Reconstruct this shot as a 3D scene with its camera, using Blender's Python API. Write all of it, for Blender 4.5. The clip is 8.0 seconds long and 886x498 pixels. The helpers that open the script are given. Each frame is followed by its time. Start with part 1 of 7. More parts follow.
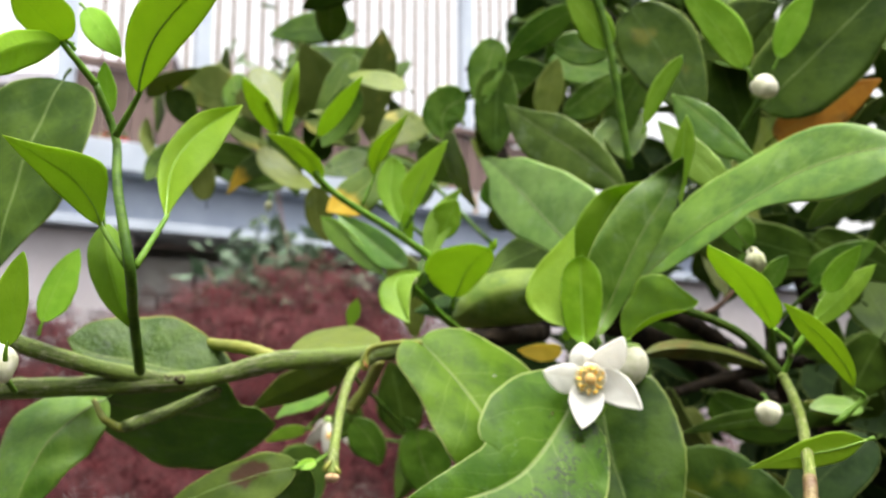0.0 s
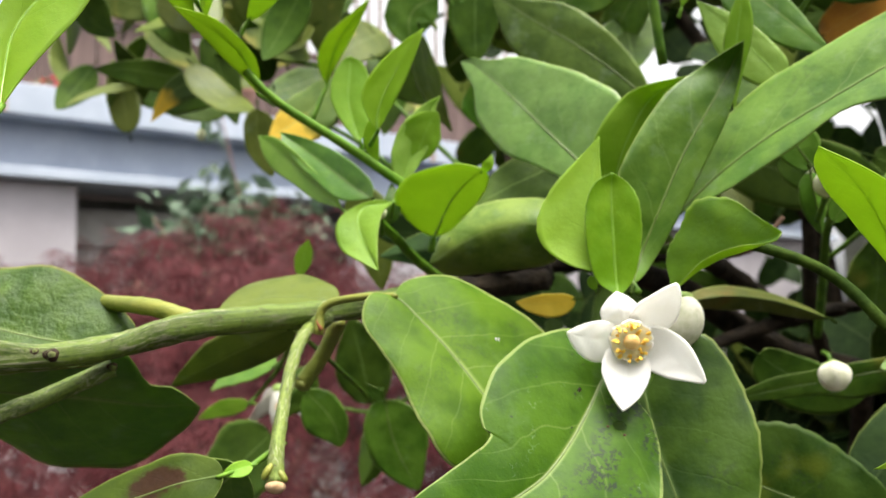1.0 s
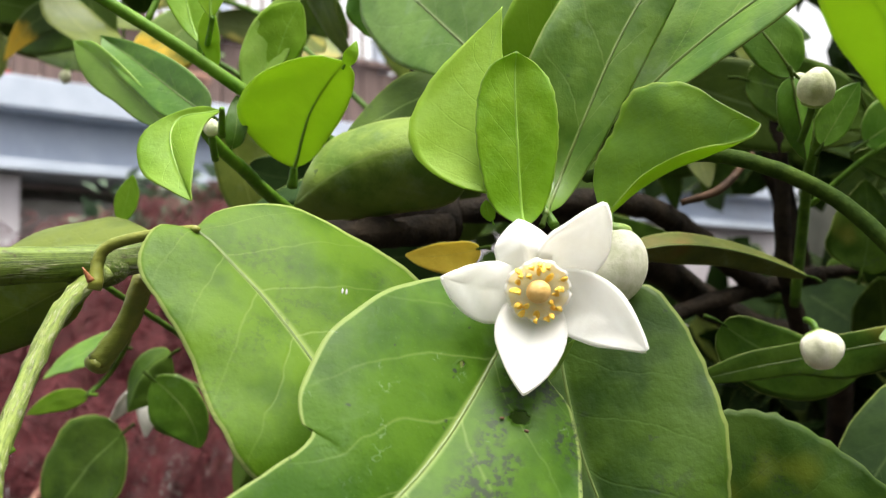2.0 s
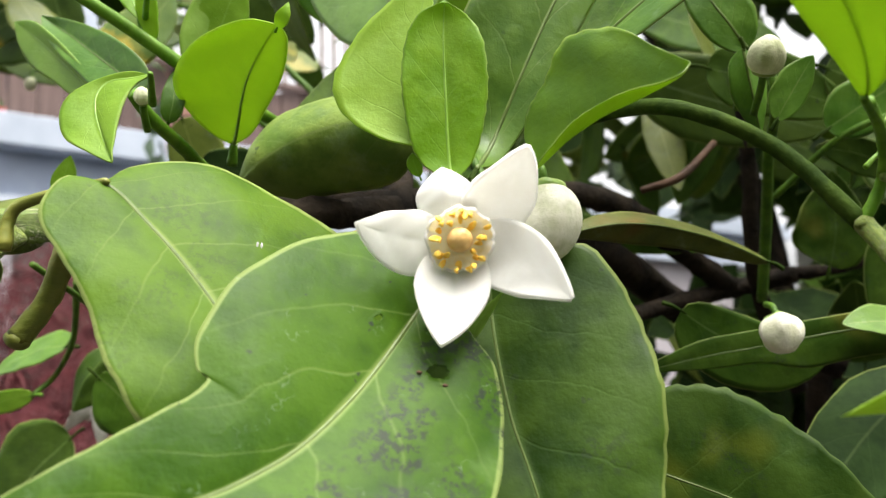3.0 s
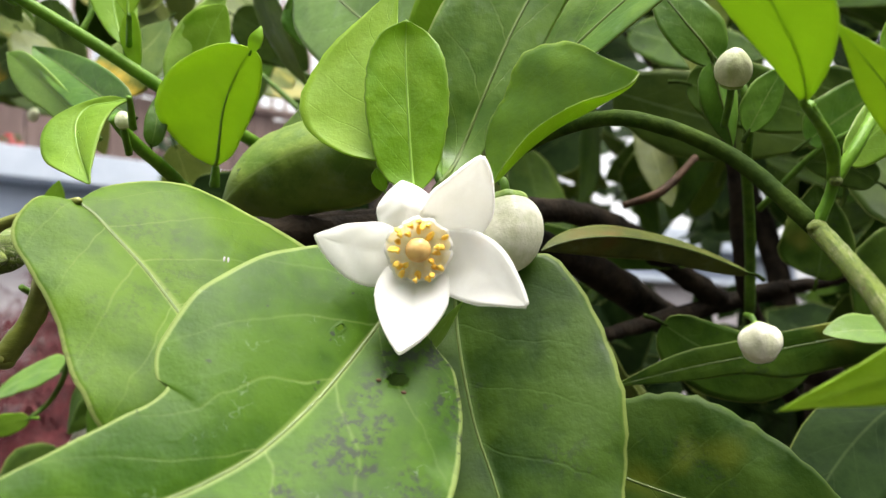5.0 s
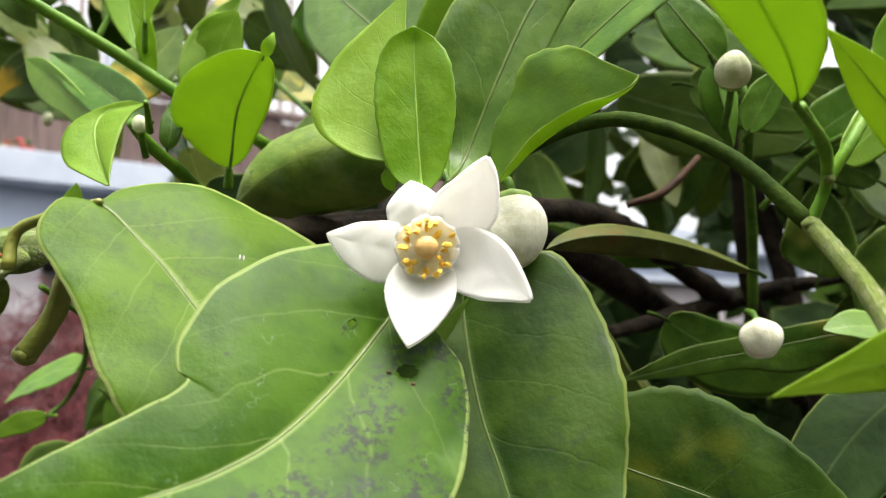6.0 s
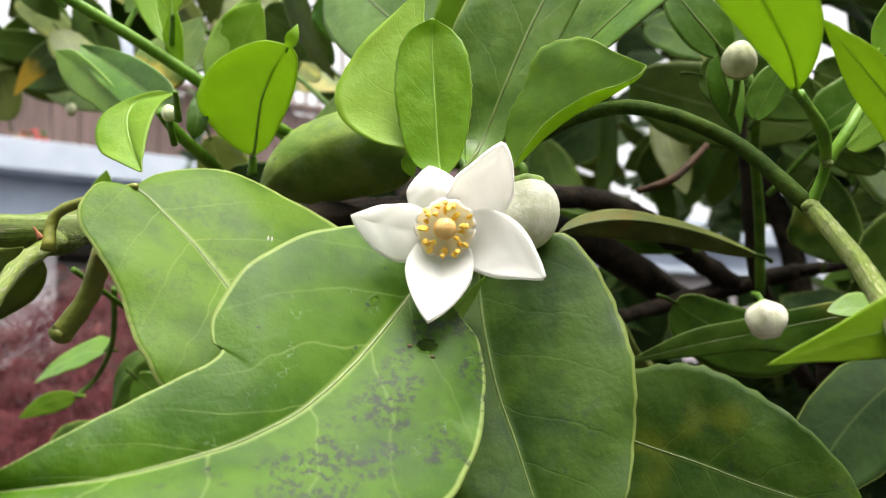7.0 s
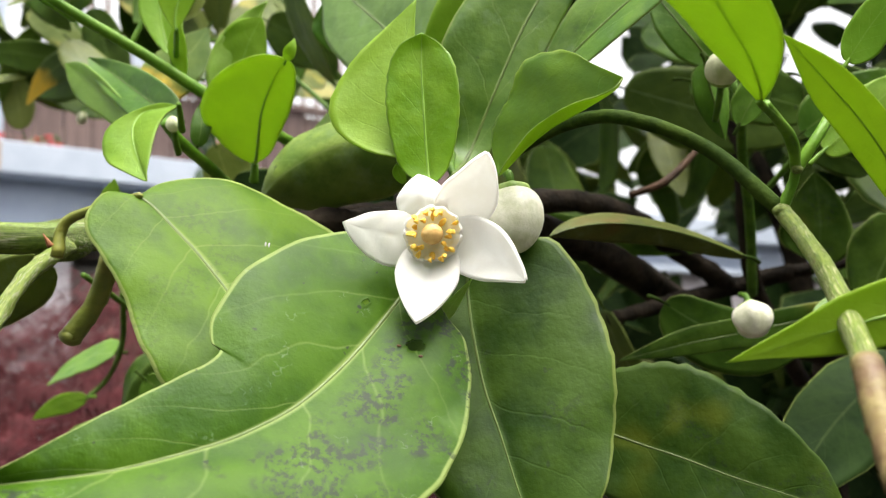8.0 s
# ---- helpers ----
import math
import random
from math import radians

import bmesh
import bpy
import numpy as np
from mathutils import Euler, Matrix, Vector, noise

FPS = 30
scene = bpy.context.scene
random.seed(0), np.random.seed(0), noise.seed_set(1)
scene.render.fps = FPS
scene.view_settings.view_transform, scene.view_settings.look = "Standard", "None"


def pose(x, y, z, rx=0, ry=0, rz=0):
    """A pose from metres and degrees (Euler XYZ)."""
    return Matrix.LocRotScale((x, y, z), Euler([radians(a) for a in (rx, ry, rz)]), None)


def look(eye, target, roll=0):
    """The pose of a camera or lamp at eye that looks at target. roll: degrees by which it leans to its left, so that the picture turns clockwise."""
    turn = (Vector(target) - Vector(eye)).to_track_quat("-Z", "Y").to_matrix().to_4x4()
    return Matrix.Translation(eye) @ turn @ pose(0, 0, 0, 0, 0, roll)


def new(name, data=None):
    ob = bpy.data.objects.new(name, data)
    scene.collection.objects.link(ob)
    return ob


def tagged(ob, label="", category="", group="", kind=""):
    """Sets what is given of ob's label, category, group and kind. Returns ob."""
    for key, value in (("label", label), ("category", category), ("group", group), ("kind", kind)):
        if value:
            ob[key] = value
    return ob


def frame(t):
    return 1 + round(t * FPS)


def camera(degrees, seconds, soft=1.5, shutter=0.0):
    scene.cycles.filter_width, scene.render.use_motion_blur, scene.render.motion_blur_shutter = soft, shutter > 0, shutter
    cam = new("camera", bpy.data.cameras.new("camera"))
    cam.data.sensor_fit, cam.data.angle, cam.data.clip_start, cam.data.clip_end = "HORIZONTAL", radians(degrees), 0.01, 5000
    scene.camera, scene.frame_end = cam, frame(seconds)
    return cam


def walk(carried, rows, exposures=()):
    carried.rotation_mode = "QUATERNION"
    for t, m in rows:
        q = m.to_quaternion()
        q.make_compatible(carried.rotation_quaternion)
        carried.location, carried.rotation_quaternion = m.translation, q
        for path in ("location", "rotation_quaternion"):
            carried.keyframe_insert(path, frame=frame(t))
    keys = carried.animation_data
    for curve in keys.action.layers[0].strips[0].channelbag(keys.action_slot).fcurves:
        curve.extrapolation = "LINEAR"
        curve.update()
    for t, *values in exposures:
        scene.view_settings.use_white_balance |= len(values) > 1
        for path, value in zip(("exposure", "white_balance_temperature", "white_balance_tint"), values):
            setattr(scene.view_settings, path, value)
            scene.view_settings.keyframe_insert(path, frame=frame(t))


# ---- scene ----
cam = camera(52.61, 8.0, soft=1.2)
cam.data.dof.use_dof = True
cam.data.dof.focus_distance = 0.198
cam.data.dof.aperture_fstop = 22.0
# seconds, eye in metres, turn in degrees
PATH = [
    (0, 0.00002, -0.00000, 1.20002, 98.048, -0.010, -0.000),
    (0.2, -0.01067, 0.03224, 1.19793, 96.899, 0.119, -0.580),
    (0.5, -0.01307, 0.06788, 1.20490, 95.500, 0.550, -1.494),
    (1, -0.00766, 0.10297, 1.20464, 94.826, 1.100, -2.675),
    (1.5, -0.00474, 0.15351, 1.19108, 94.593, 0.749, -3.923),
    (1.8, 0.01483, 0.17620, 1.19662, 94.406, 1.168, -4.589),
    (2, 0.02515, 0.18893, 1.19416, 94.395, 1.446, -4.950),
    (2.2, 0.03250, 0.19623, 1.19140, 94.559, 1.617, -5.150),
    (3.3, 0.04252, 0.19967, 1.17496, 98.020, 1.517, -5.143),
    (3.5, 0.04500, 0.20082, 1.17482, 98.566, 1.742, -5.190),
    (4, 0.04606, 0.19977, 1.17484, 98.916, 1.931, -5.029),
    (4.5, 0.04845, 0.19772, 1.17346, 98.856, 2.210, -4.603),
    (5.8, 0.05148, 0.18901, 1.17390, 98.528, 2.368, -3.366),
    (6, 0.05011, 0.18792, 1.17170, 98.858, 2.493, -3.438),
    (6.5, 0.05052, 0.18134, 1.17084, 98.458, 2.410, -3.029),
    (7, 0.04827, 0.17841, 1.16823, 98.307, 2.379, -2.671),
    (7.5, 0.05373, 0.17203, 1.16722, 98.564, 2.602, -2.260),
    (8, 0.05301, 0.16890, 1.16725, 98.453, 2.641, -1.862),
]
walk(cam, [(t, pose(x, y, z, rx, ry, rz)) for t, x, y, z, rx, ry, rz in PATH])

# ---------------------------------------------------------------- light
scene.view_settings.exposure = 1.50
world = bpy.data.worlds.new("overcast_sky")
world.use_nodes = True
scene.world = world
wn, wl = world.node_tree.nodes, world.node_tree.links
sky = wn.new("ShaderNodeTexSky")
sky.sky_type = "NISHITA"
sky.sun_disc = False
sky.sun_elevation, sky.sun_rotation = radians(76), radians(138)
sky.air_density, sky.dust_density, sky.ozone_density = 1.0, 6.0, 1.0
veil = wn.new("ShaderNodeHueSaturation")
veil.inputs["Saturation"].default_value = 0.02
wl.new(sky.outputs["Color"], veil.inputs["Color"])
wl.new(veil.outputs["Color"], wn["Background"].inputs["Color"])
wn["Background"].inputs["Strength"].default_value = 0.15
sun = new("sun", bpy.data.lights.new("sun", "SUN"))
sun.data.energy, sun.data.angle, sun.data.color = 1.9, radians(45), (1.0, 0.91, 0.80)
sun.matrix_world = look((0.8, -0.9, 5.0), (0, 0, 0))


# ---------------------------------------------------------------- materials
def mat_new(name):
    m = bpy.data.materials.new(name)
    m.use_nodes = True
    return m, m.node_tree.nodes, m.node_tree.links, m.node_tree.nodes["Principled BSDF"]


def mathn(n, l, op, a, b=None, c=None):
    nd = n.new("ShaderNodeMath")
    nd.operation = op
    for i, v in enumerate((a, b, c)):
        if v is None:
            continue
        if isinstance(v, (int, float)):
            nd.inputs[i].default_value = v
        else:
            l.new(v, nd.inputs[i])
    return nd.outputs[0]


def mixc(n, l, f, a, b):
    nd = n.new("ShaderNodeMix")
    nd.data_type = "RGBA"
    for s, v in ((nd.inputs[0], f), (nd.inputs[6], a), (nd.inputs[7], b)):
        if isinstance(v, (int, float)):
            s.default_value = v
        elif isinstance(v, tuple):
            s.default_value = (*v, 1)
        else:
            l.new(v, s)
    return nd.outputs[2]


def noise_of(n, l, scale, detail=3.0, vec=None, rough=0.55):
    nd = n.new("ShaderNodeTexNoise")
    nd.inputs["Scale"].default_value, nd.inputs["Detail"].default_value, nd.inputs["Roughness"].default_value = scale, detail, rough
    if vec is not None:
        l.new(vec, nd.inputs["Vector"])
    return nd.outputs["Fac"]


def step_of(n, l, v, lo, hi):
    nd = n.new("ShaderNodeMapRange")
    nd.interpolation_type = "SMOOTHSTEP"
    nd.inputs[1].default_value, nd.inputs[2].default_value = lo, hi
    l.new(v, nd.inputs[0])
    return nd.outputs[0]


def bump_of(n, l, height, dist, strength=1.0):
    nd = n.new("ShaderNodeBump")
    nd.inputs["Distance"].default_value, nd.inputs["Strength"].default_value = dist, strength
    l.new(height, nd.inputs["Height"])
    return nd.outputs["Normal"]


def leaf_mat(name, c1, c2, vein, through_c, trans=0.25, rough=0.38, spots=0.0, spot_c=(0.02, 0.025, 0.02), blotch=None, veins=0.24, rim=(0.30, 0.36, 0.10), spec=0.32, sooty=False, scab=None, crinkle=0.4, tip=None, margin=0.978, haze=0.16):
    """A leaf's skin: mottled green, side veins, a pale margin, and specks."""
    m, n, l, p = mat_new(name)
    co = n.new("ShaderNodeTexCoord")
    info = n.new("ShaderNodeObjectInfo")
    sep = n.new("ShaderNodeSeparateXYZ")
    l.new(co.outputs["UV"], sep.inputs[0])
    u, v = sep.outputs[0], sep.outputs[1]
    side = mathn(n, l, "MULTIPLY", mathn(n, l, "ABSOLUTE", mathn(n, l, "SUBTRACT", v, 0.5)), 2.0)
    ob = co.outputs["Object"]
    big, mid_n, fine = noise_of(n, l, 45, 3, ob), noise_of(n, l, 190, 4, ob), noise_of(n, l, 900, 3, ob)
    patchy = noise_of(n, l, 115, 5, ob, 0.65)
    tone = mathn(n, l, "ADD", mathn(n, l, "MULTIPLY", big, 0.5), mathn(n, l, "ADD", mathn(n, l, "MULTIPLY", patchy, 0.38), mathn(n, l, "MULTIPLY", mid_n, 0.17)))
    col = mixc(n, l, step_of(n, l, tone, 0.40, 0.63), c1, c2)
    flecks = mathn(n, l, "MULTIPLY", step_of(n, l, noise_of(n, l, 1500, 3, ob, 0.6), 0.62, 0.74), 0.08)
    col = mixc(n, l, flecks, col, vein)
    # each leaf a little lighter or darker
    hsv = n.new("ShaderNodeHueSaturation")
    l.new(mathn(n, l, "MULTIPLY_ADD", info.outputs["Random"], 0.35, 0.83), hsv.inputs["Value"])
    l.new(mathn(n, l, "MULTIPLY_ADD", info.outputs["Random"], 0.014, 0.491), hsv.inputs["Hue"])
    l.new(col, hsv.inputs["Color"])
    col = hsv.outputs["Color"]
    if blotch:
        col = mixc(n, l, mathn(n, l, "MULTIPLY", step_of(n, l, noise_of(n, l, 38, 2, ob), blotch[1], blotch[1] + 0.12), 0.85), col, blotch[0])
    if tip:
        col = mixc(n, l, step_of(n, l, mathn(n, l, "ADD", u, mathn(n, l, "MULTIPLY", patchy, 0.3)), tip[1], tip[1] + 0.15), col, tip[0])
    # side veins slant towards the tip
    w = mathn(n, l, "ADD", mathn(n, l, "SUBTRACT", mathn(n, l, "MULTIPLY", u, 6.0), mathn(n, l, "MULTIPLY", side, 1.7)), mathn(n, l, "MULTIPLY", big, 0.7))
    line = step_of(n, l, mathn(n, l, "ABSOLUTE", mathn(n, l, "SUBTRACT", mathn(n, l, "FRACT", w), 0.5)), 0.462, 0.502)
    line = mathn(n, l, "MULTIPLY", line, mathn(n, l, "SUBTRACT", 1.0, mathn(n, l, "MULTIPLY", side, 0.8)))
    col = mixc(n, l, mathn(n, l, "MULTIPLY", line, veins), col, vein)
    rib = step_of(n, l, side, 0.045, 0.012)
    col = mixc(n, l, mathn(n, l, "MULTIPLY", rib, 0.5), col, vein)
    col = mixc(n, l, mathn(n, l, "MULTIPLY", step_of(n, l, mathn(n, l, "ADD", side, mathn(n, l, "MULTIPLY", mid_n, 0.02)), margin, margin + 0.016), 0.45 if margin > 0.97 else 0.75), col, rim)
    if spots:
        patch = mathn(n, l, "MULTIPLY", step_of(n, l, noise_of(n, l, 60, 2, ob), 0.56, 0.68), step_of(n, l, noise_of(n, l, 620, 4, ob, 0.7), 0.50, 0.60))
        dots = step_of(n, l, noise_of(n, l, 300, 2, ob), 0.72, 0.76)
        if sooty:
            patch = mathn(n, l, "MULTIPLY", mathn(n, l, "MULTIPLY", step_of(n, l, v, 0.46, 0.36), step_of(n, l, noise_of(n, l, 75, 2, ob), 0.46, 0.56)), step_of(n, l, noise_of(n, l, 560, 5, ob, 0.72), 0.47, 0.58))
        col = mixc(n, l, mathn(n, l, "MULTIPLY", mathn(n, l, "MAXIMUM", patch, dots), spots), col, spot_c)
        if sooty:
            hair = mathn(n, l, "MULTIPLY", step_of(n, l, mathn(n, l, "ABSOLUTE", mathn(n, l, "SUBTRACT", noise_of(n, l, 210, 3, ob, 0.6), 0.5)), 0.016, 0.004), step_of(n, l, noise_of(n, l, 130, 2, ob), 0.62, 0.68))
            col = mixc(n, l, mathn(n, l, "MULTIPLY", hair, 0.20), col, (0.34, 0.42, 0.28))
        film = mathn(n, l, "MULTIPLY", step_of(n, l, noise_of(n, l, 85, 4, ob, 0.65), 0.55, 0.72), haze)
        col = mixc(n, l, film, col, (0.32, 0.40, 0.30))
    if scab:
        du = mathn(n, l, "MULTIPLY", mathn(n, l, "SUBTRACT", u, scab[0]), 5.5)
        dv = mathn(n, l, "MULTIPLY", mathn(n, l, "SUBTRACT", v, scab[1]), 3.6)
        far = mathn(n, l, "ADD", mathn(n, l, "SQRT", mathn(n, l, "ADD", mathn(n, l, "MULTIPLY", du, du), mathn(n, l, "MULTIPLY", dv, dv))), mathn(n, l, "MULTIPLY", mathn(n, l, "SUBTRACT", noise_of(n, l, 130, 4, ob, 0.65), 0.5), 2.2))
        col = mixc(n, l, step_of(n, l, far, 0.95, 0.60), col, mixc(n, l, fine, (0.018, 0.008, 0.003), (0.045, 0.018, 0.007)))
    l.new(col, p.inputs["Base Color"])
    l.new(mathn(n, l, "MULTIPLY_ADD", tone, 0.45, rough - 0.20), p.inputs["Roughness"])
    p.inputs["Specular IOR Level"].default_value = spec
    h = mathn(n, l, "ADD", mathn(n, l, "MULTIPLY", mid_n, 0.22), mathn(n, l, "ADD", mathn(n, l, "MULTIPLY", fine, 0.05), mathn(n, l, "MULTIPLY", line, 0.05)))
    h = mathn(n, l, "ADD", h, mathn(n, l, "ADD", mathn(n, l, "MULTIPLY", patchy, crinkle), mathn(n, l, "MULTIPLY", big, 0.7)))
    nrm = bump_of(n, l, h, 0.00075)
    l.new(nrm, p.inputs["Normal"])
    tr = n.new("ShaderNodeBsdfTranslucent")
    l.new(mixc(n, l, 0.5, col, through_c), tr.inputs["Color"])
    l.new(nrm, tr.inputs["Normal"])
    mx = n.new("ShaderNodeMixShader")
    mx.inputs[0].default_value = trans
    l.new(p.outputs[0], mx.inputs[1])
    l.new(tr.outputs[0], mx.inputs[2])
    l.new(mx.outputs[0], n["Material Output"].inputs["Surface"])
    return m


def plain_mat(name, c1, c2, scale=60, rough=0.6, bump=0.0005, fine=600, metal=0.0, trans=0.0, streak=None, lo=0.35, hi=0.68, spec=0.5):
    """A mottled surface with grain at two sizes."""
    m, n, l, p = mat_new(name)
    co = n.new("ShaderNodeTexCoord")
    vec = co.outputs["Object"]
    if streak:
        mp = n.new("ShaderNodeMapping")
        mp.inputs["Scale"].default_value = streak
        l.new(vec, mp.inputs[0])
        vec = mp.outputs[0]
    big, small = noise_of(n, l, scale, 5, vec, 0.62), noise_of(n, l, fine, 3, vec)
    f = mathn(n, l, "ADD", mathn(n, l, "MULTIPLY", big, 0.8), mathn(n, l, "MULTIPLY", small, 0.2))
    col = mixc(n, l, step_of(n, l, f, lo, hi), c1, c2)
    l.new(col, p.inputs["Base Color"])
    p.inputs["Roughness"].default_value, p.inputs["Metallic"].default_value = rough, metal
    p.inputs["Specular IOR Level"].default_value = spec
    nrm = bump_of(n, l, f, bump)
    l.new(nrm, p.inputs["Normal"])
    if trans:
        tr = n.new("ShaderNodeBsdfTranslucent")
        l.new(col, tr.inputs["Color"])
        mx = n.new("ShaderNodeMixShader")
        mx.inputs[0].default_value = trans
        l.new(p.outputs[0], mx.inputs[1])
        l.new(tr.outputs[0], mx.inputs[2])
        l.new(mx.outputs[0], n["Material Output"].inputs["Surface"])
    return m


PALE = (0.30, 0.38, 0.12)
UNDER = leaf_mat("leaf_underside", (0.075, 0.135, 0.018), (0.120, 0.19, 0.030), (0.30, 0.38, 0.15), (0.20, 0.36, 0.03), 0.22, 0.55, spec=0.18)
YOUNG_UNDER = leaf_mat("young_leaf_underside", (0.190, 0.345, 0.012), (0.248, 0.41, 0.020), (0.14, 0.28, 0.02), (0.66, 0.86, 0.13), 0.52, 0.45, veins=0.15, rim=(0.30, 0.46, 0.07))
# underside darkened as well, to carry the crown's shade
SHADE_UNDER = leaf_mat("shade_dark_underside", (0.042, 0.080, 0.009), (0.074, 0.122, 0.015), (0.20, 0.27, 0.10), (0.14, 0.28, 0.02), 0.16, 0.55, spec=0.15)
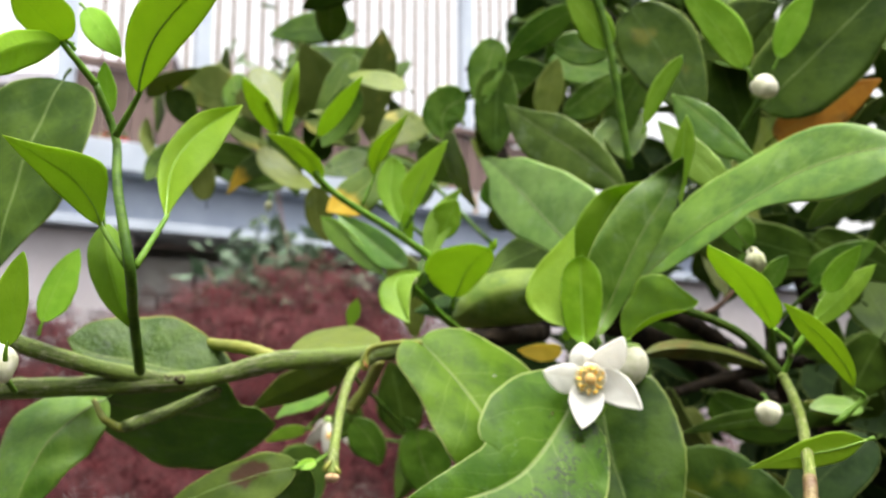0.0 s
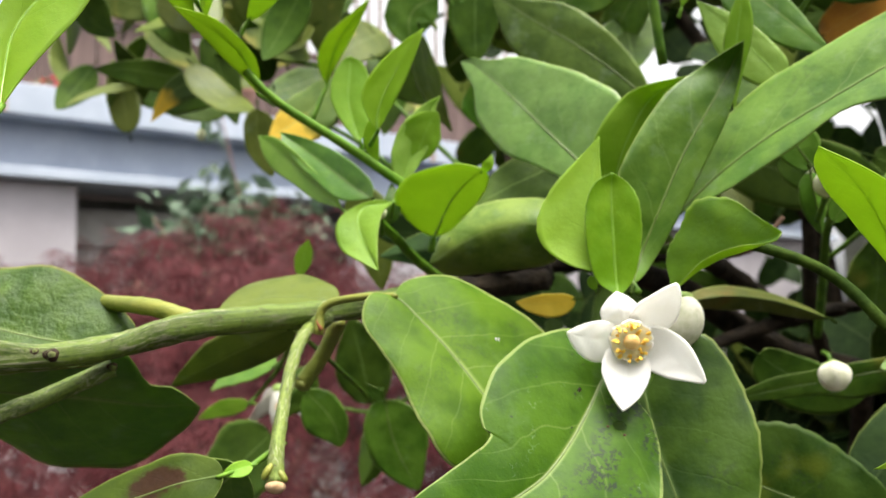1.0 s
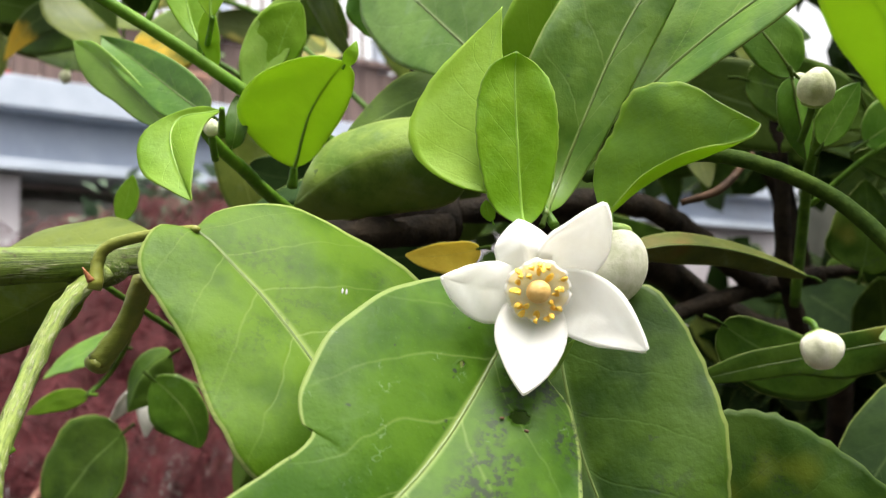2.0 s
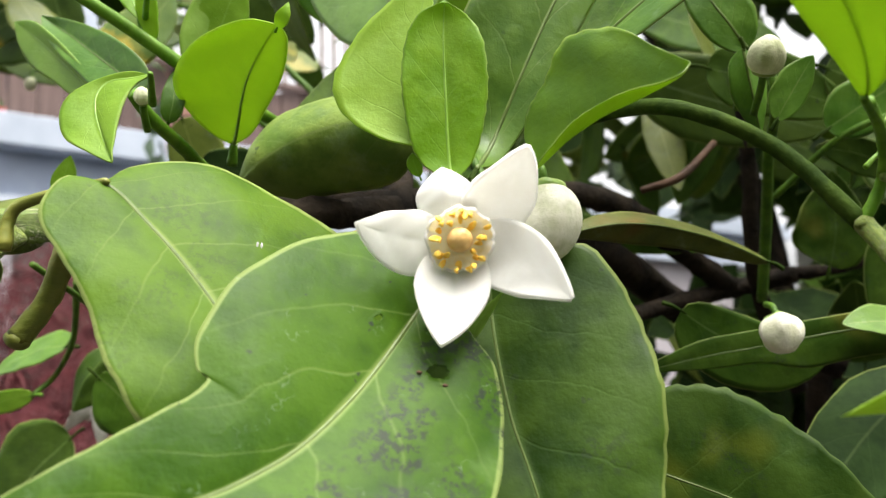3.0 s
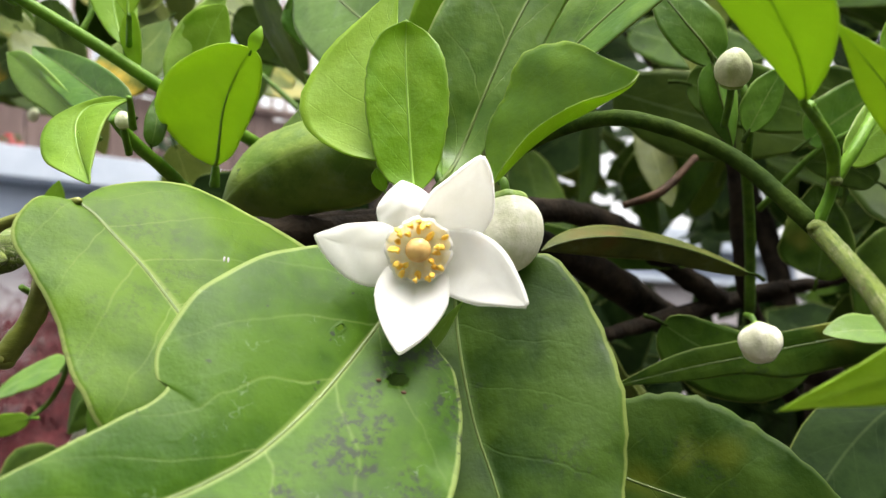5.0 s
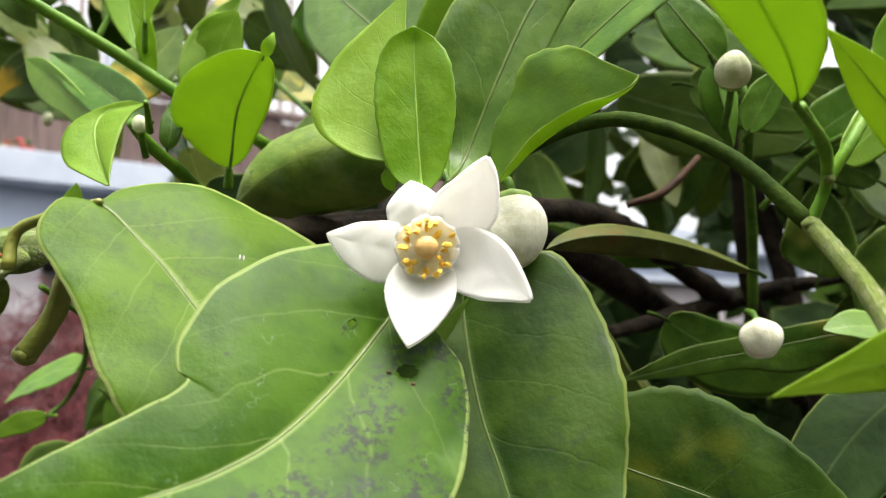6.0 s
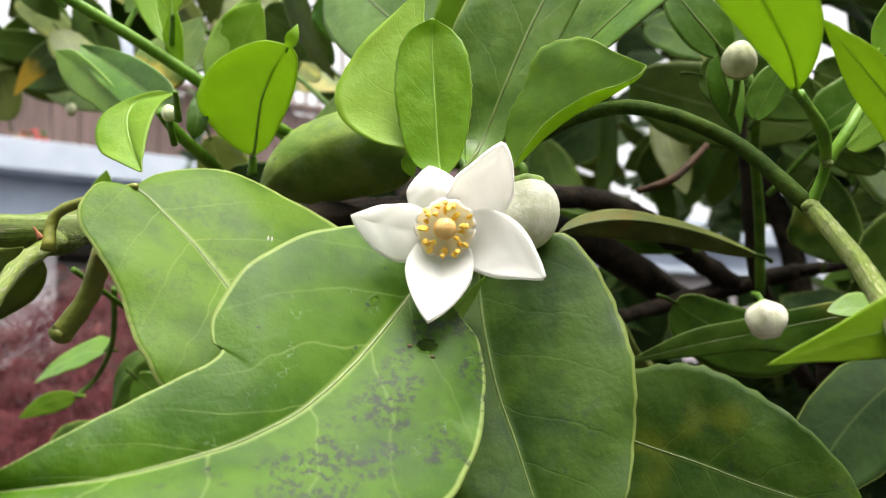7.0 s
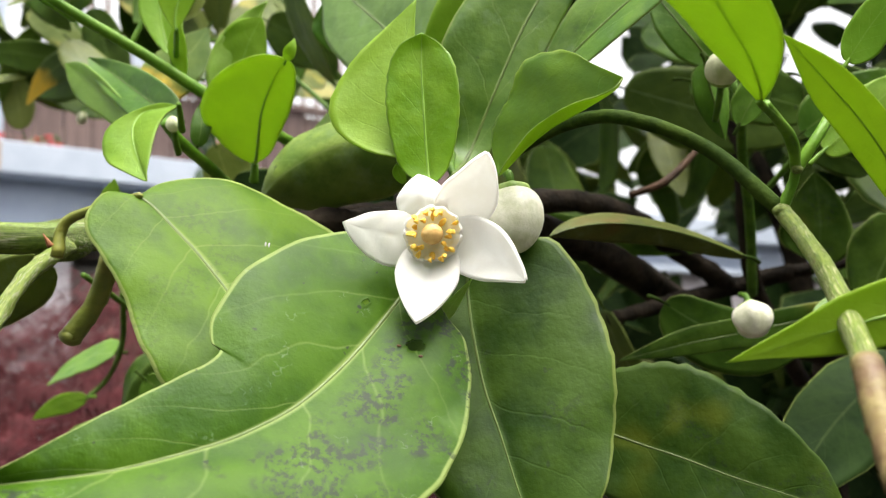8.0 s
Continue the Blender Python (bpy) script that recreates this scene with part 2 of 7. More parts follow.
LEAF = {
    "sage": (leaf_mat("sage_green_leaf", (0.100, 0.208, 0.032), (0.170, 0.300, 0.060), (0.32, 0.40, 0.18), (0.20, 0.40, 0.04), 0.20, 0.36, 0.3, spec=0.42), UNDER),
    "mature": (leaf_mat("mature_leaf", (0.052, 0.130, 0.008), (0.118, 0.225, 0.020), PALE, (0.16, 0.34, 0.02), 0.16, 0.42, 0.2, spec=0.40), UNDER),
    "sooty": (leaf_mat("sooty_mature_leaf", (0.023, 0.062, 0.0012), (0.050, 0.107, 0.004), PALE, (0.16, 0.34, 0.02), 0.16, 0.42, 0.90, spec=0.13, haze=0.05, sooty=True, crinkle=0.6, margin=0.9695, rim=(0.24, 0.31, 0.09)), UNDER),
    "clean": (leaf_mat("clean_mature_leaf", (0.034, 0.078, 0.0015), (0.070, 0.132, 0.005), PALE, (0.16, 0.34, 0.02), 0.16, 0.42, 0.3, spec=0.12, haze=0.04, crinkle=0.6, margin=0.9695, rim=(0.26, 0.32, 0.10)), UNDER),
    "mature2": (leaf_mat("leaf_green", (0.050, 0.134, 0.007), (0.106, 0.222, 0.017), PALE, (0.18, 0.38, 0.03), 0.22, 0.40, 0.25, spec=0.36), UNDER),
    # leaf green darkened: the crown's shade is put into the colour
    "dark": (leaf_mat("shade_dark_leaf", (0.025, 0.062, 0.005), (0.056, 0.110, 0.010), (0.16, 0.24, 0.06), (0.10, 0.24, 0.02), 0.12, 0.50, 0.5, spec=0.12, haze=0.02, veins=0.16), SHADE_UNDER),
    # the flower's shade on the leaf behind it is put into this colour
    "shade": (leaf_mat("shade_coloured_leaf", (0.016, 0.046, 0.002), (0.044, 0.094, 0.005), (0.085, 0.15, 0.032), (0.10, 0.24, 0.02), 0.16, 0.40, 0.5, spec=0.22, margin=0.975, haze=0.03, veins=0.14), SHADE_UNDER),
    "rough": (leaf_mat("puckered_leaf", (0.024, 0.064, 0.003), (0.058, 0.116, 0.007), (0.2, 0.27, 0.07), (0.12, 0.26, 0.02), 0.14, 0.42, 0.6, blotch=((0.17, 0.19, 0.02), 0.62), spec=0.20, crinkle=2.2, margin=0.972, rim=(0.30, 0.24, 0.08), haze=0.06), SHADE_UNDER),
    "olive3": (leaf_mat("brownish_olive_leaf", (0.040, 0.056, 0.008), (0.085, 0.100, 0.014), (0.2, 0.2, 0.05), (0.2, 0.2, 0.02), 0.15, 0.5, 0.5, blotch=((0.13, 0.080, 0.012), 0.60), spec=0.2), None),
    # deeper green with yellowish blotches, darkened again for the inner crown's shade
    "dark2": (leaf_mat("shade_deep_green_leaf", (0.021, 0.050, 0.004), (0.045, 0.088, 0.008), (0.075, 0.12, 0.03), (0.10, 0.22, 0.02), 0.10, 0.5, 0.6, blotch=((0.10, 0.11, 0.015), 0.60), spec=0.09, haze=0.03, veins=0.10), SHADE_UNDER),
    "fresh": (leaf_mat("fresh_leaf", (0.135, 0.300, 0.014), (0.200, 0.385, 0.026), (0.28, 0.46, 0.08), (0.42, 0.70, 0.04), 0.32, 0.44, spec=0.22), YOUNG_UNDER),
    "glossy": (leaf_mat("glossy_leaf", (0.046, 0.112, 0.001), (0.098, 0.190, 0.004), (0.14, 0.30, 0.03), (0.60, 0.85, 0.06), 0.42, 0.30, spec=0.30, veins=0.10), YOUNG_UNDER),
    "crisp": (leaf_mat("crisp_leaf", (0.120, 0.275, 0.004), (0.200, 0.385, 0.012), (0.30, 0.46, 0.08), (0.40, 0.70, 0.03), 0.30, 0.33, spec=0.42, veins=0.12, crinkle=0.5), YOUNG_UNDER),
    "young": (leaf_mat("young_leaf", (0.182, 0.345, 0.012), (0.252, 0.430, 0.022), (0.22, 0.42, 0.04), (0.66, 0.86, 0.13), 0.48, 0.40, veins=0.18, rim=(0.30, 0.46, 0.07)), YOUNG_UNDER),
    "matte": (leaf_mat("dull_green_leaf", (0.058, 0.120, 0.012), (0.112, 0.200, 0.026), (0.2, 0.27, 0.08), (0.16, 0.34, 0.03), 0.18, 0.45, 0.4, spec=0.22), UNDER),
    "pale": (leaf_mat("pale_fresh_leaf", (0.170, 0.315, 0.034), (0.235, 0.39, 0.056), (0.32, 0.50, 0.14), (0.30, 0.58, 0.04), 0.30, 0.38, spec=0.40), YOUNG_UNDER),
    "curled": (leaf_mat("dusty_curled_leaf", (0.068, 0.128, 0.012), (0.170, 0.245, 0.040), (0.2, 0.27, 0.08), (0.16, 0.34, 0.03), 0.14, 0.50, 0.7, spec=0.25, crinkle=0.9), SHADE_UNDER),
    "autumn": (leaf_mat("yellowing_dark_leaf", (0.018, 0.052, 0.005), (0.045, 0.098, 0.010), (0.09, 0.15, 0.035), (0.12, 0.24, 0.02), 0.12, 0.42, 0.4, spec=0.12, margin=0.980, haze=0.03, veins=0.14, blotch=((0.090, 0.118, 0.010), 0.54), rim=(0.07, 0.11, 0.02)), SHADE_UNDER),
    "olive": (leaf_mat("olive_leaf", (0.085, 0.125, 0.014), (0.145, 0.19, 0.026), (0.26, 0.30, 0.08), (0.26, 0.34, 0.02), 0.25, 0.45, 0.4), UNDER),
    "olive2": (leaf_mat("curled_leaf_underside", (0.055, 0.085, 0.022), (0.105, 0.15, 0.04), (0.22, 0.27, 0.10), (0.2, 0.3, 0.04), 0.15, 0.5, 0.3), None),
    "blotched": (leaf_mat("yellow_mottled_leaf", (0.110, 0.165, 0.030), (0.180, 0.235, 0.050), PALE, (0.36, 0.44, 0.06), 0.32, 0.45, blotch=((0.48, 0.42, 0.09), 0.56)), UNDER),
    "scabbed": (leaf_mat("scabbed_olive_leaf", (0.026, 0.047, 0.004), (0.050, 0.078, 0.007), (0.12, 0.15, 0.04), (0.26, 0.34, 0.02), 0.2, 0.5, 0.3, spec=0.12, haze=0.02, scab=(0.40, 0.62)), None),
    "tipped": (leaf_mat("yellow_tipped_leaf", (0.045, 0.095, 0.016), (0.085, 0.15, 0.028), PALE, (0.24, 0.36, 0.03), 0.2, 0.45, tip=((0.62, 0.40, 0.03), 0.80)), UNDER),
    "half_yellow": (leaf_mat("half_yellow_leaf", (0.060, 0.115, 0.016), (0.110, 0.17, 0.026), PALE, (0.24, 0.36, 0.03), 0.2, 0.45, tip=((0.66, 0.44, 0.04), 0.70)), UNDER),
    "yellow": (leaf_mat("yellowed_leaf", (0.56, 0.43, 0.05), (0.72, 0.56, 0.08), (0.6, 0.5, 0.1), (0.9, 0.75, 0.10), 0.45, 0.5), None),
    "orange": (leaf_mat("orange_dying_leaf", (0.38, 0.16, 0.012), (0.50, 0.24, 0.02), (0.5, 0.3, 0.05), (0.6, 0.25, 0.01), 0.25, 0.5, blotch=((0.16, 0.10, 0.02), 0.58)), None),
}
# near-black: the shade deep in the crown is put into the leaf colour
DEEP_SHADE = leaf_mat("crown_shade_leaf", (0.009, 0.024, 0.006), (0.024, 0.052, 0.012), (0.06, 0.09, 0.03), (0.06, 0.14, 0.01), 0.08, 0.60, spec=0.06)
LEAF["deep"] = (DEEP_SHADE, None)
LEAF["olive2"] = (UNDER, LEAF["olive2"][0])
RIB = plain_mat("midrib", (0.078, 0.130, 0.016), (0.125, 0.185, 0.032), 200, 0.45, 0.0002, trans=0.15)
RIB_YOUNG = plain_mat("young_midrib", (0.20, 0.38, 0.035), (0.27, 0.46, 0.06), 200, 0.4, 0.0002, trans=0.2)
BROWN_SPOT = plain_mat("brown_blotch", (0.05, 0.022, 0.008), (0.12, 0.05, 0.015), 250, 0.6)
STEM = {
    "bark2": plain_mat("yellow_green_bark", (0.135, 0.165, 0.018), (0.25, 0.255, 0.035), 120, 0.5, 0.0010, 700, streak=(0.3, 1, 1)),
    "greenstem": plain_mat("green_stem", (0.042, 0.105, 0.007), (0.100, 0.200, 0.016), 140, 0.5, 0.0006, 700, spec=0.22, trans=0.12),
    # green stem darkened for the shade of the leaves above it
    "shadestem": plain_mat("shade_dark_green_stem", (0.016, 0.034, 0.004), (0.042, 0.072, 0.009), 140, 0.7, 0.0008, 700, spec=0.06),
    "brownstem": plain_mat("brown_stem", (0.10, 0.050, 0.022), (0.19, 0.15, 0.05), 110, 0.6, 0.0012, 600),
    "twigbrown": plain_mat("brown_twig", (0.026, 0.014, 0.008), (0.066, 0.034, 0.016), 110, 0.7, 0.0012, 600, spec=0.2),
    # old bark, taken near black to carry the shade among the leaves
    "old_shade_bark": plain_mat("old_bark_shade_dark", (0.006, 0.005, 0.0035), (0.026, 0.019, 0.012), 90, 0.85, 0.003, 500, spec=0.1),
}
STEM["limestem"] = plain_mat("fresh_green_stem", (0.085, 0.200, 0.012), (0.160, 0.310, 0.026), 140, 0.45, 0.0005, 700, spec=0.25, trans=0.15)


def bark_mat(name, c1, c2, pale, amount, dark=(0.05, 0.028, 0.016)):
    """Green bark with pale corky streaks along the stem and brown flecks."""
    m, n, l, p = mat_new(name)
    co = n.new("ShaderNodeTexCoord")
    ob = co.outputs["Object"]
    mp = n.new("ShaderNodeMapping")
    mp.inputs["Scale"].default_value = (7.0, 13.0, 1.0)
    l.new(co.outputs["UV"], mp.inputs[0])
    along = noise_of(n, l, 1.0, 4, mp.outputs[0], 0.6)
    mp2 = n.new("ShaderNodeMapping")
    mp2.inputs["Scale"].default_value = (22.0, 26.0, 1.0)
    l.new(co.outputs["UV"], mp2.inputs[0])
    thin = noise_of(n, l, 1.0, 4, mp2.outputs[0], 0.65)
    patch, fine = noise_of(n, l, 90, 3, ob), noise_of(n, l, 700, 4, ob)
    col = mixc(n, l, step_of(n, l, mathn(n, l, "ADD", mathn(n, l, "MULTIPLY", along, 0.7), mathn(n, l, "MULTIPLY", fine, 0.3)), 0.36, 0.62), c1, c2)
    streak = mathn(n, l, "MULTIPLY", step_of(n, l, thin, 0.51, 0.60), step_of(n, l, patch, 0.42, 0.56))
    col = mixc(n, l, mathn(n, l, "MULTIPLY", streak, amount), col, pale)
    fleck = mathn(n, l, "MULTIPLY", step_of(n, l, noise_of(n, l, 330, 4, ob, 0.7), 0.60, 0.68), 0.7)
    col = mixc(n, l, fleck, col, dark)
    l.new(col, p.inputs["Base Color"])
    p.inputs["Roughness"].default_value, p.inputs["Specular IOR Level"].default_value = 0.55, 0.3
    h = mathn(n, l, "ADD", mathn(n, l, "MULTIPLY", thin, 1.0), mathn(n, l, "ADD", mathn(n, l, "MULTIPLY", streak, 0.35), mathn(n, l, "MULTIPLY", fine, 0.3)))
    l.new(bump_of(n, l, h, 0.00035), p.inputs["Normal"])
    return m


STEM["bark"] = bark_mat("green_bark_streaked", (0.046, 0.080, 0.011), (0.135, 0.195, 0.028), (0.40, 0.38, 0.26), 0.6)
STEM["barkp"] = bark_mat("ribbed_green_bark", (0.100, 0.150, 0.022), (0.220, 0.285, 0.055), (0.48, 0.47, 0.34), 0.5)
STEM["barky"] = bark_mat("yellow_green_freckled_bark", (0.075, 0.120, 0.013), (0.165, 0.220, 0.032), (0.46, 0.44, 0.26), 0.6, (0.10, 0.07, 0.02))
WOOD_CUT = plain_mat("cut_wood", (0.42, 0.26, 0.12), (0.62, 0.46, 0.28), 400, 0.7)
THORN = plain_mat("thorn_tip", (0.20, 0.06, 0.02), (0.34, 0.13, 0.04), 300, 0.5)
PETAL = plain_mat("white_petal", (0.93, 0.92, 0.88), (0.96, 0.955, 0.93), 220, 0.45, 0.0001, 900, trans=0.50)
# white petals dimmed: the shade under the branch is put into their colour
PETAL_SHADE = plain_mat("shade_dimmed_petal", (0.46, 0.46, 0.38), (0.62, 0.61, 0.54), 220, 0.5, 0.0003, 900, trans=0.3)
BUD = plain_mat("cream_bud", (0.62, 0.63, 0.42), (0.84, 0.82, 0.68), 190, 0.45, 0.0008, 620, trans=0.15)
BUD_GREEN = plain_mat("greenish_bud", (0.50, 0.54, 0.29), (0.74, 0.75, 0.53), 150, 0.5, 0.0007, 900, trans=0.15)
CROWN = plain_mat("filament_crown", (0.96, 0.85, 0.50), (0.97, 0.94, 0.80), 400, 0.5, 0.0003, trans=0.60)
ANTHER = plain_mat("anther_yellow", (0.88, 0.48, 0.03), (0.97, 0.76, 0.14), 700, 0.7, 0.0003)
STIGMA = plain_mat("stigma_tan", (0.62, 0.36, 0.10), (0.76, 0.52, 0.20), 500, 0.4, 0.0003)
OVARY = plain_mat("ovary_green", (0.20, 0.26, 0.06), (0.30, 0.36, 0.10), 400, 0.4, 0.0002)
CALYX = plain_mat("calyx_green", (0.16, 0.28, 0.04), (0.28, 0.38, 0.08), 300, 0.45, 0.0003)


# ---------------------------------------------------------------- mesh helpers
def part(name, verts, faces, mats, parent=None, label="", uvs=None, slots=None, smooth=True):
    """Links one mesh object, under its thing or part where one is given."""
    me = bpy.data.meshes.new(name)
    me.from_pydata([tuple(v) for v in verts], [], faces)
    for m in mats if isinstance(mats, (tuple, list)) else (mats,):
        if m:
            me.materials.append(m)
    if smooth:
        me.shade_smooth()
    if slots is not None:
        me.polygons.foreach_set("material_index", np.asarray(slots, dtype=np.int32))
    if uvs is not None:
        layer = me.uv_layers.new(name="UVMap")
        idx = np.zeros(len(me.loops), dtype=np.int32)
        me.loops.foreach_get("vertex_index", idx)
        layer.data.foreach_set("uv", np.asarray(uvs, dtype=np.float32)[idx].ravel())
    me.update()
    ob = new(name, me)
    if parent:
        ob.parent = parent
    if label:
        tagged(ob, label)
    return ob


def thing(name, place, label, category, group="", kind=""):
    ob = new(name)
    ob.location = place
    ob.empty_display_size = 0.01
    bpy.context.view_layer.update()
    return tagged(ob, label, category, group, kind)


def under(ob, parent):
    """Keeps a mesh built in world places where it is, under a parent that stands elsewhere."""
    ob.parent = parent
    top = parent
    while top.parent:
        top = top.parent
    ob.matrix_parent_inverse = Matrix.Translation(-Vector(top.location)) if parent is top else Matrix.Identity(4)
    return ob


def spline(pts, steps):
    """A smooth curve through the points."""
    p = np.array(pts, float)
    q = np.vstack([2 * p[0] - p[1], p, 2 * p[-1] - p[-2]])
    out = []
    for i in range(len(p) - 1):
        a, b, c, d = q[i : i + 4]
        for s in np.linspace(0, 1, steps, endpoint=False):
            out.append(0.5 * ((2 * b) + (c - a) * s + (2 * a - 5 * b + 4 * c - d) * s * s + (3 * b - a - 3 * c + d) * s**3))
    return np.array(out + [p[-1]])


def tube_mesh(path, radii, sides=10, knobs=0.0, seed=0):
    path = np.asarray(path)
    n = len(path)
    rng = np.random.default_rng(seed)
    tang = np.gradient(path, axis=0)
    tang /= np.linalg.norm(tang, axis=1)[:, None] + 1e-12
    ref = np.array([0.3, 0.2, 1.0]) if abs(tang[0][2]) < 0.8 else np.array([1.0, 0.1, 0.2])
    verts, faces, uvs = [], [], []
    ang = np.arange(sides) * 2 * np.pi / sides
    wob = rng.normal(0, 1, (n, sides))
    for i in range(n):
        e1 = np.cross(tang[i], ref)
        e1 /= np.linalg.norm(e1)
        e2 = np.cross(tang[i], e1)
        r = radii[i] * (1 + knobs * wob[i])
        verts += list(path[i] + (np.cos(ang) * r)[:, None] * e1 + (np.sin(ang) * r)[:, None] * e2)
        uvs += [(i / max(1, n - 1), k / sides) for k in range(sides)]
    for i in range(n - 1):
        for k in range(sides):
            a, b = i * sides + k, i * sides + (k + 1) % sides
            faces.append((a, b, b + sides, a + sides))
    verts += [path[0], path[-1]]
    uvs += [(0, 0.5), (1, 0.5)]
    c0, c1 = len(verts) - 2, len(verts) - 1
    for k in range(sides):
        faces.append((c0, (k + 1) % sides, k))
        faces.append((c1, (n - 1) * sides + k, (n - 1) * sides + (k + 1) % sides))
    return verts, faces, uvs


def skin(top, us, vs, th, hole):
    """Gives a leaf's surface its thickness, an underside and torn holes."""
    nu, nv = len(us) - 1, (len(vs) - 1) // 2
    # thickness along the surface's own normals
    du, dv = np.gradient(top, axis=0), np.gradient(top, axis=1)
    nn = np.cross(dv, du)
    nn /= np.linalg.norm(nn, axis=2, keepdims=True) + 1e-12
    low = top - nn * th
    m = 2 * nv + 1
    count = (nu + 1) * m
    verts = np.vstack([top.reshape(-1, 3), low.reshape(-1, 3)])
    uv = np.stack(np.meshgrid(us, (vs + 1) / 2, indexing="ij"), -1).reshape(-1, 2)
    uvs = np.vstack([uv, uv])
    faces, slots = [], []
    gone = set()
    if hole:
        for hu, hv, ru, rv in hole:
            for i in range(nu):
                for j in range(m - 1):
                    x, y = (us[i] + us[i + 1]) / 2, (vs[j] + vs[j + 1]) / 2
                    if ((x - hu) / ru) ** 2 + ((y - hv) / rv) ** 2 < 1:
                        gone.add((i, j))
    # round off the torn holes
    for hu, hv, ru, rv in hole or ():
        i0, j0 = int(np.abs(us - hu).argmin()), int(np.abs(vs - hv).argmin())
        mine = [(i, j) for i, j in gone if abs(i - i0) < 12 and abs(j - j0) < 12]
        edge = {c for i, j in mine for c in ((i, j), (i + 1, j), (i, j + 1), (i + 1, j + 1)) if not all((c[0] - a_, c[1] - b_) in gone for a_ in (0, 1) for b_ in (0, 1))}
        mean = np.mean([np.linalg.norm(top[c] - top[i0, j0]) for c in edge]) if edge else 0
        for c in edge:
            d = top[c] - top[i0, j0]
            r = np.linalg.norm(d)
            k = (0.72 * r + 0.28 * mean * (1 + 0.30 * np.sin(c[0] * 2.3 + c[1]))) / r
            move = d * (k - 1) + nn[c] * 0.0003
            verts[c[0] * m + c[1]] += move
            verts[count + c[0] * m + c[1]] += move
    for i in range(nu):
        for j in range(m - 1):
            if (i, j) in gone:
                continue
            q = i * m + j
            faces += [(q, q + m, q + m + 1, q + 1), (count + q, count + q + 1, count + q + m + 1, count + q + m)]
            slots += [0, 1]
            if (i, j - 1) in gone or j == 0:
                faces.append((q, count + q, count + q + m, q + m))
                slots.append(0)
            if (i, j + 1) in gone or j == m - 2:
                faces.append((q + 1, q + m + 1, count + q + m + 1, count + q + 1))
                slots.append(0)
            if (i - 1, j) in gone:
                faces.append((q, q + 1, count + q + 1, count + q))
                slots.append(0)
            if (i + 1, j) in gone:
                faces.append((q + m, count + q + m, count + q + m + 1, q + m + 1))
                slots.append(0)
    # the two ends close in one point each
    keep = np.arange(len(verts))
    for i, k in ((0, 0), (nu, nu * m)):
        keep[i * m : (i + 1) * m] = k
        keep[count + i * m : count + (i + 1) * m] = k
    shut, kinds = [], []
    for f, s in zip(faces, slots):
        g = list(dict.fromkeys(int(keep[x]) for x in f))
        if len(g) > 2:
            shut.append(g)
            kinds.append(s)
    used = sorted({x for g in shut for x in g})
    index = {x: k for k, x in enumerate(used)}
    return verts[used], [[index[x] for x in g] for g in shut], uvs[used], kinds, top[:, nv], nn[:, nv]


def blade(base, mid, tip, left, right, a, b, nu, nv, cup, wave, th, serr, seed, point=2.1, uneven=0.0):
    """A leaf or petal: a curved midrib, two halves with a width that swells and tapers, cupped and waved, with a thickness."""
    rng = np.random.default_rng(seed)
    base, mid, tip, left, right = (np.array(v, float) for v in (base, mid, tip, left, right))
    c = 2 * mid - 0.5 * (base + tip)

    def rib(u):
        return (1 - u) ** 2 * base + 2 * u * (1 - u) * c + u * u * tip

    def along(u):
        t = 2 * (1 - u) * (c - base) + 2 * u * (tip - c)
        return t / np.linalg.norm(t)

    peak = 0.5 ** (1 / a)
    blunt = b if isinstance(b, tuple) else (b, b)
    centre = rib(peak)
    arms = []
    for edge in (left, right):
        v = edge - centre
        v -= along(peak) * (v @ along(peak))
        arms.append(v)
    ph = rng.uniform(0, 6.28, 4)
    us = 0.5 - 0.5 * np.cos(np.pi * np.linspace(0.0, 1.0, nu + 1))
    vs = np.linspace(-1, 1, 2 * nv + 1)
    top = np.zeros((nu + 1, 2 * nv + 1, 3))
    size = np.linalg.norm(arms[0]) + np.linalg.norm(arms[1])
    for i, u in enumerate(us):
        if u < peak:
            ws = [max(0.0, 1 - ((peak - u) / peak) ** (1 / q + 0.3)) ** (1 / (1 / q + 0.3)) for q in blunt]
        else:
            ws = [max(0.0, 1 - ((u - peak) / (1 - peak)) ** point) ** 0.85] * 2
        t = along(u)
        turn = []
        for v in arms:
            x = v - t * (v @ t)
            turn.append(x / (np.linalg.norm(x) + 1e-9) * np.linalg.norm(v))
        nrm = np.cross(turn[1] - turn[0], t)
        nrm /= np.linalg.norm(nrm) + 1e-9
        for j, v in enumerate(vs):
            arm = turn[0] if v < 0 else turn[1]
            k, w = abs(v), ws[0] if v < 0 else ws[1]
            wk = w * (1 + uneven * (np.sin(u * 8 + ph[2] + (2.2 if v < 0 else 0)) + 0.6 * np.sin(u * 19 + ph[3])) * k**2) * (1 + serr * np.sin(u * 60 + ph[0]) * k**6)
            lift = cup * size * 0.5 * w * (k**2 - 0.35 * k)
            lift += wave * size * 0.5 * w * k**2 * (np.sin(u * 11 + ph[1] + (3 if v < 0 else 0)) + 0.5 * np.sin(u * 23 + ph[2]))
            lift += 0.012 * size * w * np.sin(k * 5 + u * 17 + ph[3])
            top[i, j] = rib(u) + arm * wk * k + nrm * lift
    return skin(top, us, vs, th, None)


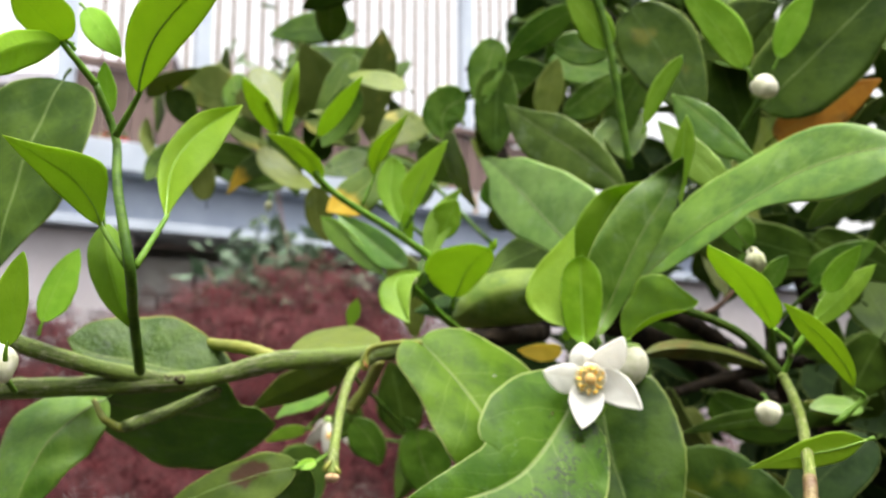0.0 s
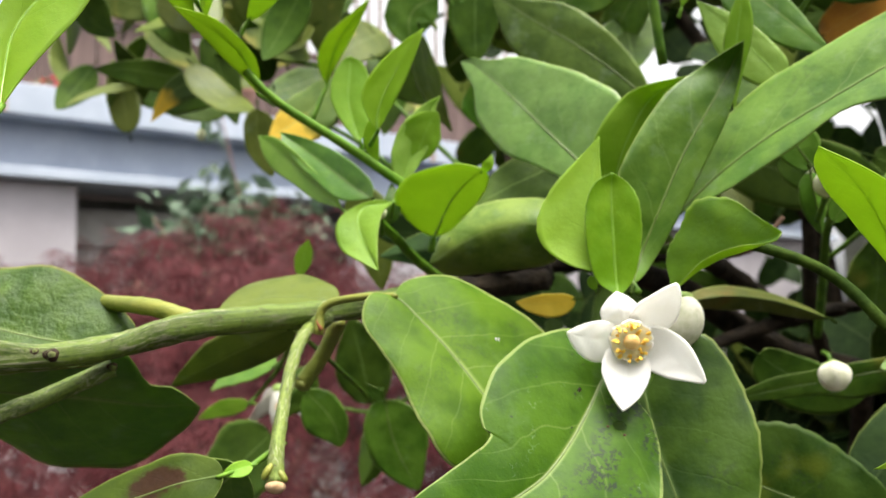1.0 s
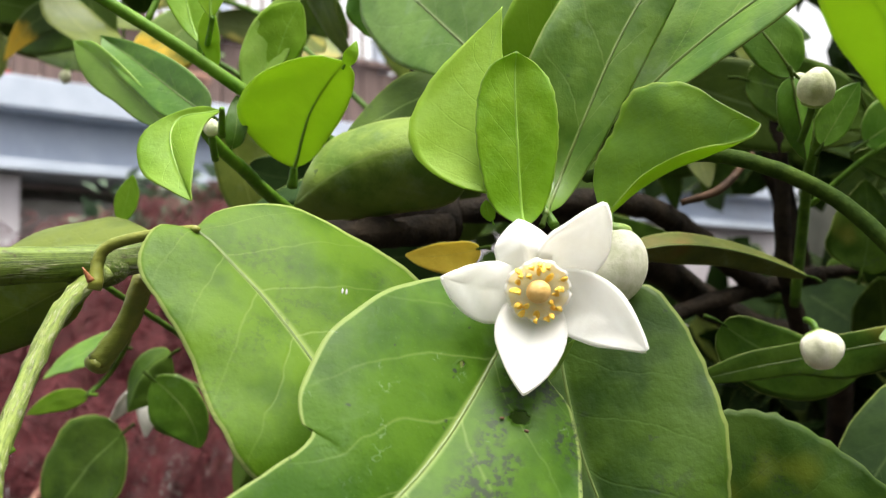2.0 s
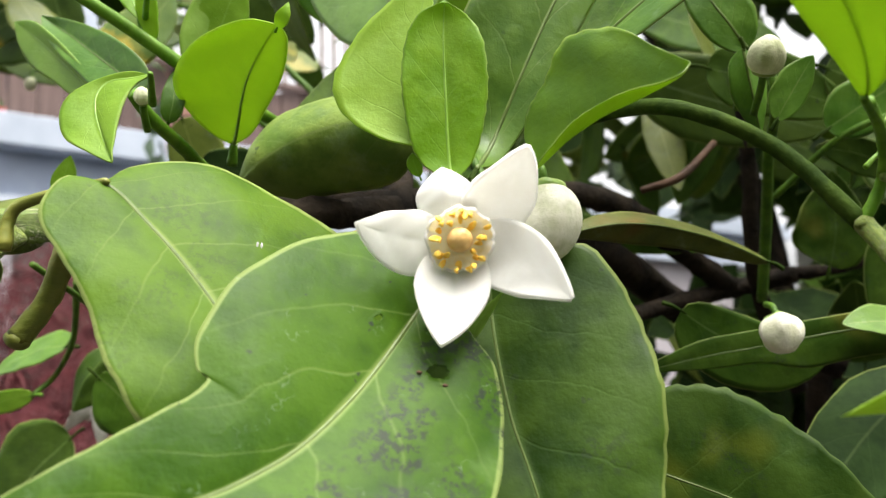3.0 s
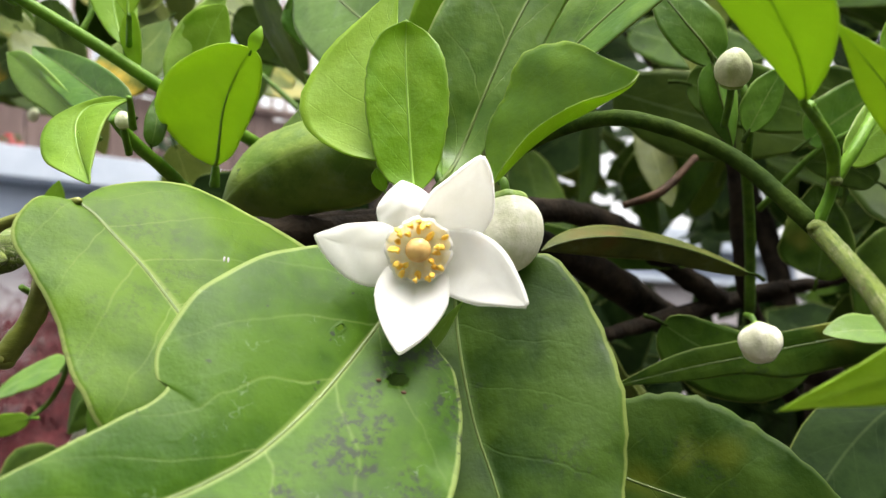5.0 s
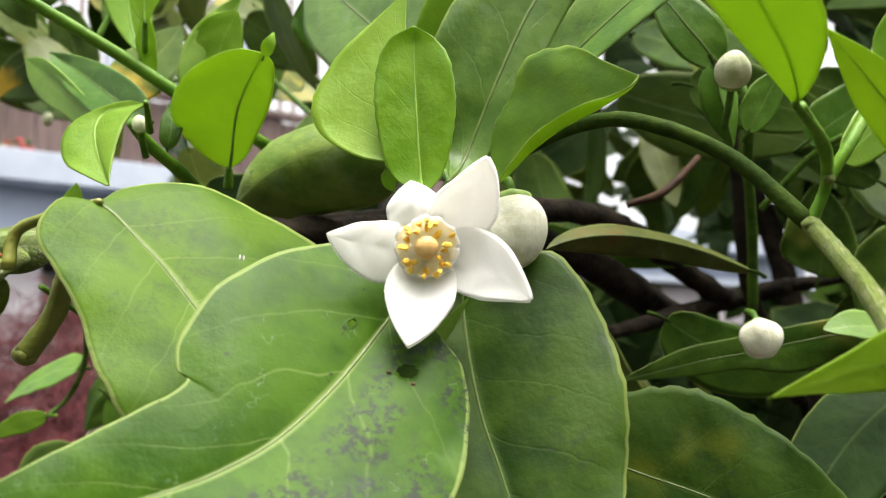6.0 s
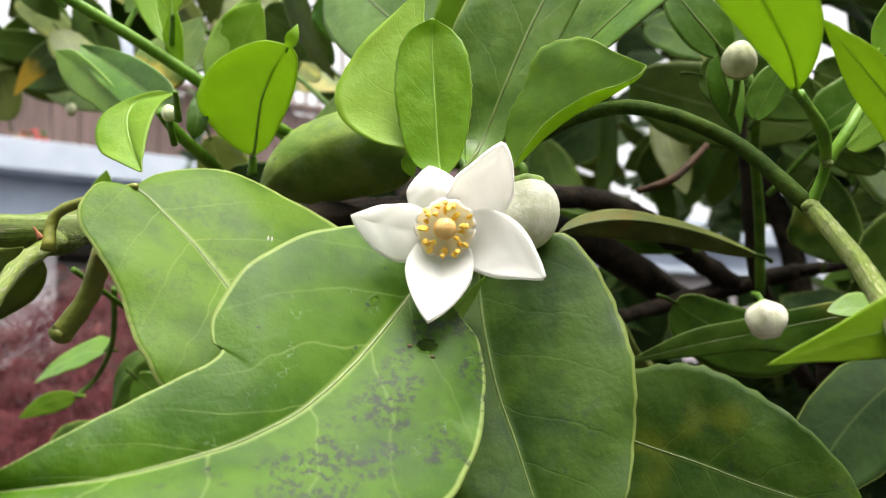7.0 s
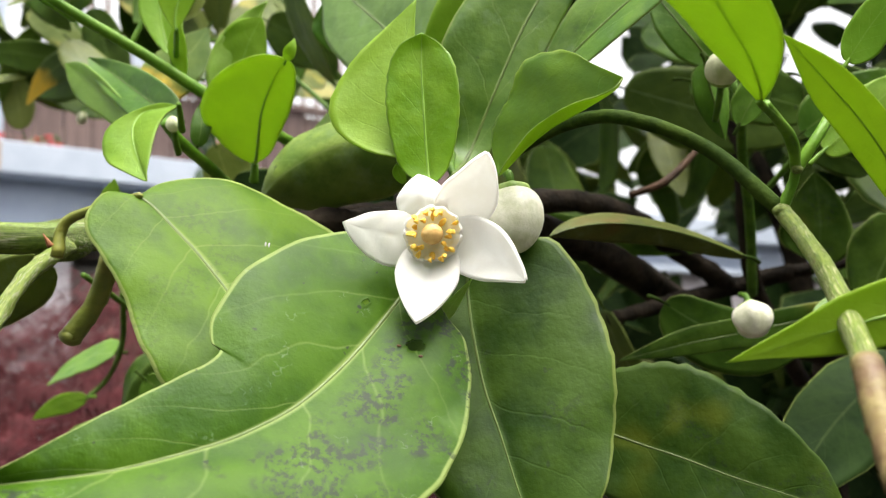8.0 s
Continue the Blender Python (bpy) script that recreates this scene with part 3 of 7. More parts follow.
def sheet(rib, left, right, nu, nv, bulge, wave, uneven, serr, seed):
    """A leaf's surface from stations along its midrib, each with the place of the rib and of both margins."""
    rng = np.random.default_rng(seed)
    ph = rng.uniform(0, 6.28, 5)
    rows = [spline(r, 12) for r in (rib, left, right)]
    run = np.concatenate([[0], np.cumsum(np.linalg.norm(np.diff(rows[0], axis=0), axis=1))])
    run /= run[-1]
    us = np.linspace(0.0, 1.0, nu + 1)
    us = 0.6 * us + 0.4 * (0.5 - 0.5 * np.cos(np.pi * us))
    line, lo, hi = (np.stack([np.interp(us, run, r[:, k]) for k in range(3)], 1) for r in rows)
    vs = np.linspace(-1, 1, 2 * nv + 1)
    along = np.gradient(line, axis=0)
    nrm = np.cross(hi - lo, along)
    nrm /= np.linalg.norm(nrm, axis=1, keepdims=True) + 1e-12
    top = np.zeros((nu + 1, 2 * nv + 1, 3))
    for j, v in enumerate(vs):
        k = abs(v)
        arm = (lo if v < 0 else hi) - line
        wide = np.linalg.norm(arm, axis=1)
        turn = 2.2 if v < 0 else 0.0
        grow = 1 + uneven * (np.sin(us * 8 + ph[2] + turn) + 0.6 * np.sin(us * 19 + ph[3])) * k**2 + serr * np.sin(us * 70 + ph[0] + turn) * k**6
        lift = bulge * wide * 4 * k * (1 - k) * 0.5
        lift = lift + wave * wide * k**2 * (np.sin(us * 11 + ph[1] + turn * 1.4) + 0.5 * np.sin(us * 23 + ph[2]))
        lift = lift + 0.02 * wide * np.sin(k * 5 + us * 17 + ph[3] + turn) * k
        top[:, j] = line + arm * (k * grow)[:, None] + nrm * lift[:, None]
    return top, us, vs


# ---------------------------------------------------------------- ground, wall and fence behind the garden
SOIL = plain_mat("garden_soil", (0.014, 0.010, 0.008), (0.036, 0.027, 0.020), 6, 0.9, 0.02, 60)
CONCRETE = plain_mat("lilac_grey_render", (0.40, 0.37, 0.39), (0.49, 0.46, 0.485), 3, 0.8, 0.003, 80)
STONE = plain_mat("grey_block", (0.20, 0.185, 0.175), (0.36, 0.34, 0.32), 5, 0.85, 0.006, 70)
STEEL = plain_mat("blue_grey_steel_paint", (0.27, 0.315, 0.40), (0.34, 0.385, 0.47), 4, 0.42, 0.001, 60)
STEEL_LIGHT = plain_mat("pale_blue_steel_paint", (0.37, 0.42, 0.50), (0.45, 0.50, 0.58), 4, 0.35, 0.001, 60)
BOARD = plain_mat("brown_fence_board", (0.075, 0.045, 0.038), (0.15, 0.095, 0.08), 4, 0.6, 0.002, 50, streak=(6, 6, 0.5))
BALUSTER = plain_mat("brown_baluster_paint", (0.16, 0.11, 0.09), (0.24, 0.17, 0.14), 8, 0.5, 0.001, 60)
RUST = plain_mat("rust_streak", (0.30, 0.20, 0.13), (0.42, 0.33, 0.26), 30, 0.8, 0.001, 80)
ALONG, OUT = Vector((0.82, 0.572, 0)).normalized(), Vector((0.572, -0.82, 0)).normalized()
CORNER = Vector((-1.60, 4.58, 0))


def box_mesh(lo, hi, bevel=0.0):
    bm = bmesh.new()
    bmesh.ops.create_cube(bm, size=1)
    for v in bm.verts:
        v.co = Vector([lo[k] + (v.co[k] + 0.5) * (hi[k] - lo[k]) for k in range(3)])
    if bevel:
        bmesh.ops.bevel(bm, geom=bm.edges[:], offset=bevel, segments=2, affect="EDGES", profile=0.5)
    vs, fs = [v.co.copy() for v in bm.verts], []
    bm.verts.index_update()
    fs = [tuple(v.index for v in f.verts) for f in bm.faces]
    bm.free()
    return vs, fs


def wall_box(name, s0, s1, o0, o1, z0, z1, mat, parent=None, bevel=0.004, label=""):
    """A block along the wall: s along it, o out towards the garden, z up."""
    vs, fs = box_mesh((s0, o0, z0), (s1, o1, z1), bevel)
    vs = [CORNER + ALONG * v[0] + OUT * v[1] + Vector((0, 0, v[2])) for v in vs]
    return part(name, vs, fs, mat, parent, label, smooth=False)


gx, gf = [], []
ring = [0, 3, 8, 25, 80, 300, 1500]
for r in ring:
    for k in range(24):
        h = 0.0 if r < 1 else (0.03 if r < 20 else 0.0)
        gx.append((r * math.cos(k * math.pi / 12), r * math.sin(k * math.pi / 12), random.uniform(-h, 0)))
for i in range(len(ring) - 1):
    for k in range(24):
        gf.append((i * 24 + k, (i + 1) * 24 + k, (i + 1) * 24 + (k + 1) % 24, i * 24 + (k + 1) % 24))
tagged(part("ground", gx, gf, SOIL), "dark bare garden soil under the trees", "ground", kind="structure")

wall = tagged(wall_box("wall_terrace", -5.0, 0.0, -0.35, 0.0, -0.2, 1.93, CONCRETE), "lilac-grey rendered retaining wall under the terrace beam", "wall", kind="structure")
tagged(wall_box("wall_terrace_end", 1.62, 7.0, -0.35, 0.0, -0.2, 1.93, CONCRETE), "lilac-grey rendered retaining wall pier beside the recess", "wall", kind="structure")
recess = tagged(wall_box("wall_recess", -0.05, 1.70, -0.75, -0.45, -0.2, 1.93, STONE), "recessed grey block wall under the terrace", "wall", kind="structure")
for row in range(9):
    for k in range(5):
        s = 0.0 + k * 0.40 - (0.2 if row % 2 else 0)
        if s < -0.01:
            s0, s1 = 0.0, 0.192
        else:
            s0, s1 = s, min(1.615, s + 0.392)
        wall_box("block", s0 + 0.004, s1, -0.45, -0.20 + 0.004 * ((row * 7 + k * 3) % 4), row * 0.205, row * 0.205 + 0.197, STONE, recess, 0.006)
# unseen plain walls added to cut low sky light, behind viewer and far side
LIGHT_BLOCK = plain_mat("light_block_wall", (0.07, 0.075, 0.055), (0.15, 0.15, 0.115), 2.5, 0.9, 0.004, 40)
vs, fs = box_mesh((-5.0, -2.0, -0.2), (4.2, -1.8, 2.35), 0.01)
tagged(part("unseen_wall_back", vs, fs, LIGHT_BLOCK, smooth=False), "plain grey-green wall added out of view to block low sky light", "wall", kind="structure")
vs, fs = box_mesh((4.0, -1.8, -0.2), (4.2, 8.0, 2.6), 0.01)
tagged(part("unseen_wall_side", vs, fs, LIGHT_BLOCK, smooth=False), "plain grey-green wall added out of view to block low sky light", "wall", kind="structure")
beam = thing("terrace_beam", CORNER + Vector((0, 0, 1.93)), "pale blue-grey painted steel edge beam along the terrace", "steel beam")
under(wall_box("lower_flange", -5.0, 7.0, -0.35, 0.10, 1.935, 1.985, STEEL_LIGHT), beam)
under(wall_box("web", -5.0, 7.0, -0.25, -0.02, 1.985, 2.225, STEEL), beam)
under(wall_box("upper_flange", -5.0, 7.0, -0.35, 0.13, 2.225, 2.375, STEEL_LIGHT), beam)
for s in (-2.9, -0.38, 2.1, 4.6):
    under(wall_box("splice_plate", s, s + 0.03, 0.13, 0.134, 2.23, 2.372, RUST, bevel=0), beam)
tagged(wall_box("terrace_floor", -5.0, 7.0, -6.0, -0.35, 2.2, 2.374, CONCRETE), "plain grey terrace floor behind the beam", "floor", kind="structure")
fence = thing("board_fence", CORNER + OUT * -0.3 + Vector((0, 0, 2.375)), "brown vertical boards between blue-grey steel posts on the terrace", "fence")
for k in range(56):
    s = -0.26 + k * 0.145
    if s < 3.2:
        under(wall_box("board", s, s + 0.138, -0.32, -0.295, 2.39, 2.86 + 0.012 * (k % 3), BOARD, bevel=0.003), fence)
for s in (-0.30, 0.45, 1.22, 2.4):
    under(wall_box("post", s - 0.045, s + 0.045, -0.41, -0.325, 2.375, 4.6, STEEL_LIGHT), fence)
under(wall_box("cap_rail", -0.26, 3.2, -0.34, -0.26, 2.885, 2.925, BOARD), fence)
PEACH = plain_mat("peach_render", (0.55, 0.42, 0.33), (0.66, 0.52, 0.42), 1.2, 0.85, 0.004, 30)
TILE = plain_mat("lilac_grey_roof", (0.34, 0.33, 0.37), (0.48, 0.47, 0.51), 1.5, 0.6, 0.01, 20, streak=(1, 6, 1))
house = thing("house", (-8.0, 13.0, 0.0), "pale peach rendered house with a lilac-grey roof beyond the terrace", "house")
hv, hf = box_mesh((-11.0, 12.0, -0.2), (-4.95, 17.0, 5.15), 0.02)
under(part("house_wall", hv, hf, PEACH, None, "", smooth=False), house)
rv = [(-11.4, 11.5, 5.05), (-4.5, 11.5, 5.05), (-4.5, 14.5, 6.5), (-11.4, 14.5, 6.5), (-4.5, 17.5, 5.05), (-11.4, 17.5, 5.05)]
rv = rv + [(x, y, z + 0.16) for x, y, z in rv]
rf = [(0, 3, 2, 1), (3, 5, 4, 2), (6, 7, 8, 9), (9, 8, 10, 11), (0, 1, 7, 6), (5, 11, 10, 4), (1, 2, 8, 7), (2, 4, 10, 8), (0, 6, 9, 3), (3, 9, 11, 5)]
under(part("roof", rv, rf, TILE, None, "", smooth=False), house)
for x in (-6.1, -8.6):
    wv, wf = box_mesh((x - 0.5, 11.95, 3.2), (x + 0.5, 12.03, 4.4), 0.01)
    wo = under(part("window", wv, wf, STEEL, None, "", smooth=False), house)
    gv, gf2 = box_mesh((x - 0.44, 11.94, 3.26), (x + 0.44, 11.97, 4.34), 0.004)
    under(part("pane", gv, gf2, STEEL_LIGHT, None, "", smooth=False), wo)
rail = thing("baluster_railing", CORNER + OUT * -0.9 + Vector((0, 0, 2.375)), "thin brown upright bars of a railing against the bright sky", "railing")
for k in range(36):
    s = 0.0 + k * 0.105
    under(wall_box("bar", s, s + 0.022, -0.92, -0.90, 2.374, 4.6, BALUSTER, bevel=0.002), rail)
for z in (2.62, 3.1, 4.58):
    under(wall_box("cross_bar", 0.0, 3.72, -0.945, -0.925, z, z + 0.04, BALUSTER, bevel=0.003), rail)

# ---------------------------------------------------------------- citrus tree
tree = thing("citrus_tree", (0.33, 0.82, 0.0), "citrus tree in flower with glossy green leaves, fresh shoots and buds", "tree")
count = {"n": 0}


def stem(pts, mm, kind, name="branch", parent=None, sides=10, steps=8, label=""):
    path = spline(pts, steps)
    r = np.interp(np.linspace(0, 1, len(path)), np.linspace(0, 1, len(mm)), np.array(mm)) / 1000
    count["n"] += 1
    rough = {"bark": 0.05, "bark2": 0.04, "barkp": 0.08, "old_shade_bark": 0.10, "greenstem": 0.03, "limestem": 0.03, "barky": 0.03, "brownstem": 0.06, "twigbrown": 0.06, "shadestem": 0.03}[kind]
    v, f, uv = tube_mesh(path, r, sides, rough, count["n"])
    return under(part(name, v, f, STEM[kind], None, label, uv), parent or tree)


def leaf(base, mid, tip, left, right, kind, a=0.8, b=0.55, nu=14, nv=6, cup=0.06, wave=0.04, rib=0.0, serr=0.006, point=1.85, stalk=None, stalk_mm=1.0, label="", host=None, uneven=0.035):
    count["n"] += 1
    made = blade(base, mid, tip, left, right, a, b, nu, nv, cup, wave, 0.00035, serr, count["n"], point, uneven)
    return finish_leaf(made, kind, base, mid, rib, stalk, stalk_mm, label, host)


# torn holes in the broad leaf: along the rib, across, and their half widths
HOLES = [(0.1914, 0.214, 0.0045, 0.022), (0.2405, -0.446, 0.014, 0.085)]


def sheet_leaf(rib_line, left, right, kind, nu=24, nv=8, bulge=0.06, wave=0.012, uneven=0.008, serr=0.004, rib=0.0, hole=0, stalk=None, stalk_mm=1.0, label="", host=None):
    """A leaf shaped by stations along its rib and margins."""
    count["n"] += 1
    top, us, vs = sheet(rib_line, left, right, nu, nv, bulge, wave, uneven, serr, count["n"])
    made = skin(top, us, vs, 0.00035, HOLES if hole else None)
    return finish_leaf(made, kind, rib_line[0], rib_line[1], rib, stalk, stalk_mm, label, host)


def finish_leaf(made, kind, base, mid, rib, stalk, stalk_mm, label, host):
    """The leaf's mesh with its midrib and petiole."""
    v, f, uv, sl, line, nn = made
    mats = LEAF[kind]
    ob = under(part("leaf", v, f, (mats[0], mats[1] or mats[0]), None, label, uv, sl), host or tree)
    young = kind in ("young", "fresh", "glossy", "crisp", "pale")
    if rib:
        tt = np.linspace(1, 0.15, len(line))
        v, f, uv = tube_mesh(line - nn * (rib * tt * 0.00055)[:, None], rib * 1.25 * tt / 1000, 8)
        under(part("midrib", v, f, RIB_YOUNG if young else RIB, None, "", uv), ob)
    base, mid = np.array(base), np.array(mid)
    d = base - mid
    length = np.linalg.norm(d)
    d /= length
    reach = min(0.0065, 0.3 * length)
    if not stalk:
        stalk_mm = min(stalk_mm, 0.7, 90 * length)
    pts = [base - d * min(0.002, 0.1 * length), base] + ([np.array(s) for s in stalk] if stalk else [base + d * reach * 0.45, base + d * reach + np.array((0, 0.001, -0.0006)) * reach * 150])
    path = spline(pts, 5)
    v, f, uv = tube_mesh(path, stalk_mm * np.linspace(0.3, 1.1, len(path)) ** 0.8 / 1000, 7, 0.03, count["n"])
    under(part("petiole", v, f, STEM["bark2" if stalk_mm > 1.5 else "shadestem" if (stalk_mm < 0.8 or not stalk) and not young else "limestem"], None, "", uv), ob)
    return ob


def ball(name, centre, axes, radii, mat, parent, lobes=0, depth=0.0, n=20, m=12, taper=0.0, sharp=0.0, label=""):
    """A rounded body with ridges along it; axes: three directions, the last one its length."""
    e1, e2, e3 = (np.array(a, float) for a in axes)
    verts, faces, uvs = [], [], []
    for i in range(m + 1):
        th = math.pi * i / m
        for k in range(n):
            ph = 2 * math.pi * k / n
            r = math.sin(th) ** (0.9 if th > 1.5 else 1.0 + sharp) * (1 + depth * math.cos(lobes * ph)) * (1 - taper * math.cos(th))
            verts.append(np.array(centre) + e1 * radii[0] * r * math.cos(ph) + e2 * radii[1] * r * math.sin(ph) + e3 * radii[2] * math.cos(th))
            uvs.append((i / m, k / n))
    for i in range(m):
        for k in range(n):
            faces.append((i * n + k, i * n + (k + 1) % n, (i + 1) * n + (k + 1) % n, (i + 1) * n + k))
    return under(part(name, verts, faces, mat, None, label, uvs), parent)


def frame_of(axis):
    e3 = np.array(axis, float)
    e3 /= np.linalg.norm(e3)
    e1 = np.cross(e3, (0.1, 0.2, 1.0) if abs(e3[2]) < 0.9 else (1.0, 0, 0))
    e1 /= np.linalg.norm(e1)
    return e1, np.cross(e3, e1), e3


stem([(-0.1952, 0.3397, 1.1902), (-0.1705, 0.3492, 1.1947), (-0.1413, 0.3520, 1.1959), (-0.1074, 0.3558, 1.1976), (-0.0891, 0.3716, 1.2007), (-0.0697, 0.3789, 1.2059), (-0.0365, 0.4047, 1.2094), (-0.0064, 0.4272, 1.2141)], [4.6,4.2,3.9,3.9,3.8,4.5,4.0,4.6], "bark")
# the green branch goes on in near-black, standing in for shade on it
stem([(-0.0091, 0.4263, 1.2138), (0.0185, 0.4469, 1.2181), (0.0516, 0.4665, 1.2219)], [4.5,4.6,4.6], "old_shade_bark")
stem([(-0.1756, 0.3305, 1.2196), (-0.1529, 0.3369, 1.2099), (-0.1314, 0.3480, 1.2028), (-0.1074, 0.3558, 1.1979)], [3.2,3.3,3.2,3.4], "bark")
stem([(-0.1205, 0.4139, 1.2157), (-0.0956, 0.3920, 1.2132), (-0.0828, 0.3842, 1.2113), (-0.0692, 0.3788, 1.2069)], [2.4,2.6,2.8,3.0], "bark2")
stem([(-0.1219, 0.3501, 1.1807), (-0.1098, 0.3656, 1.1859), (-0.0931, 0.3746, 1.1938)], [2.6,2.7,2.8], "bark")
stem([(-0.1195, 0.3520, 1.1818), (-0.1262, 0.3560, 1.1800), (-0.1318, 0.3530, 1.1840), (-0.1375, 0.3580, 1.1905)], [2.3,1.8,1.4,1.1], "bark2")
stem([(-0.0373, 0.4031, 1.2063), (-0.0410, 0.3893, 1.1965), (-0.0429, 0.3761, 1.1827), (-0.0435, 0.3638, 1.1701), (-0.0432, 0.3589, 1.1614)], [2.2,2.1,2.0,2.2,2.6], "barkp")
stem([(-0.0293, 0.4182, 1.2066), (-0.0355, 0.4249, 1.1948), (-0.0429, 0.4263, 1.1851)], [2.8,2.8,3.1], "bark2")
stem([(-0.1098, 0.3280, 1.2015), (-0.1036, 0.3002, 1.2197), (-0.0950, 0.2702, 1.2318), (-0.1035, 0.2794, 1.2596), (-0.1088, 0.2899, 1.2782), (-0.1142, 0.2845, 1.2949)], [1.9,1.8,1.7,1.6,1.4,1.2], "greenstem")
stem([(-0.1142, 0.2845, 1.2949), (-0.1196, 0.2784, 1.3023), (-0.1242, 0.2776, 1.3078)], [1.3,1.1,.9], "limestem")
stem([(0.0200, 0.4778, 1.2495), (-0.0026, 0.4514, 1.2577), (-0.0264, 0.4392, 1.2723), (-0.0532, 0.4268, 1.2883), (-0.0689, 0.4195, 1.3048), (-0.0824, 0.4178, 1.3163)], [1.9,1.9,1.8,1.6,1.4,1.2], "limestem")
stem([(-0.0648, 0.4200, 1.3007), (-0.0752, 0.4079, 1.3154), (-0.0812, 0.3965, 1.3242)], [1.1,1.0,.8], "greenstem")
stem([(0.0169, 0.4913, 1.2199), (0.0060, 0.4731, 1.2259), (-0.0034, 0.4557, 1.2326), (-0.0076, 0.4454, 1.2367), (-0.0141, 0.4350, 1.2425), (-0.0173, 0.4275, 1.2470)], [2.2,2.1,2.0,1.9,1.8,1.6], "limestem")
stem([(0.0821, 0.4115, 1.2290), (0.0936, 0.3857, 1.2296), (0.1030, 0.3657, 1.2252), (0.1204, 0.3613, 1.2162), (0.1334, 0.3551, 1.2000)], [1.6,1.7,1.7,1.7,1.8], "shadestem")
stem([(0.1331, 0.3555, 1.2007), (0.1327, 0.3442, 1.1921), (0.1295, 0.3285, 1.1825), (0.1186, 0.2962, 1.1650)], [1.85,1.9,2.0,2.1], "barky")
stem([(0.1189, 0.2983, 1.1674), (0.1155, 0.2890, 1.1598), (0.1099, 0.2750, 1.1528)], [2.2,2.3,2.2], "brownstem")
stem([(0.1331, 0.3551, 1.2000), (0.1357, 0.3519, 1.2078), (0.1310, 0.3431, 1.2135), (0.1227, 0.3328, 1.2171)], [1.3,1.1,1.1,1.0], "limestem")
stem([(0.1360, 0.3518, 1.2084), (0.1404, 0.3506, 1.2147), (0.1471, 0.3543, 1.2225)], [1.3,1.2,1.2], "limestem")
stem([(0.1887, 0.5191, 1.1960), (0.1814, 0.4956, 1.2218), (0.1685, 0.4639, 1.2381), (0.1571, 0.4332, 1.2469), (0.1542, 0.4316, 1.2595)], [2.0,1.9,1.7,1.4,1.2], "greenstem")
stem([(0.1890, 0.5035, 1.2321), (0.2029, 0.4794, 1.2484), (0.2251, 0.4659, 1.2560)], [1.2,1.2,1.1], "greenstem")
stem([(0.1348, 0.4884, 1.2318), (0.1481, 0.4865, 1.2361), (0.1634, 0.4932, 1.2494)], [1.2,1.5,1.2], "twigbrown")
stem([(0.0180, 0.4801, 1.2262), (0.0575, 0.4960, 1.2304), (0.1210, 0.5195, 1.2362), (0.1570, 0.5477, 1.2285), (0.1962, 0.5679, 1.2044)], [4,4.4,4.6,4.8,5], "old_shade_bark")
stem([(0.1941, 0.5365, 1.2790), (0.1970, 0.5407, 1.2497), (0.2050, 0.5571, 1.2032), (0.2361, 0.5912, 1.1601)], [3,3.2,3.6,4], "old_shade_bark")
stem([(0.1353, 0.5353, 1.1899), (0.1610, 0.5523, 1.1958), (0.1962, 0.5681, 1.2032), (0.2249, 0.5644, 1.2094)], [3,3.5,4,4], "old_shade_bark")
stem([(0.2772, 0.5784, 1.2187), (0.2493, 0.5719, 1.2122), (0.2249, 0.5644, 1.2094)], [2,2.4,3], "old_shade_bark")
stem([(0.0694, 0.4075, 1.3894), (0.0764, 0.4102, 1.3706), (0.0816, 0.4136, 1.3464), (0.0897, 0.4204, 1.2981)], [2.0,2.0,1.9,1.8], "greenstem")
stem([(0.1526, 0.4469, 1.3250), (0.1529, 0.4259, 1.3306), (0.1558, 0.4201, 1.3359)], [1.3,1.2,1.1], "greenstem")
stem([(0.0533, 0.4816, 1.2226), (0.0552, 0.5919, 1.2994), (0.0411, 0.6618, 1.3763), (0.0209, 0.6925, 1.4451)], [5,5,4,3], "old_shade_bark")
stem([(0.0347, 0.6331, 1.2940), (-0.0371, 0.6832, 1.3684), (-0.1380, 0.7001, 1.3911)], [1.6,1.5,1.3], "greenstem")
stem([(0.0061, 0.5951, 1.2769), (-0.0318, 0.5909, 1.3069), (-0.0696, 0.5882, 1.3256)], [1.5,1.3,1.1], "greenstem")
stem([(0.0662, 0.3779, 1.2132), (0.0643, 0.3823, 1.2190), (0.0662, 0.3941, 1.2271)], [1.1,1.0,.8], "greenstem")
stem([(0.0595, 0.3691, 1.1811), (0.0618, 0.3740, 1.1878), (0.0650, 0.3804, 1.1974)], [1.2,1.2,1.0], "greenstem")
stem([(-0.0279, 0.6836, 1.1512), (-0.0269, 0.6313, 1.1633), (-0.0533, 0.4635, 1.2073)], [1.1,1.1,1.0], "greenstem")
stem([(0.0288, 0.6078, 1.1870), (-0.0094, 0.6319, 1.1595), (-0.0379, 0.6528, 1.1542), (-0.0754, 0.6608, 1.1697)], [1.1,1.1,1.0], "greenstem")
stem([(-0.0830, 0.5518, 1.1677), (-0.0758, 0.5558, 1.1756), (-0.0647, 0.5391, 1.1885), (-0.0542, 0.5070, 1.2059)], [.9,1.0,1.1,1.2], "greenstem")
stem([(-0.0705, 0.5497, 1.1855), (-0.0647, 0.5391, 1.1885)], [.8,.9], "greenstem")

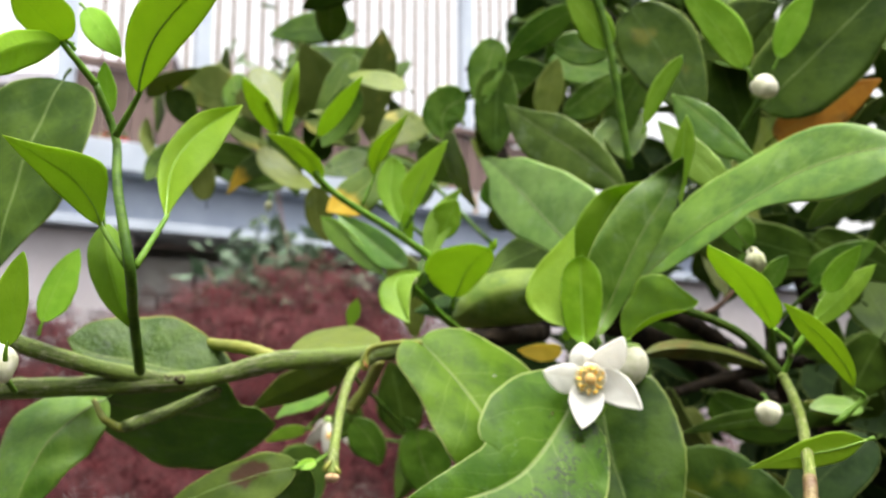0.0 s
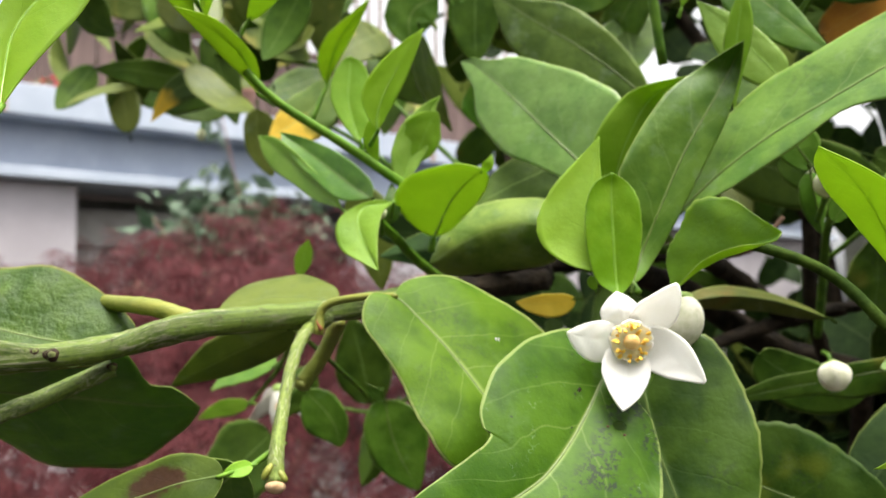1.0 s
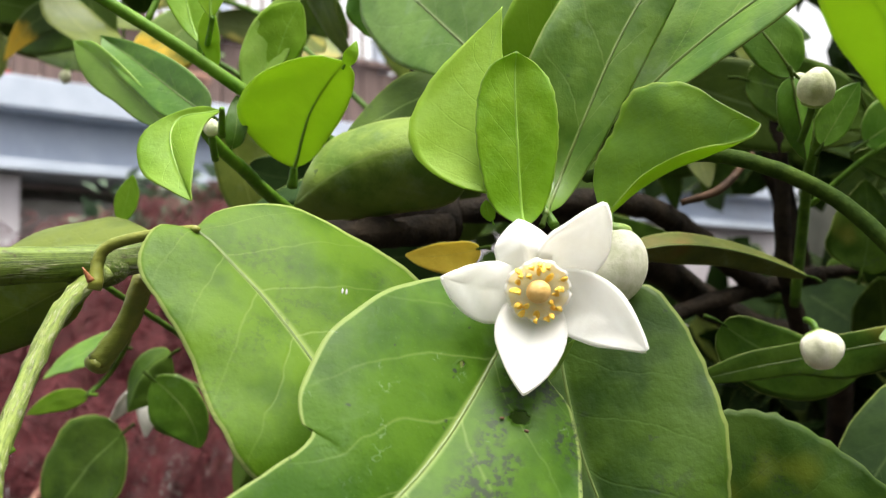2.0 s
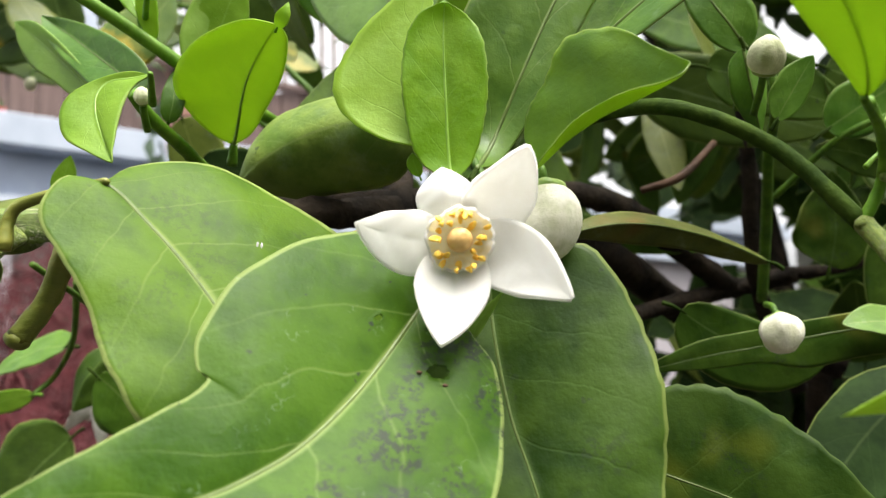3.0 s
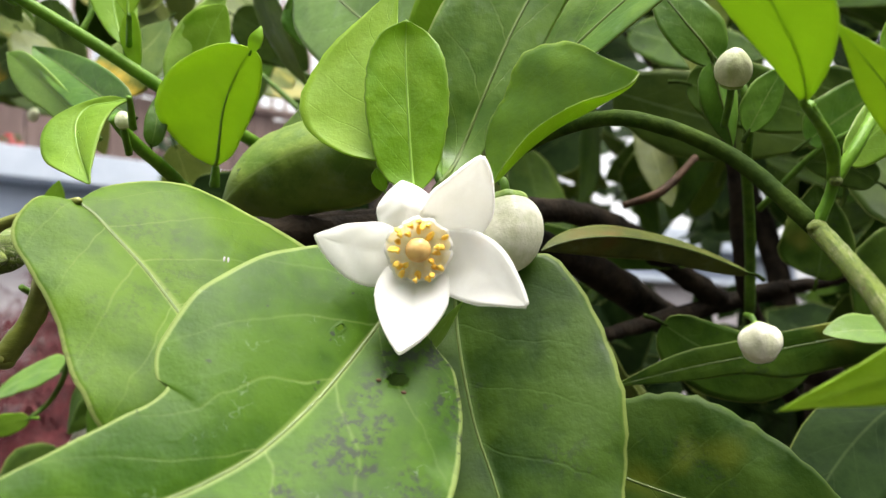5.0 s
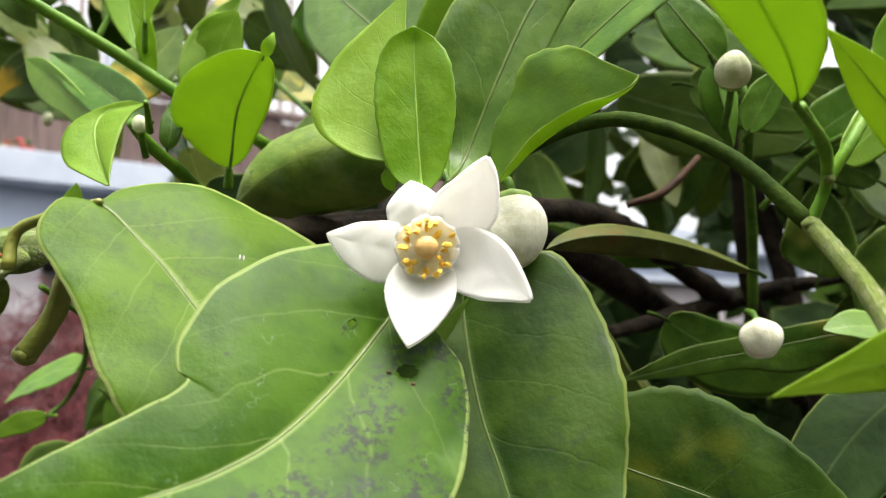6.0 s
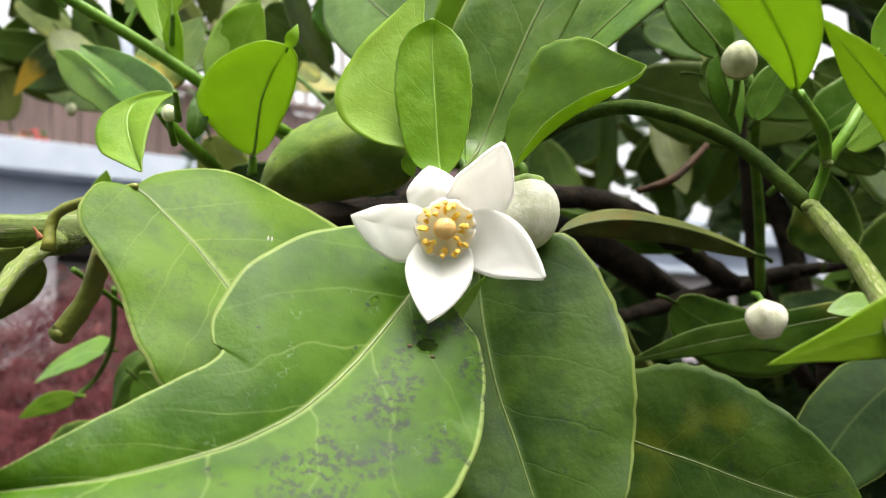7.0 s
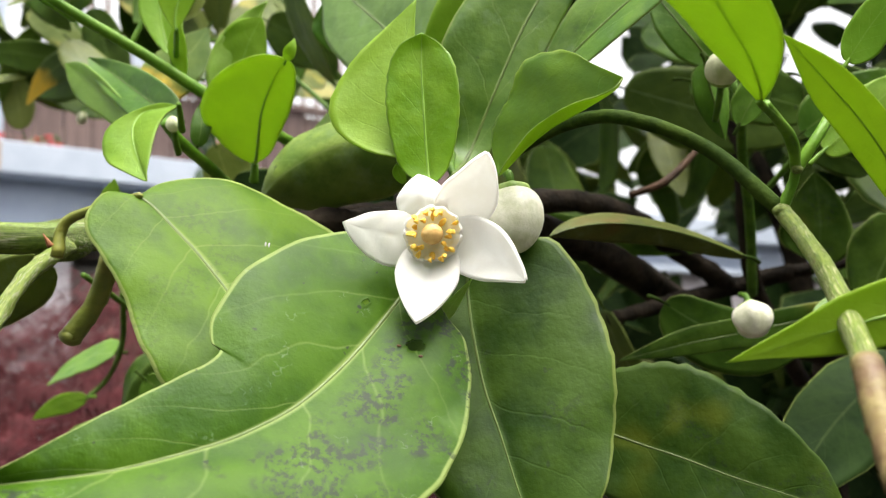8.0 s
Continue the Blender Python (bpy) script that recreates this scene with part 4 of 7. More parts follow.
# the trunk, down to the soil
stem([(0.262, 0.62, 1.17), (0.30, 0.72, 1.0), (0.32, 0.80, 0.6), (0.32, 0.81, 0.25), (0.33, 0.82, -0.03)], [6, 9, 15, 20, 26], "old_shade_bark", "trunk", sides=14)
stem([(0.262, 0.60, 1.17), (0.20, 0.60, 1.19), (0.13, 0.54, 1.22), (0.07, 0.50, 1.235)], [7, 7, 7, 6], "old_shade_bark")
stem([(0.31, 0.76, 0.9), (0.34, 0.82, 1.25), (0.25, 0.85, 1.45), (0.15, 0.9, 1.6)], [9, 8, 7, 5], "old_shade_bark")
stem([(0.31, 0.76, 0.9), (0.44, 0.80, 1.2), (0.5, 0.8, 1.4)], [9, 8, 5], "old_shade_bark")

sheet_leaf(
    [(0.0573, 0.3739, 1.1938), (0.0520, 0.3690, 1.1876), (0.0465, 0.3620, 1.1804), (0.0408, 0.3553, 1.1735), (0.0356, 0.3498, 1.1683), (0.0319, 0.3463, 1.1652), (0.0295, 0.3442, 1.1635), (0.0251, 0.3410, 1.1612), (0.0172, 0.3360, 1.1582), (0.0018, 0.3280, 1.1550), (-0.0125, 0.3221, 1.1542), (-0.0214, 0.3166, 1.1540)],
    [(0.0573, 0.3739, 1.1938), (0.0601, 0.3646, 1.1826), (0.0647, 0.3615, 1.1755), (0.0653, 0.3551, 1.1660), (0.0626, 0.3474, 1.1563), (0.0586, 0.3417, 1.1505), (0.0560, 0.3387, 1.1476), (0.0509, 0.3346, 1.1446), (0.0419, 0.3298, 1.1427), (0.0224, 0.3221, 1.1428), (0.0013, 0.3166, 1.1469), (-0.0214, 0.3166, 1.1540)],
    [(0.0573, 0.3739, 1.1938), (0.0470, 0.3748, 1.2023), (0.0315, 0.3674, 1.2003), (0.0188, 0.3571, 1.1924), (0.0138, 0.3491, 1.1835), (0.0139, 0.3452, 1.1777), (0.0160, 0.3445, 1.1756), (0.0137, 0.3419, 1.1730), (0.0082, 0.3376, 1.1699), (-0.0031, 0.3289, 1.1636), (-0.0142, 0.3200, 1.1568), (-0.0214, 0.3166, 1.1540)],
    "sooty", label="broad glossy leaf with a torn hole, a notched edge and sooty specks", hole=1, rib=0.55, nu=150, nv=56, bulge=0.10)
sheet_leaf(
    [(-0.0098, 0.3772, 1.2137), (-0.0062, 0.3768, 1.2110), (-0.0014, 0.3755, 1.2058), (0.0045, 0.3738, 1.1994), (0.0113, 0.3711, 1.1908), (0.0181, 0.3677, 1.1813), (0.0254, 0.3640, 1.1710), (0.0357, 0.3611, 1.1594)],
    [(-0.0098, 0.3772, 1.2137), (-0.0058, 0.3851, 1.2186), (0.0059, 0.3918, 1.2201), (0.0182, 0.3952, 1.2165), (0.0324, 0.3963, 1.2082), (0.0425, 0.3928, 1.1962), (0.0462, 0.3837, 1.1805), (0.0357, 0.3611, 1.1594)],
    [(-0.0098, 0.3772, 1.2137), (-0.0169, 0.3748, 1.2145), (-0.0188, 0.3683, 1.2066), (-0.0142, 0.3648, 1.1984), (-0.0073, 0.3606, 1.1877), (-0.0018, 0.3549, 1.1758), (0.0074, 0.3534, 1.1652), (0.0357, 0.3611, 1.1594)],
    "clean", rib=0.5, nu=40, nv=16, bulge=0.10, stalk=[(-0.0191, 0.3864, 1.2139), (-0.0319, 0.3923, 1.2113), (-0.0340, 0.3917, 1.2023)], stalk_mm=1.55)
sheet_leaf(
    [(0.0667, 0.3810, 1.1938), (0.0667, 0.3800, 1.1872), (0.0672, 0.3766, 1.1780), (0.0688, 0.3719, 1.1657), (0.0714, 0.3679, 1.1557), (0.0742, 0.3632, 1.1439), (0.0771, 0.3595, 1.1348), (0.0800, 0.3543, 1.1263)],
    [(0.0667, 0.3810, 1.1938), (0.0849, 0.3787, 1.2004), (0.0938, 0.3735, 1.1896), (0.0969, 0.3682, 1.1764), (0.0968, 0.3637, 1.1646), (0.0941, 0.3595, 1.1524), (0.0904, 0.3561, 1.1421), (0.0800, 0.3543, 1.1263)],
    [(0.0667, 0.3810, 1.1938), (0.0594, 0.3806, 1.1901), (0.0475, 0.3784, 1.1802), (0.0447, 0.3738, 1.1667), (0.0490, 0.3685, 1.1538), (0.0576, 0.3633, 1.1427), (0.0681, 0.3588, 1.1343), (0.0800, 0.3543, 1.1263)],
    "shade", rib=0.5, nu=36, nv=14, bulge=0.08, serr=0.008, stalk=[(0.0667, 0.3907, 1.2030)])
sheet_leaf(
    [(0.0948, 0.4084, 1.1556), (0.1009, 0.4063, 1.1532), (0.1103, 0.4031, 1.1493), (0.1207, 0.3996, 1.1453), (0.1307, 0.3962, 1.1409), (0.1405, 0.3929, 1.1372), (0.1488, 0.3901, 1.1342), (0.1558, 0.3879, 1.1322)],
    [(0.0948, 0.4084, 1.1556), (0.1030, 0.4078, 1.1666), (0.1139, 0.4052, 1.1698), (0.1242, 0.4021, 1.1685), (0.1350, 0.3983, 1.1629), (0.1448, 0.3942, 1.1538), (0.1529, 0.3903, 1.1427), (0.1558, 0.3879, 1.1322)],
    [(0.0948, 0.4084, 1.1556), (0.0969, 0.4055, 1.1405), (0.1059, 0.4020, 1.1334), (0.1143, 0.3984, 1.1253), (0.1241, 0.3949, 1.1201), (0.1342, 0.3921, 1.1201), (0.1449, 0.3898, 1.1252), (0.1558, 0.3879, 1.1322)],
    "autumn", rib=0.35, nu=34, nv=12, bulge=0.06, serr=0.02, wave=0.02, label="dull shaded leaf yellowing towards its tip")
sheet_leaf(
    [(0.2174, 0.4612, 1.1893), (0.2053, 0.4611, 1.1851), (0.1896, 0.4608, 1.1830), (0.1741, 0.4604, 1.1808), (0.1587, 0.4601, 1.1783), (0.1434, 0.4598, 1.1761), (0.1187, 0.4594, 1.1713)],
    [(0.2174, 0.4612, 1.1893), (0.2085, 0.4616, 1.1775), (0.1918, 0.4612, 1.1745), (0.1743, 0.4609, 1.1716), (0.1602, 0.4604, 1.1735), (0.1450, 0.4601, 1.1723), (0.1187, 0.4594, 1.1713)],
    [(0.2174, 0.4612, 1.1893), (0.2067, 0.4609, 1.1897), (0.1921, 0.4606, 1.1885), (0.1765, 0.4602, 1.1863), (0.1572, 0.4599, 1.1834), (0.1399, 0.4595, 1.1804), (0.1187, 0.4594, 1.1713)],
    "dark2", rib=0.3, nu=24, nv=8, bulge=0.06, wave=0.03)
sheet_leaf(
    [(0.0588, 0.3731, 1.2123), (0.0585, 0.3747, 1.2161), (0.0582, 0.3749, 1.2237), (0.0581, 0.3751, 1.2320), (0.0580, 0.3754, 1.2411), (0.0582, 0.3755, 1.2469), (0.0584, 0.3741, 1.2505)],
    [(0.0588, 0.3731, 1.2123), (0.0526, 0.3735, 1.2165), (0.0502, 0.3739, 1.2230), (0.0492, 0.3743, 1.2327), (0.0499, 0.3744, 1.2416), (0.0530, 0.3742, 1.2477), (0.0584, 0.3741, 1.2505)],
    [(0.0588, 0.3731, 1.2123), (0.0627, 0.3730, 1.2161), (0.0654, 0.3729, 1.2234), (0.0666, 0.3730, 1.2316), (0.0660, 0.3733, 1.2414), (0.0632, 0.3737, 1.2469), (0.0584, 0.3741, 1.2505)],
    "crisp", rib=0.5, nu=34, nv=11, bulge=0.10, serr=0.016)
sheet_leaf(
    [(0.0520, 0.3749, 1.2198), (0.0515, 0.3764, 1.2230), (0.0517, 0.3783, 1.2295), (0.0520, 0.3805, 1.2374), (0.0531, 0.3827, 1.2455), (0.0549, 0.3850, 1.2545), (0.0577, 0.3870, 1.2648)],
    [(0.0520, 0.3749, 1.2198), (0.0548, 0.3755, 1.2226), (0.0562, 0.3772, 1.2286), (0.0569, 0.3798, 1.2378), (0.0569, 0.3822, 1.2464), (0.0570, 0.3845, 1.2550), (0.0577, 0.3870, 1.2648)],
    [(0.0520, 0.3749, 1.2198), (0.0440, 0.3763, 1.2223), (0.0365, 0.3787, 1.2285), (0.0354, 0.3810, 1.2361), (0.0399, 0.3834, 1.2457), (0.0476, 0.3852, 1.2546), (0.0577, 0.3870, 1.2648)],
    "young", rib=0.4, nu=28, nv=9, bulge=0.10, serr=0.008)
sheet_leaf(
    [(0.0642, 0.3774, 1.2157), (0.0694, 0.3884, 1.2238), (0.0772, 0.3893, 1.2409), (0.0865, 0.3906, 1.2597), (0.0990, 0.3929, 1.2792), (0.1057, 0.3940, 1.2907), (0.1056, 0.3840, 1.2953)],
    [(0.0642, 0.3774, 1.2157), (0.0653, 0.3906, 1.2264), (0.0629, 0.3887, 1.2410), (0.0648, 0.3881, 1.2557), (0.0799, 0.3908, 1.2784), (0.0956, 0.3945, 1.2901), (0.1056, 0.3840, 1.2953)],
    [(0.0642, 0.3774, 1.2157), (0.0718, 0.3875, 1.2206), (0.0815, 0.3893, 1.2349), (0.0920, 0.3911, 1.2531), (0.1018, 0.3927, 1.2705), (0.1070, 0.3931, 1.2850), (0.1056, 0.3840, 1.2953)],
    "mature2", rib=0.5, nu=30, nv=10, bulge=0.07, serr=0.004)
sheet_leaf(
    [(0.0698, 0.4121, 1.2300), (0.0691, 0.4189, 1.2469), (0.0706, 0.4150, 1.2605), (0.0753, 0.4115, 1.2730), (0.0820, 0.4090, 1.2831), (0.0903, 0.3959, 1.2870)],
    [(0.0698, 0.4121, 1.2300), (0.0607, 0.4175, 1.2499), (0.0595, 0.4140, 1.2615), (0.0642, 0.4104, 1.2747), (0.0744, 0.4079, 1.2851), (0.0903, 0.3959, 1.2870)],
    [(0.0698, 0.4121, 1.2300), (0.0785, 0.4201, 1.2449), (0.0821, 0.4163, 1.2586), (0.0868, 0.4131, 1.2702), (0.0904, 0.4105, 1.2797), (0.0903, 0.3959, 1.2870)],
    "fresh", rib=0.4, nu=22, nv=8, bulge=0.08)
sheet_leaf(
    [(0.0678, 0.4220, 1.2504), (0.0625, 0.4314, 1.2613), (0.0525, 0.4463, 1.2774), (0.0442, 0.4588, 1.2908), (0.0365, 0.4701, 1.3028), (0.0294, 0.4805, 1.3131), (0.0249, 0.4869, 1.3188), (0.0205, 0.4912, 1.3208)],
    [(0.0678, 0.4220, 1.2504), (0.0588, 0.4329, 1.2558), (0.0464, 0.4492, 1.2661), (0.0351, 0.4637, 1.2744), (0.0264, 0.4772, 1.2906), (0.0252, 0.4822, 1.3054), (0.0232, 0.4859, 1.3114), (0.0205, 0.4912, 1.3208)],
    [(0.0678, 0.4220, 1.2504), (0.0756, 0.4211, 1.2829), (0.0654, 0.4362, 1.2981), (0.0542, 0.4508, 1.3072), (0.0423, 0.4659, 1.3153), (0.0332, 0.4762, 1.3168), (0.0262, 0.4848, 1.3204), (0.0205, 0.4912, 1.3208)],
    "sage", rib=0.6, nu=32, nv=11, bulge=0.06)
sheet_leaf(
    [(0.0961, 0.4590, 1.2935), (0.0857, 0.4651, 1.3061), (0.0694, 0.4745, 1.3226), (0.0522, 0.4844, 1.3375), (0.0418, 0.4905, 1.3471), (0.0348, 0.4945, 1.3539)],
    [(0.0961, 0.4590, 1.2935), (0.0746, 0.4713, 1.3007), (0.0577, 0.4810, 1.3106), (0.0446, 0.4886, 1.3237), (0.0389, 0.4920, 1.3360), (0.0348, 0.4945, 1.3539)],
    [(0.0961, 0.4590, 1.2935), (0.0933, 0.4608, 1.3069), (0.0821, 0.4674, 1.3258), (0.0669, 0.4762, 1.3409), (0.0509, 0.4853, 1.3468), (0.0348, 0.4945, 1.3539)],
    "matte", rib=0.5, nu=24, nv=9, bulge=0.06)
sheet_leaf(
    [(0.0866, 0.4010, 1.2403), (0.1000, 0.3968, 1.2533), (0.1156, 0.3883, 1.2652), (0.1323, 0.3775, 1.2752), (0.1462, 0.3683, 1.2830), (0.1604, 0.3568, 1.2880), (0.1730, 0.3445, 1.2891), (0.1857, 0.3351, 1.2866)],
    [(0.0866, 0.4010, 1.2403), (0.0971, 0.4046, 1.2627), (0.1127, 0.4006, 1.2816), (0.1297, 0.3896, 1.2917), (0.1450, 0.3795, 1.3006), (0.1590, 0.3675, 1.3043), (0.1710, 0.3529, 1.3009), (0.1857, 0.3351, 1.2866)],
    [(0.0866, 0.4010, 1.2403), (0.1030, 0.3895, 1.2486), (0.1184, 0.3802, 1.2589), (0.1317, 0.3731, 1.2692), (0.1435, 0.3619, 1.2707), (0.1555, 0.3490, 1.2700), (0.1689, 0.3381, 1.2744), (0.1857, 0.3351, 1.2866)],
    "mature", rib=0.6, nu=30, nv=10, bulge=0.06, wave=0.02)
leaf((0.2159, 0.3897, 1.3013), (0.1810, 0.3823, 1.2817), (0.1563, 0.3800, 1.2626), (0.1882, 0.3934, 1.2750), (0.1726, 0.3764, 1.2878), "mature2", a=0.8, b=0.6)
sheet_leaf(
    [(0.0742, 0.3694, 1.2135), (0.0763, 0.3690, 1.2150), (0.0809, 0.3655, 1.2190), (0.0863, 0.3610, 1.2222), (0.0914, 0.3565, 1.2240), (0.0952, 0.3532, 1.2255), (0.0983, 0.3505, 1.2271), (0.0995, 0.3484, 1.2289)],
    [(0.0742, 0.3694, 1.2135), (0.0736, 0.3731, 1.2225), (0.0755, 0.3729, 1.2288), (0.0791, 0.3714, 1.2360), (0.0846, 0.3673, 1.2410), (0.0901, 0.3616, 1.2402), (0.0949, 0.3552, 1.2345), (0.0995, 0.3484, 1.2289)],
    [(0.0742, 0.3694, 1.2135), (0.0760, 0.3664, 1.2163), (0.0807, 0.3632, 1.2214), (0.0860, 0.3588, 1.2246), (0.0908, 0.3542, 1.2258), (0.0943, 0.3507, 1.2258), (0.0973, 0.3478, 1.2265), (0.0995, 0.3484, 1.2289)],
    "glossy", nu=60, nv=12, bulge=0.06, uneven=0.03, serr=0.012)
leaf((0.0527, 0.3784, 1.2146), (0.0516, 0.3771, 1.2167), (0.0511, 0.3758, 1.2188), (0.0500, 0.3772, 1.2167), (0.0532, 0.3770, 1.2169), "fresh", a=1, b=0.6)
sheet_leaf(
    [(0.0054, 0.4491, 1.2385), (0.0071, 0.4439, 1.2412), (0.0091, 0.4361, 1.2456), (0.0112, 0.4288, 1.2495), (0.0140, 0.4221, 1.2525), (0.0173, 0.4155, 1.2553), (0.0200, 0.4107, 1.2571), (0.0218, 0.4079, 1.2580)],
    [(0.0054, 0.4491, 1.2385), (0.0112, 0.4422, 1.2400), (0.0163, 0.4322, 1.2440), (0.0200, 0.4241, 1.2476), (0.0230, 0.4154, 1.2520), (0.0236, 0.4107, 1.2549), (0.0228, 0.4087, 1.2569), (0.0218, 0.4079, 1.2580)],
    [(0.0054, 0.4491, 1.2385), (-0.0007, 0.4491, 1.2421), (-0.0075, 0.4457, 1.2485), (-0.0089, 0.4386, 1.2544), (-0.0050, 0.4293, 1.2586), (0.0035, 0.4194, 1.2606), (0.0138, 0.4108, 1.2606), (0.0218, 0.4079, 1.2580)],
    "young", rib=0.45, nu=26, nv=9, bulge=0.08, stalk=[(0.0046, 0.4518, 1.2333)], stalk_mm=1.5)
leaf((0.0213, 0.4080, 1.2572), (0.0232, 0.4046, 1.2587), (0.0243, 0.4049, 1.2625), (0.0209, 0.4052, 1.2592), (0.0249, 0.4039, 1.2587), "young", a=1, b=0.6, point=1.2)
sheet_leaf(
    [(-0.0096, 0.4141, 1.2474), (-0.0144, 0.4154, 1.2470), (-0.0198, 0.4156, 1.2462), (-0.0221, 0.4139, 1.2424), (-0.0215, 0.4112, 1.2375), (-0.0194, 0.4079, 1.2320), (-0.0169, 0.4048, 1.2267), (-0.0149, 0.4015, 1.2229)],
    [(-0.0096, 0.4141, 1.2474), (-0.0127, 0.4125, 1.2449), (-0.0141, 0.4109, 1.2416), (-0.0149, 0.4086, 1.2371), (-0.0152, 0.4060, 1.2323), (-0.0152, 0.4036, 1.2278), (-0.0151, 0.4020, 1.2250), (-0.0149, 0.4015, 1.2229)],
    [(-0.0096, 0.4141, 1.2474), (-0.0151, 0.4156, 1.2489), (-0.0221, 0.4154, 1.2470), (-0.0281, 0.4140, 1.2430), (-0.0298, 0.4111, 1.2373), (-0.0273, 0.4071, 1.2305), (-0.0210, 0.4040, 1.2262), (-0.0149, 0.4015, 1.2229)],
    "fresh", rib=0.4, nu=26, nv=9, bulge=0.05, stalk=[(-0.0113, 0.4244, 1.2431)])
sheet_leaf(
    [(-0.0382, 0.4849, 1.3085), (-0.0371, 0.4812, 1.3129), (-0.0343, 0.4734, 1.3192), (-0.0300, 0.4663, 1.3253), (-0.0239, 0.4607, 1.3310), (-0.0180, 0.4539, 1.3358)],
    [(-0.0382, 0.4849, 1.3085), (-0.0405, 0.4781, 1.3126), (-0.0407, 0.4707, 1.3177), (-0.0356, 0.4632, 1.3243), (-0.0281, 0.4591, 1.3293), (-0.0180, 0.4539, 1.3358)],
    [(-0.0382, 0.4849, 1.3085), (-0.0348, 0.4791, 1.3136), (-0.0301, 0.4731, 1.3191), (-0.0254, 0.4666, 1.3249), (-0.0213, 0.4599, 1.3307), (-0.0180, 0.4539, 1.3358)],
    "young", rib=0.4, nu=20, nv=7, bulge=0.08, stalk=[(-0.0445, 0.4819, 1.2919)], stalk_mm=1.1)
sheet_leaf(
    [(-0.0227, 0.4564, 1.2777), (-0.0254, 0.4584, 1.2851), (-0.0276, 0.4601, 1.2964), (-0.0269, 0.4617, 1.3073), (-0.0267, 0.4625, 1.3127), (-0.0273, 0.4618, 1.3146)],
    [(-0.0227, 0.4564, 1.2777), (-0.0289, 0.4573, 1.2842), (-0.0346, 0.4591, 1.2962), (-0.0333, 0.4606, 1.3066), (-0.0301, 0.4615, 1.3124), (-0.0273, 0.4618, 1.3146)],
    [(-0.0227, 0.4564, 1.2777), (-0.0195, 0.4575, 1.2853), (-0.0199, 0.4589, 1.2948), (-0.0191, 0.4604, 1.3050), (-0.0220, 0.4614, 1.3119), (-0.0273, 0.4618, 1.3146)],
    "fresh", rib=0.4, nu=20, nv=7, bulge=0.08, stalk=[(-0.0219, 0.4587, 1.2717)])
sheet_leaf(
    [(-0.0153, 0.4338, 1.2769), (-0.0153, 0.4333, 1.2830), (-0.0126, 0.4325, 1.2913), (-0.0072, 0.4314, 1.3011), (-0.0018, 0.4304, 1.3094), (0.0025, 0.4297, 1.3154)],
    [(-0.0153, 0.4338, 1.2769), (-0.0106, 0.4329, 1.2848), (-0.0056, 0.4319, 1.2939), (-0.0017, 0.4310, 1.3027), (0.0008, 0.4303, 1.3094), (0.0025, 0.4297, 1.3154)],
    [(-0.0153, 0.4338, 1.2769), (-0.0197, 0.4334, 1.2841), (-0.0208, 0.4328, 1.2925), (-0.0143, 0.4316, 1.3025), (-0.0056, 0.4305, 1.3101), (0.0025, 0.4297, 1.3154)],
    "young", rib=0.4, nu=20, nv=7, bulge=0.08, stalk=[(-0.0219, 0.4587, 1.2717)])
sheet_leaf(
    [(-0.0063, 0.4527, 1.2576), (-0.0053, 0.4544, 1.2640), (-0.0014, 0.4549, 1.2736), (0.0029, 0.4553, 1.2841), (0.0064, 0.4557, 1.2915), (0.0096, 0.4545, 1.2960)],
    [(-0.0063, 0.4527, 1.2576), (-0.0094, 0.4527, 1.2633), (-0.0105, 0.4529, 1.2733), (-0.0062, 0.4534, 1.2838), (0.0016, 0.4540, 1.2916), (0.0096, 0.4545, 1.2960)],
    [(-0.0063, 0.4527, 1.2576), (-0.0009, 0.4532, 1.2655), (0.0040, 0.4537, 1.2746), (0.0069, 0.4541, 1.2854), (0.0075, 0.4543, 1.2912), (0.0096, 0.4545, 1.2960)],
    "pale", rib=0.4, nu=20, nv=7, bulge=0.08)
sheet_leaf(
    [(-0.0302, 0.4539, 1.2507), (-0.0372, 0.4598, 1.2577), (-0.0469, 0.4664, 1.2677), (-0.0556, 0.4725, 1.2764), (-0.0613, 0.4765, 1.2818), (-0.0665, 0.4794, 1.2858)],
    [(-0.0302, 0.4539, 1.2507), (-0.0408, 0.4616, 1.2551), (-0.0519, 0.4698, 1.2641), (-0.0609, 0.4765, 1.2712), (-0.0649, 0.4787, 1.2784), (-0.0665, 0.4794, 1.2858)],
    [(-0.0302, 0.4539, 1.2507), (-0.0335, 0.4554, 1.2582), (-0.0427, 0.4616, 1.2684), (-0.0518, 0.4678, 1.2780), (-0.0589, 0.4731, 1.2837), (-0.0665, 0.4794, 1.2858)],
    "pale", rib=0.4, nu=20, nv=8, bulge=0.06)
sheet_leaf(
    [(-0.0177, 0.4449, 1.2533), (-0.0244, 0.4514, 1.2583), (-0.0349, 0.4595, 1.2675), (-0.0459, 0.4682, 1.2773), (-0.0529, 0.4736, 1.2830), (-0.0569, 0.4754, 1.2863)],
    [(-0.0177, 0.4449, 1.2533), (-0.0311, 0.4512, 1.2541), (-0.0412, 0.4591, 1.2629), (-0.0503, 0.4669, 1.2731), (-0.0550, 0.4713, 1.2799), (-0.0569, 0.4754, 1.2863)],
    [(-0.0177, 0.4449, 1.2533), (-0.0187, 0.4476, 1.2612), (-0.0290, 0.4561, 1.2720), (-0.0397, 0.4639, 1.2790), (-0.0493, 0.4705, 1.2837), (-0.0569, 0.4754, 1.2863)],
    "mature2", rib=0.3, nu=20, nv=8, bulge=0.06)
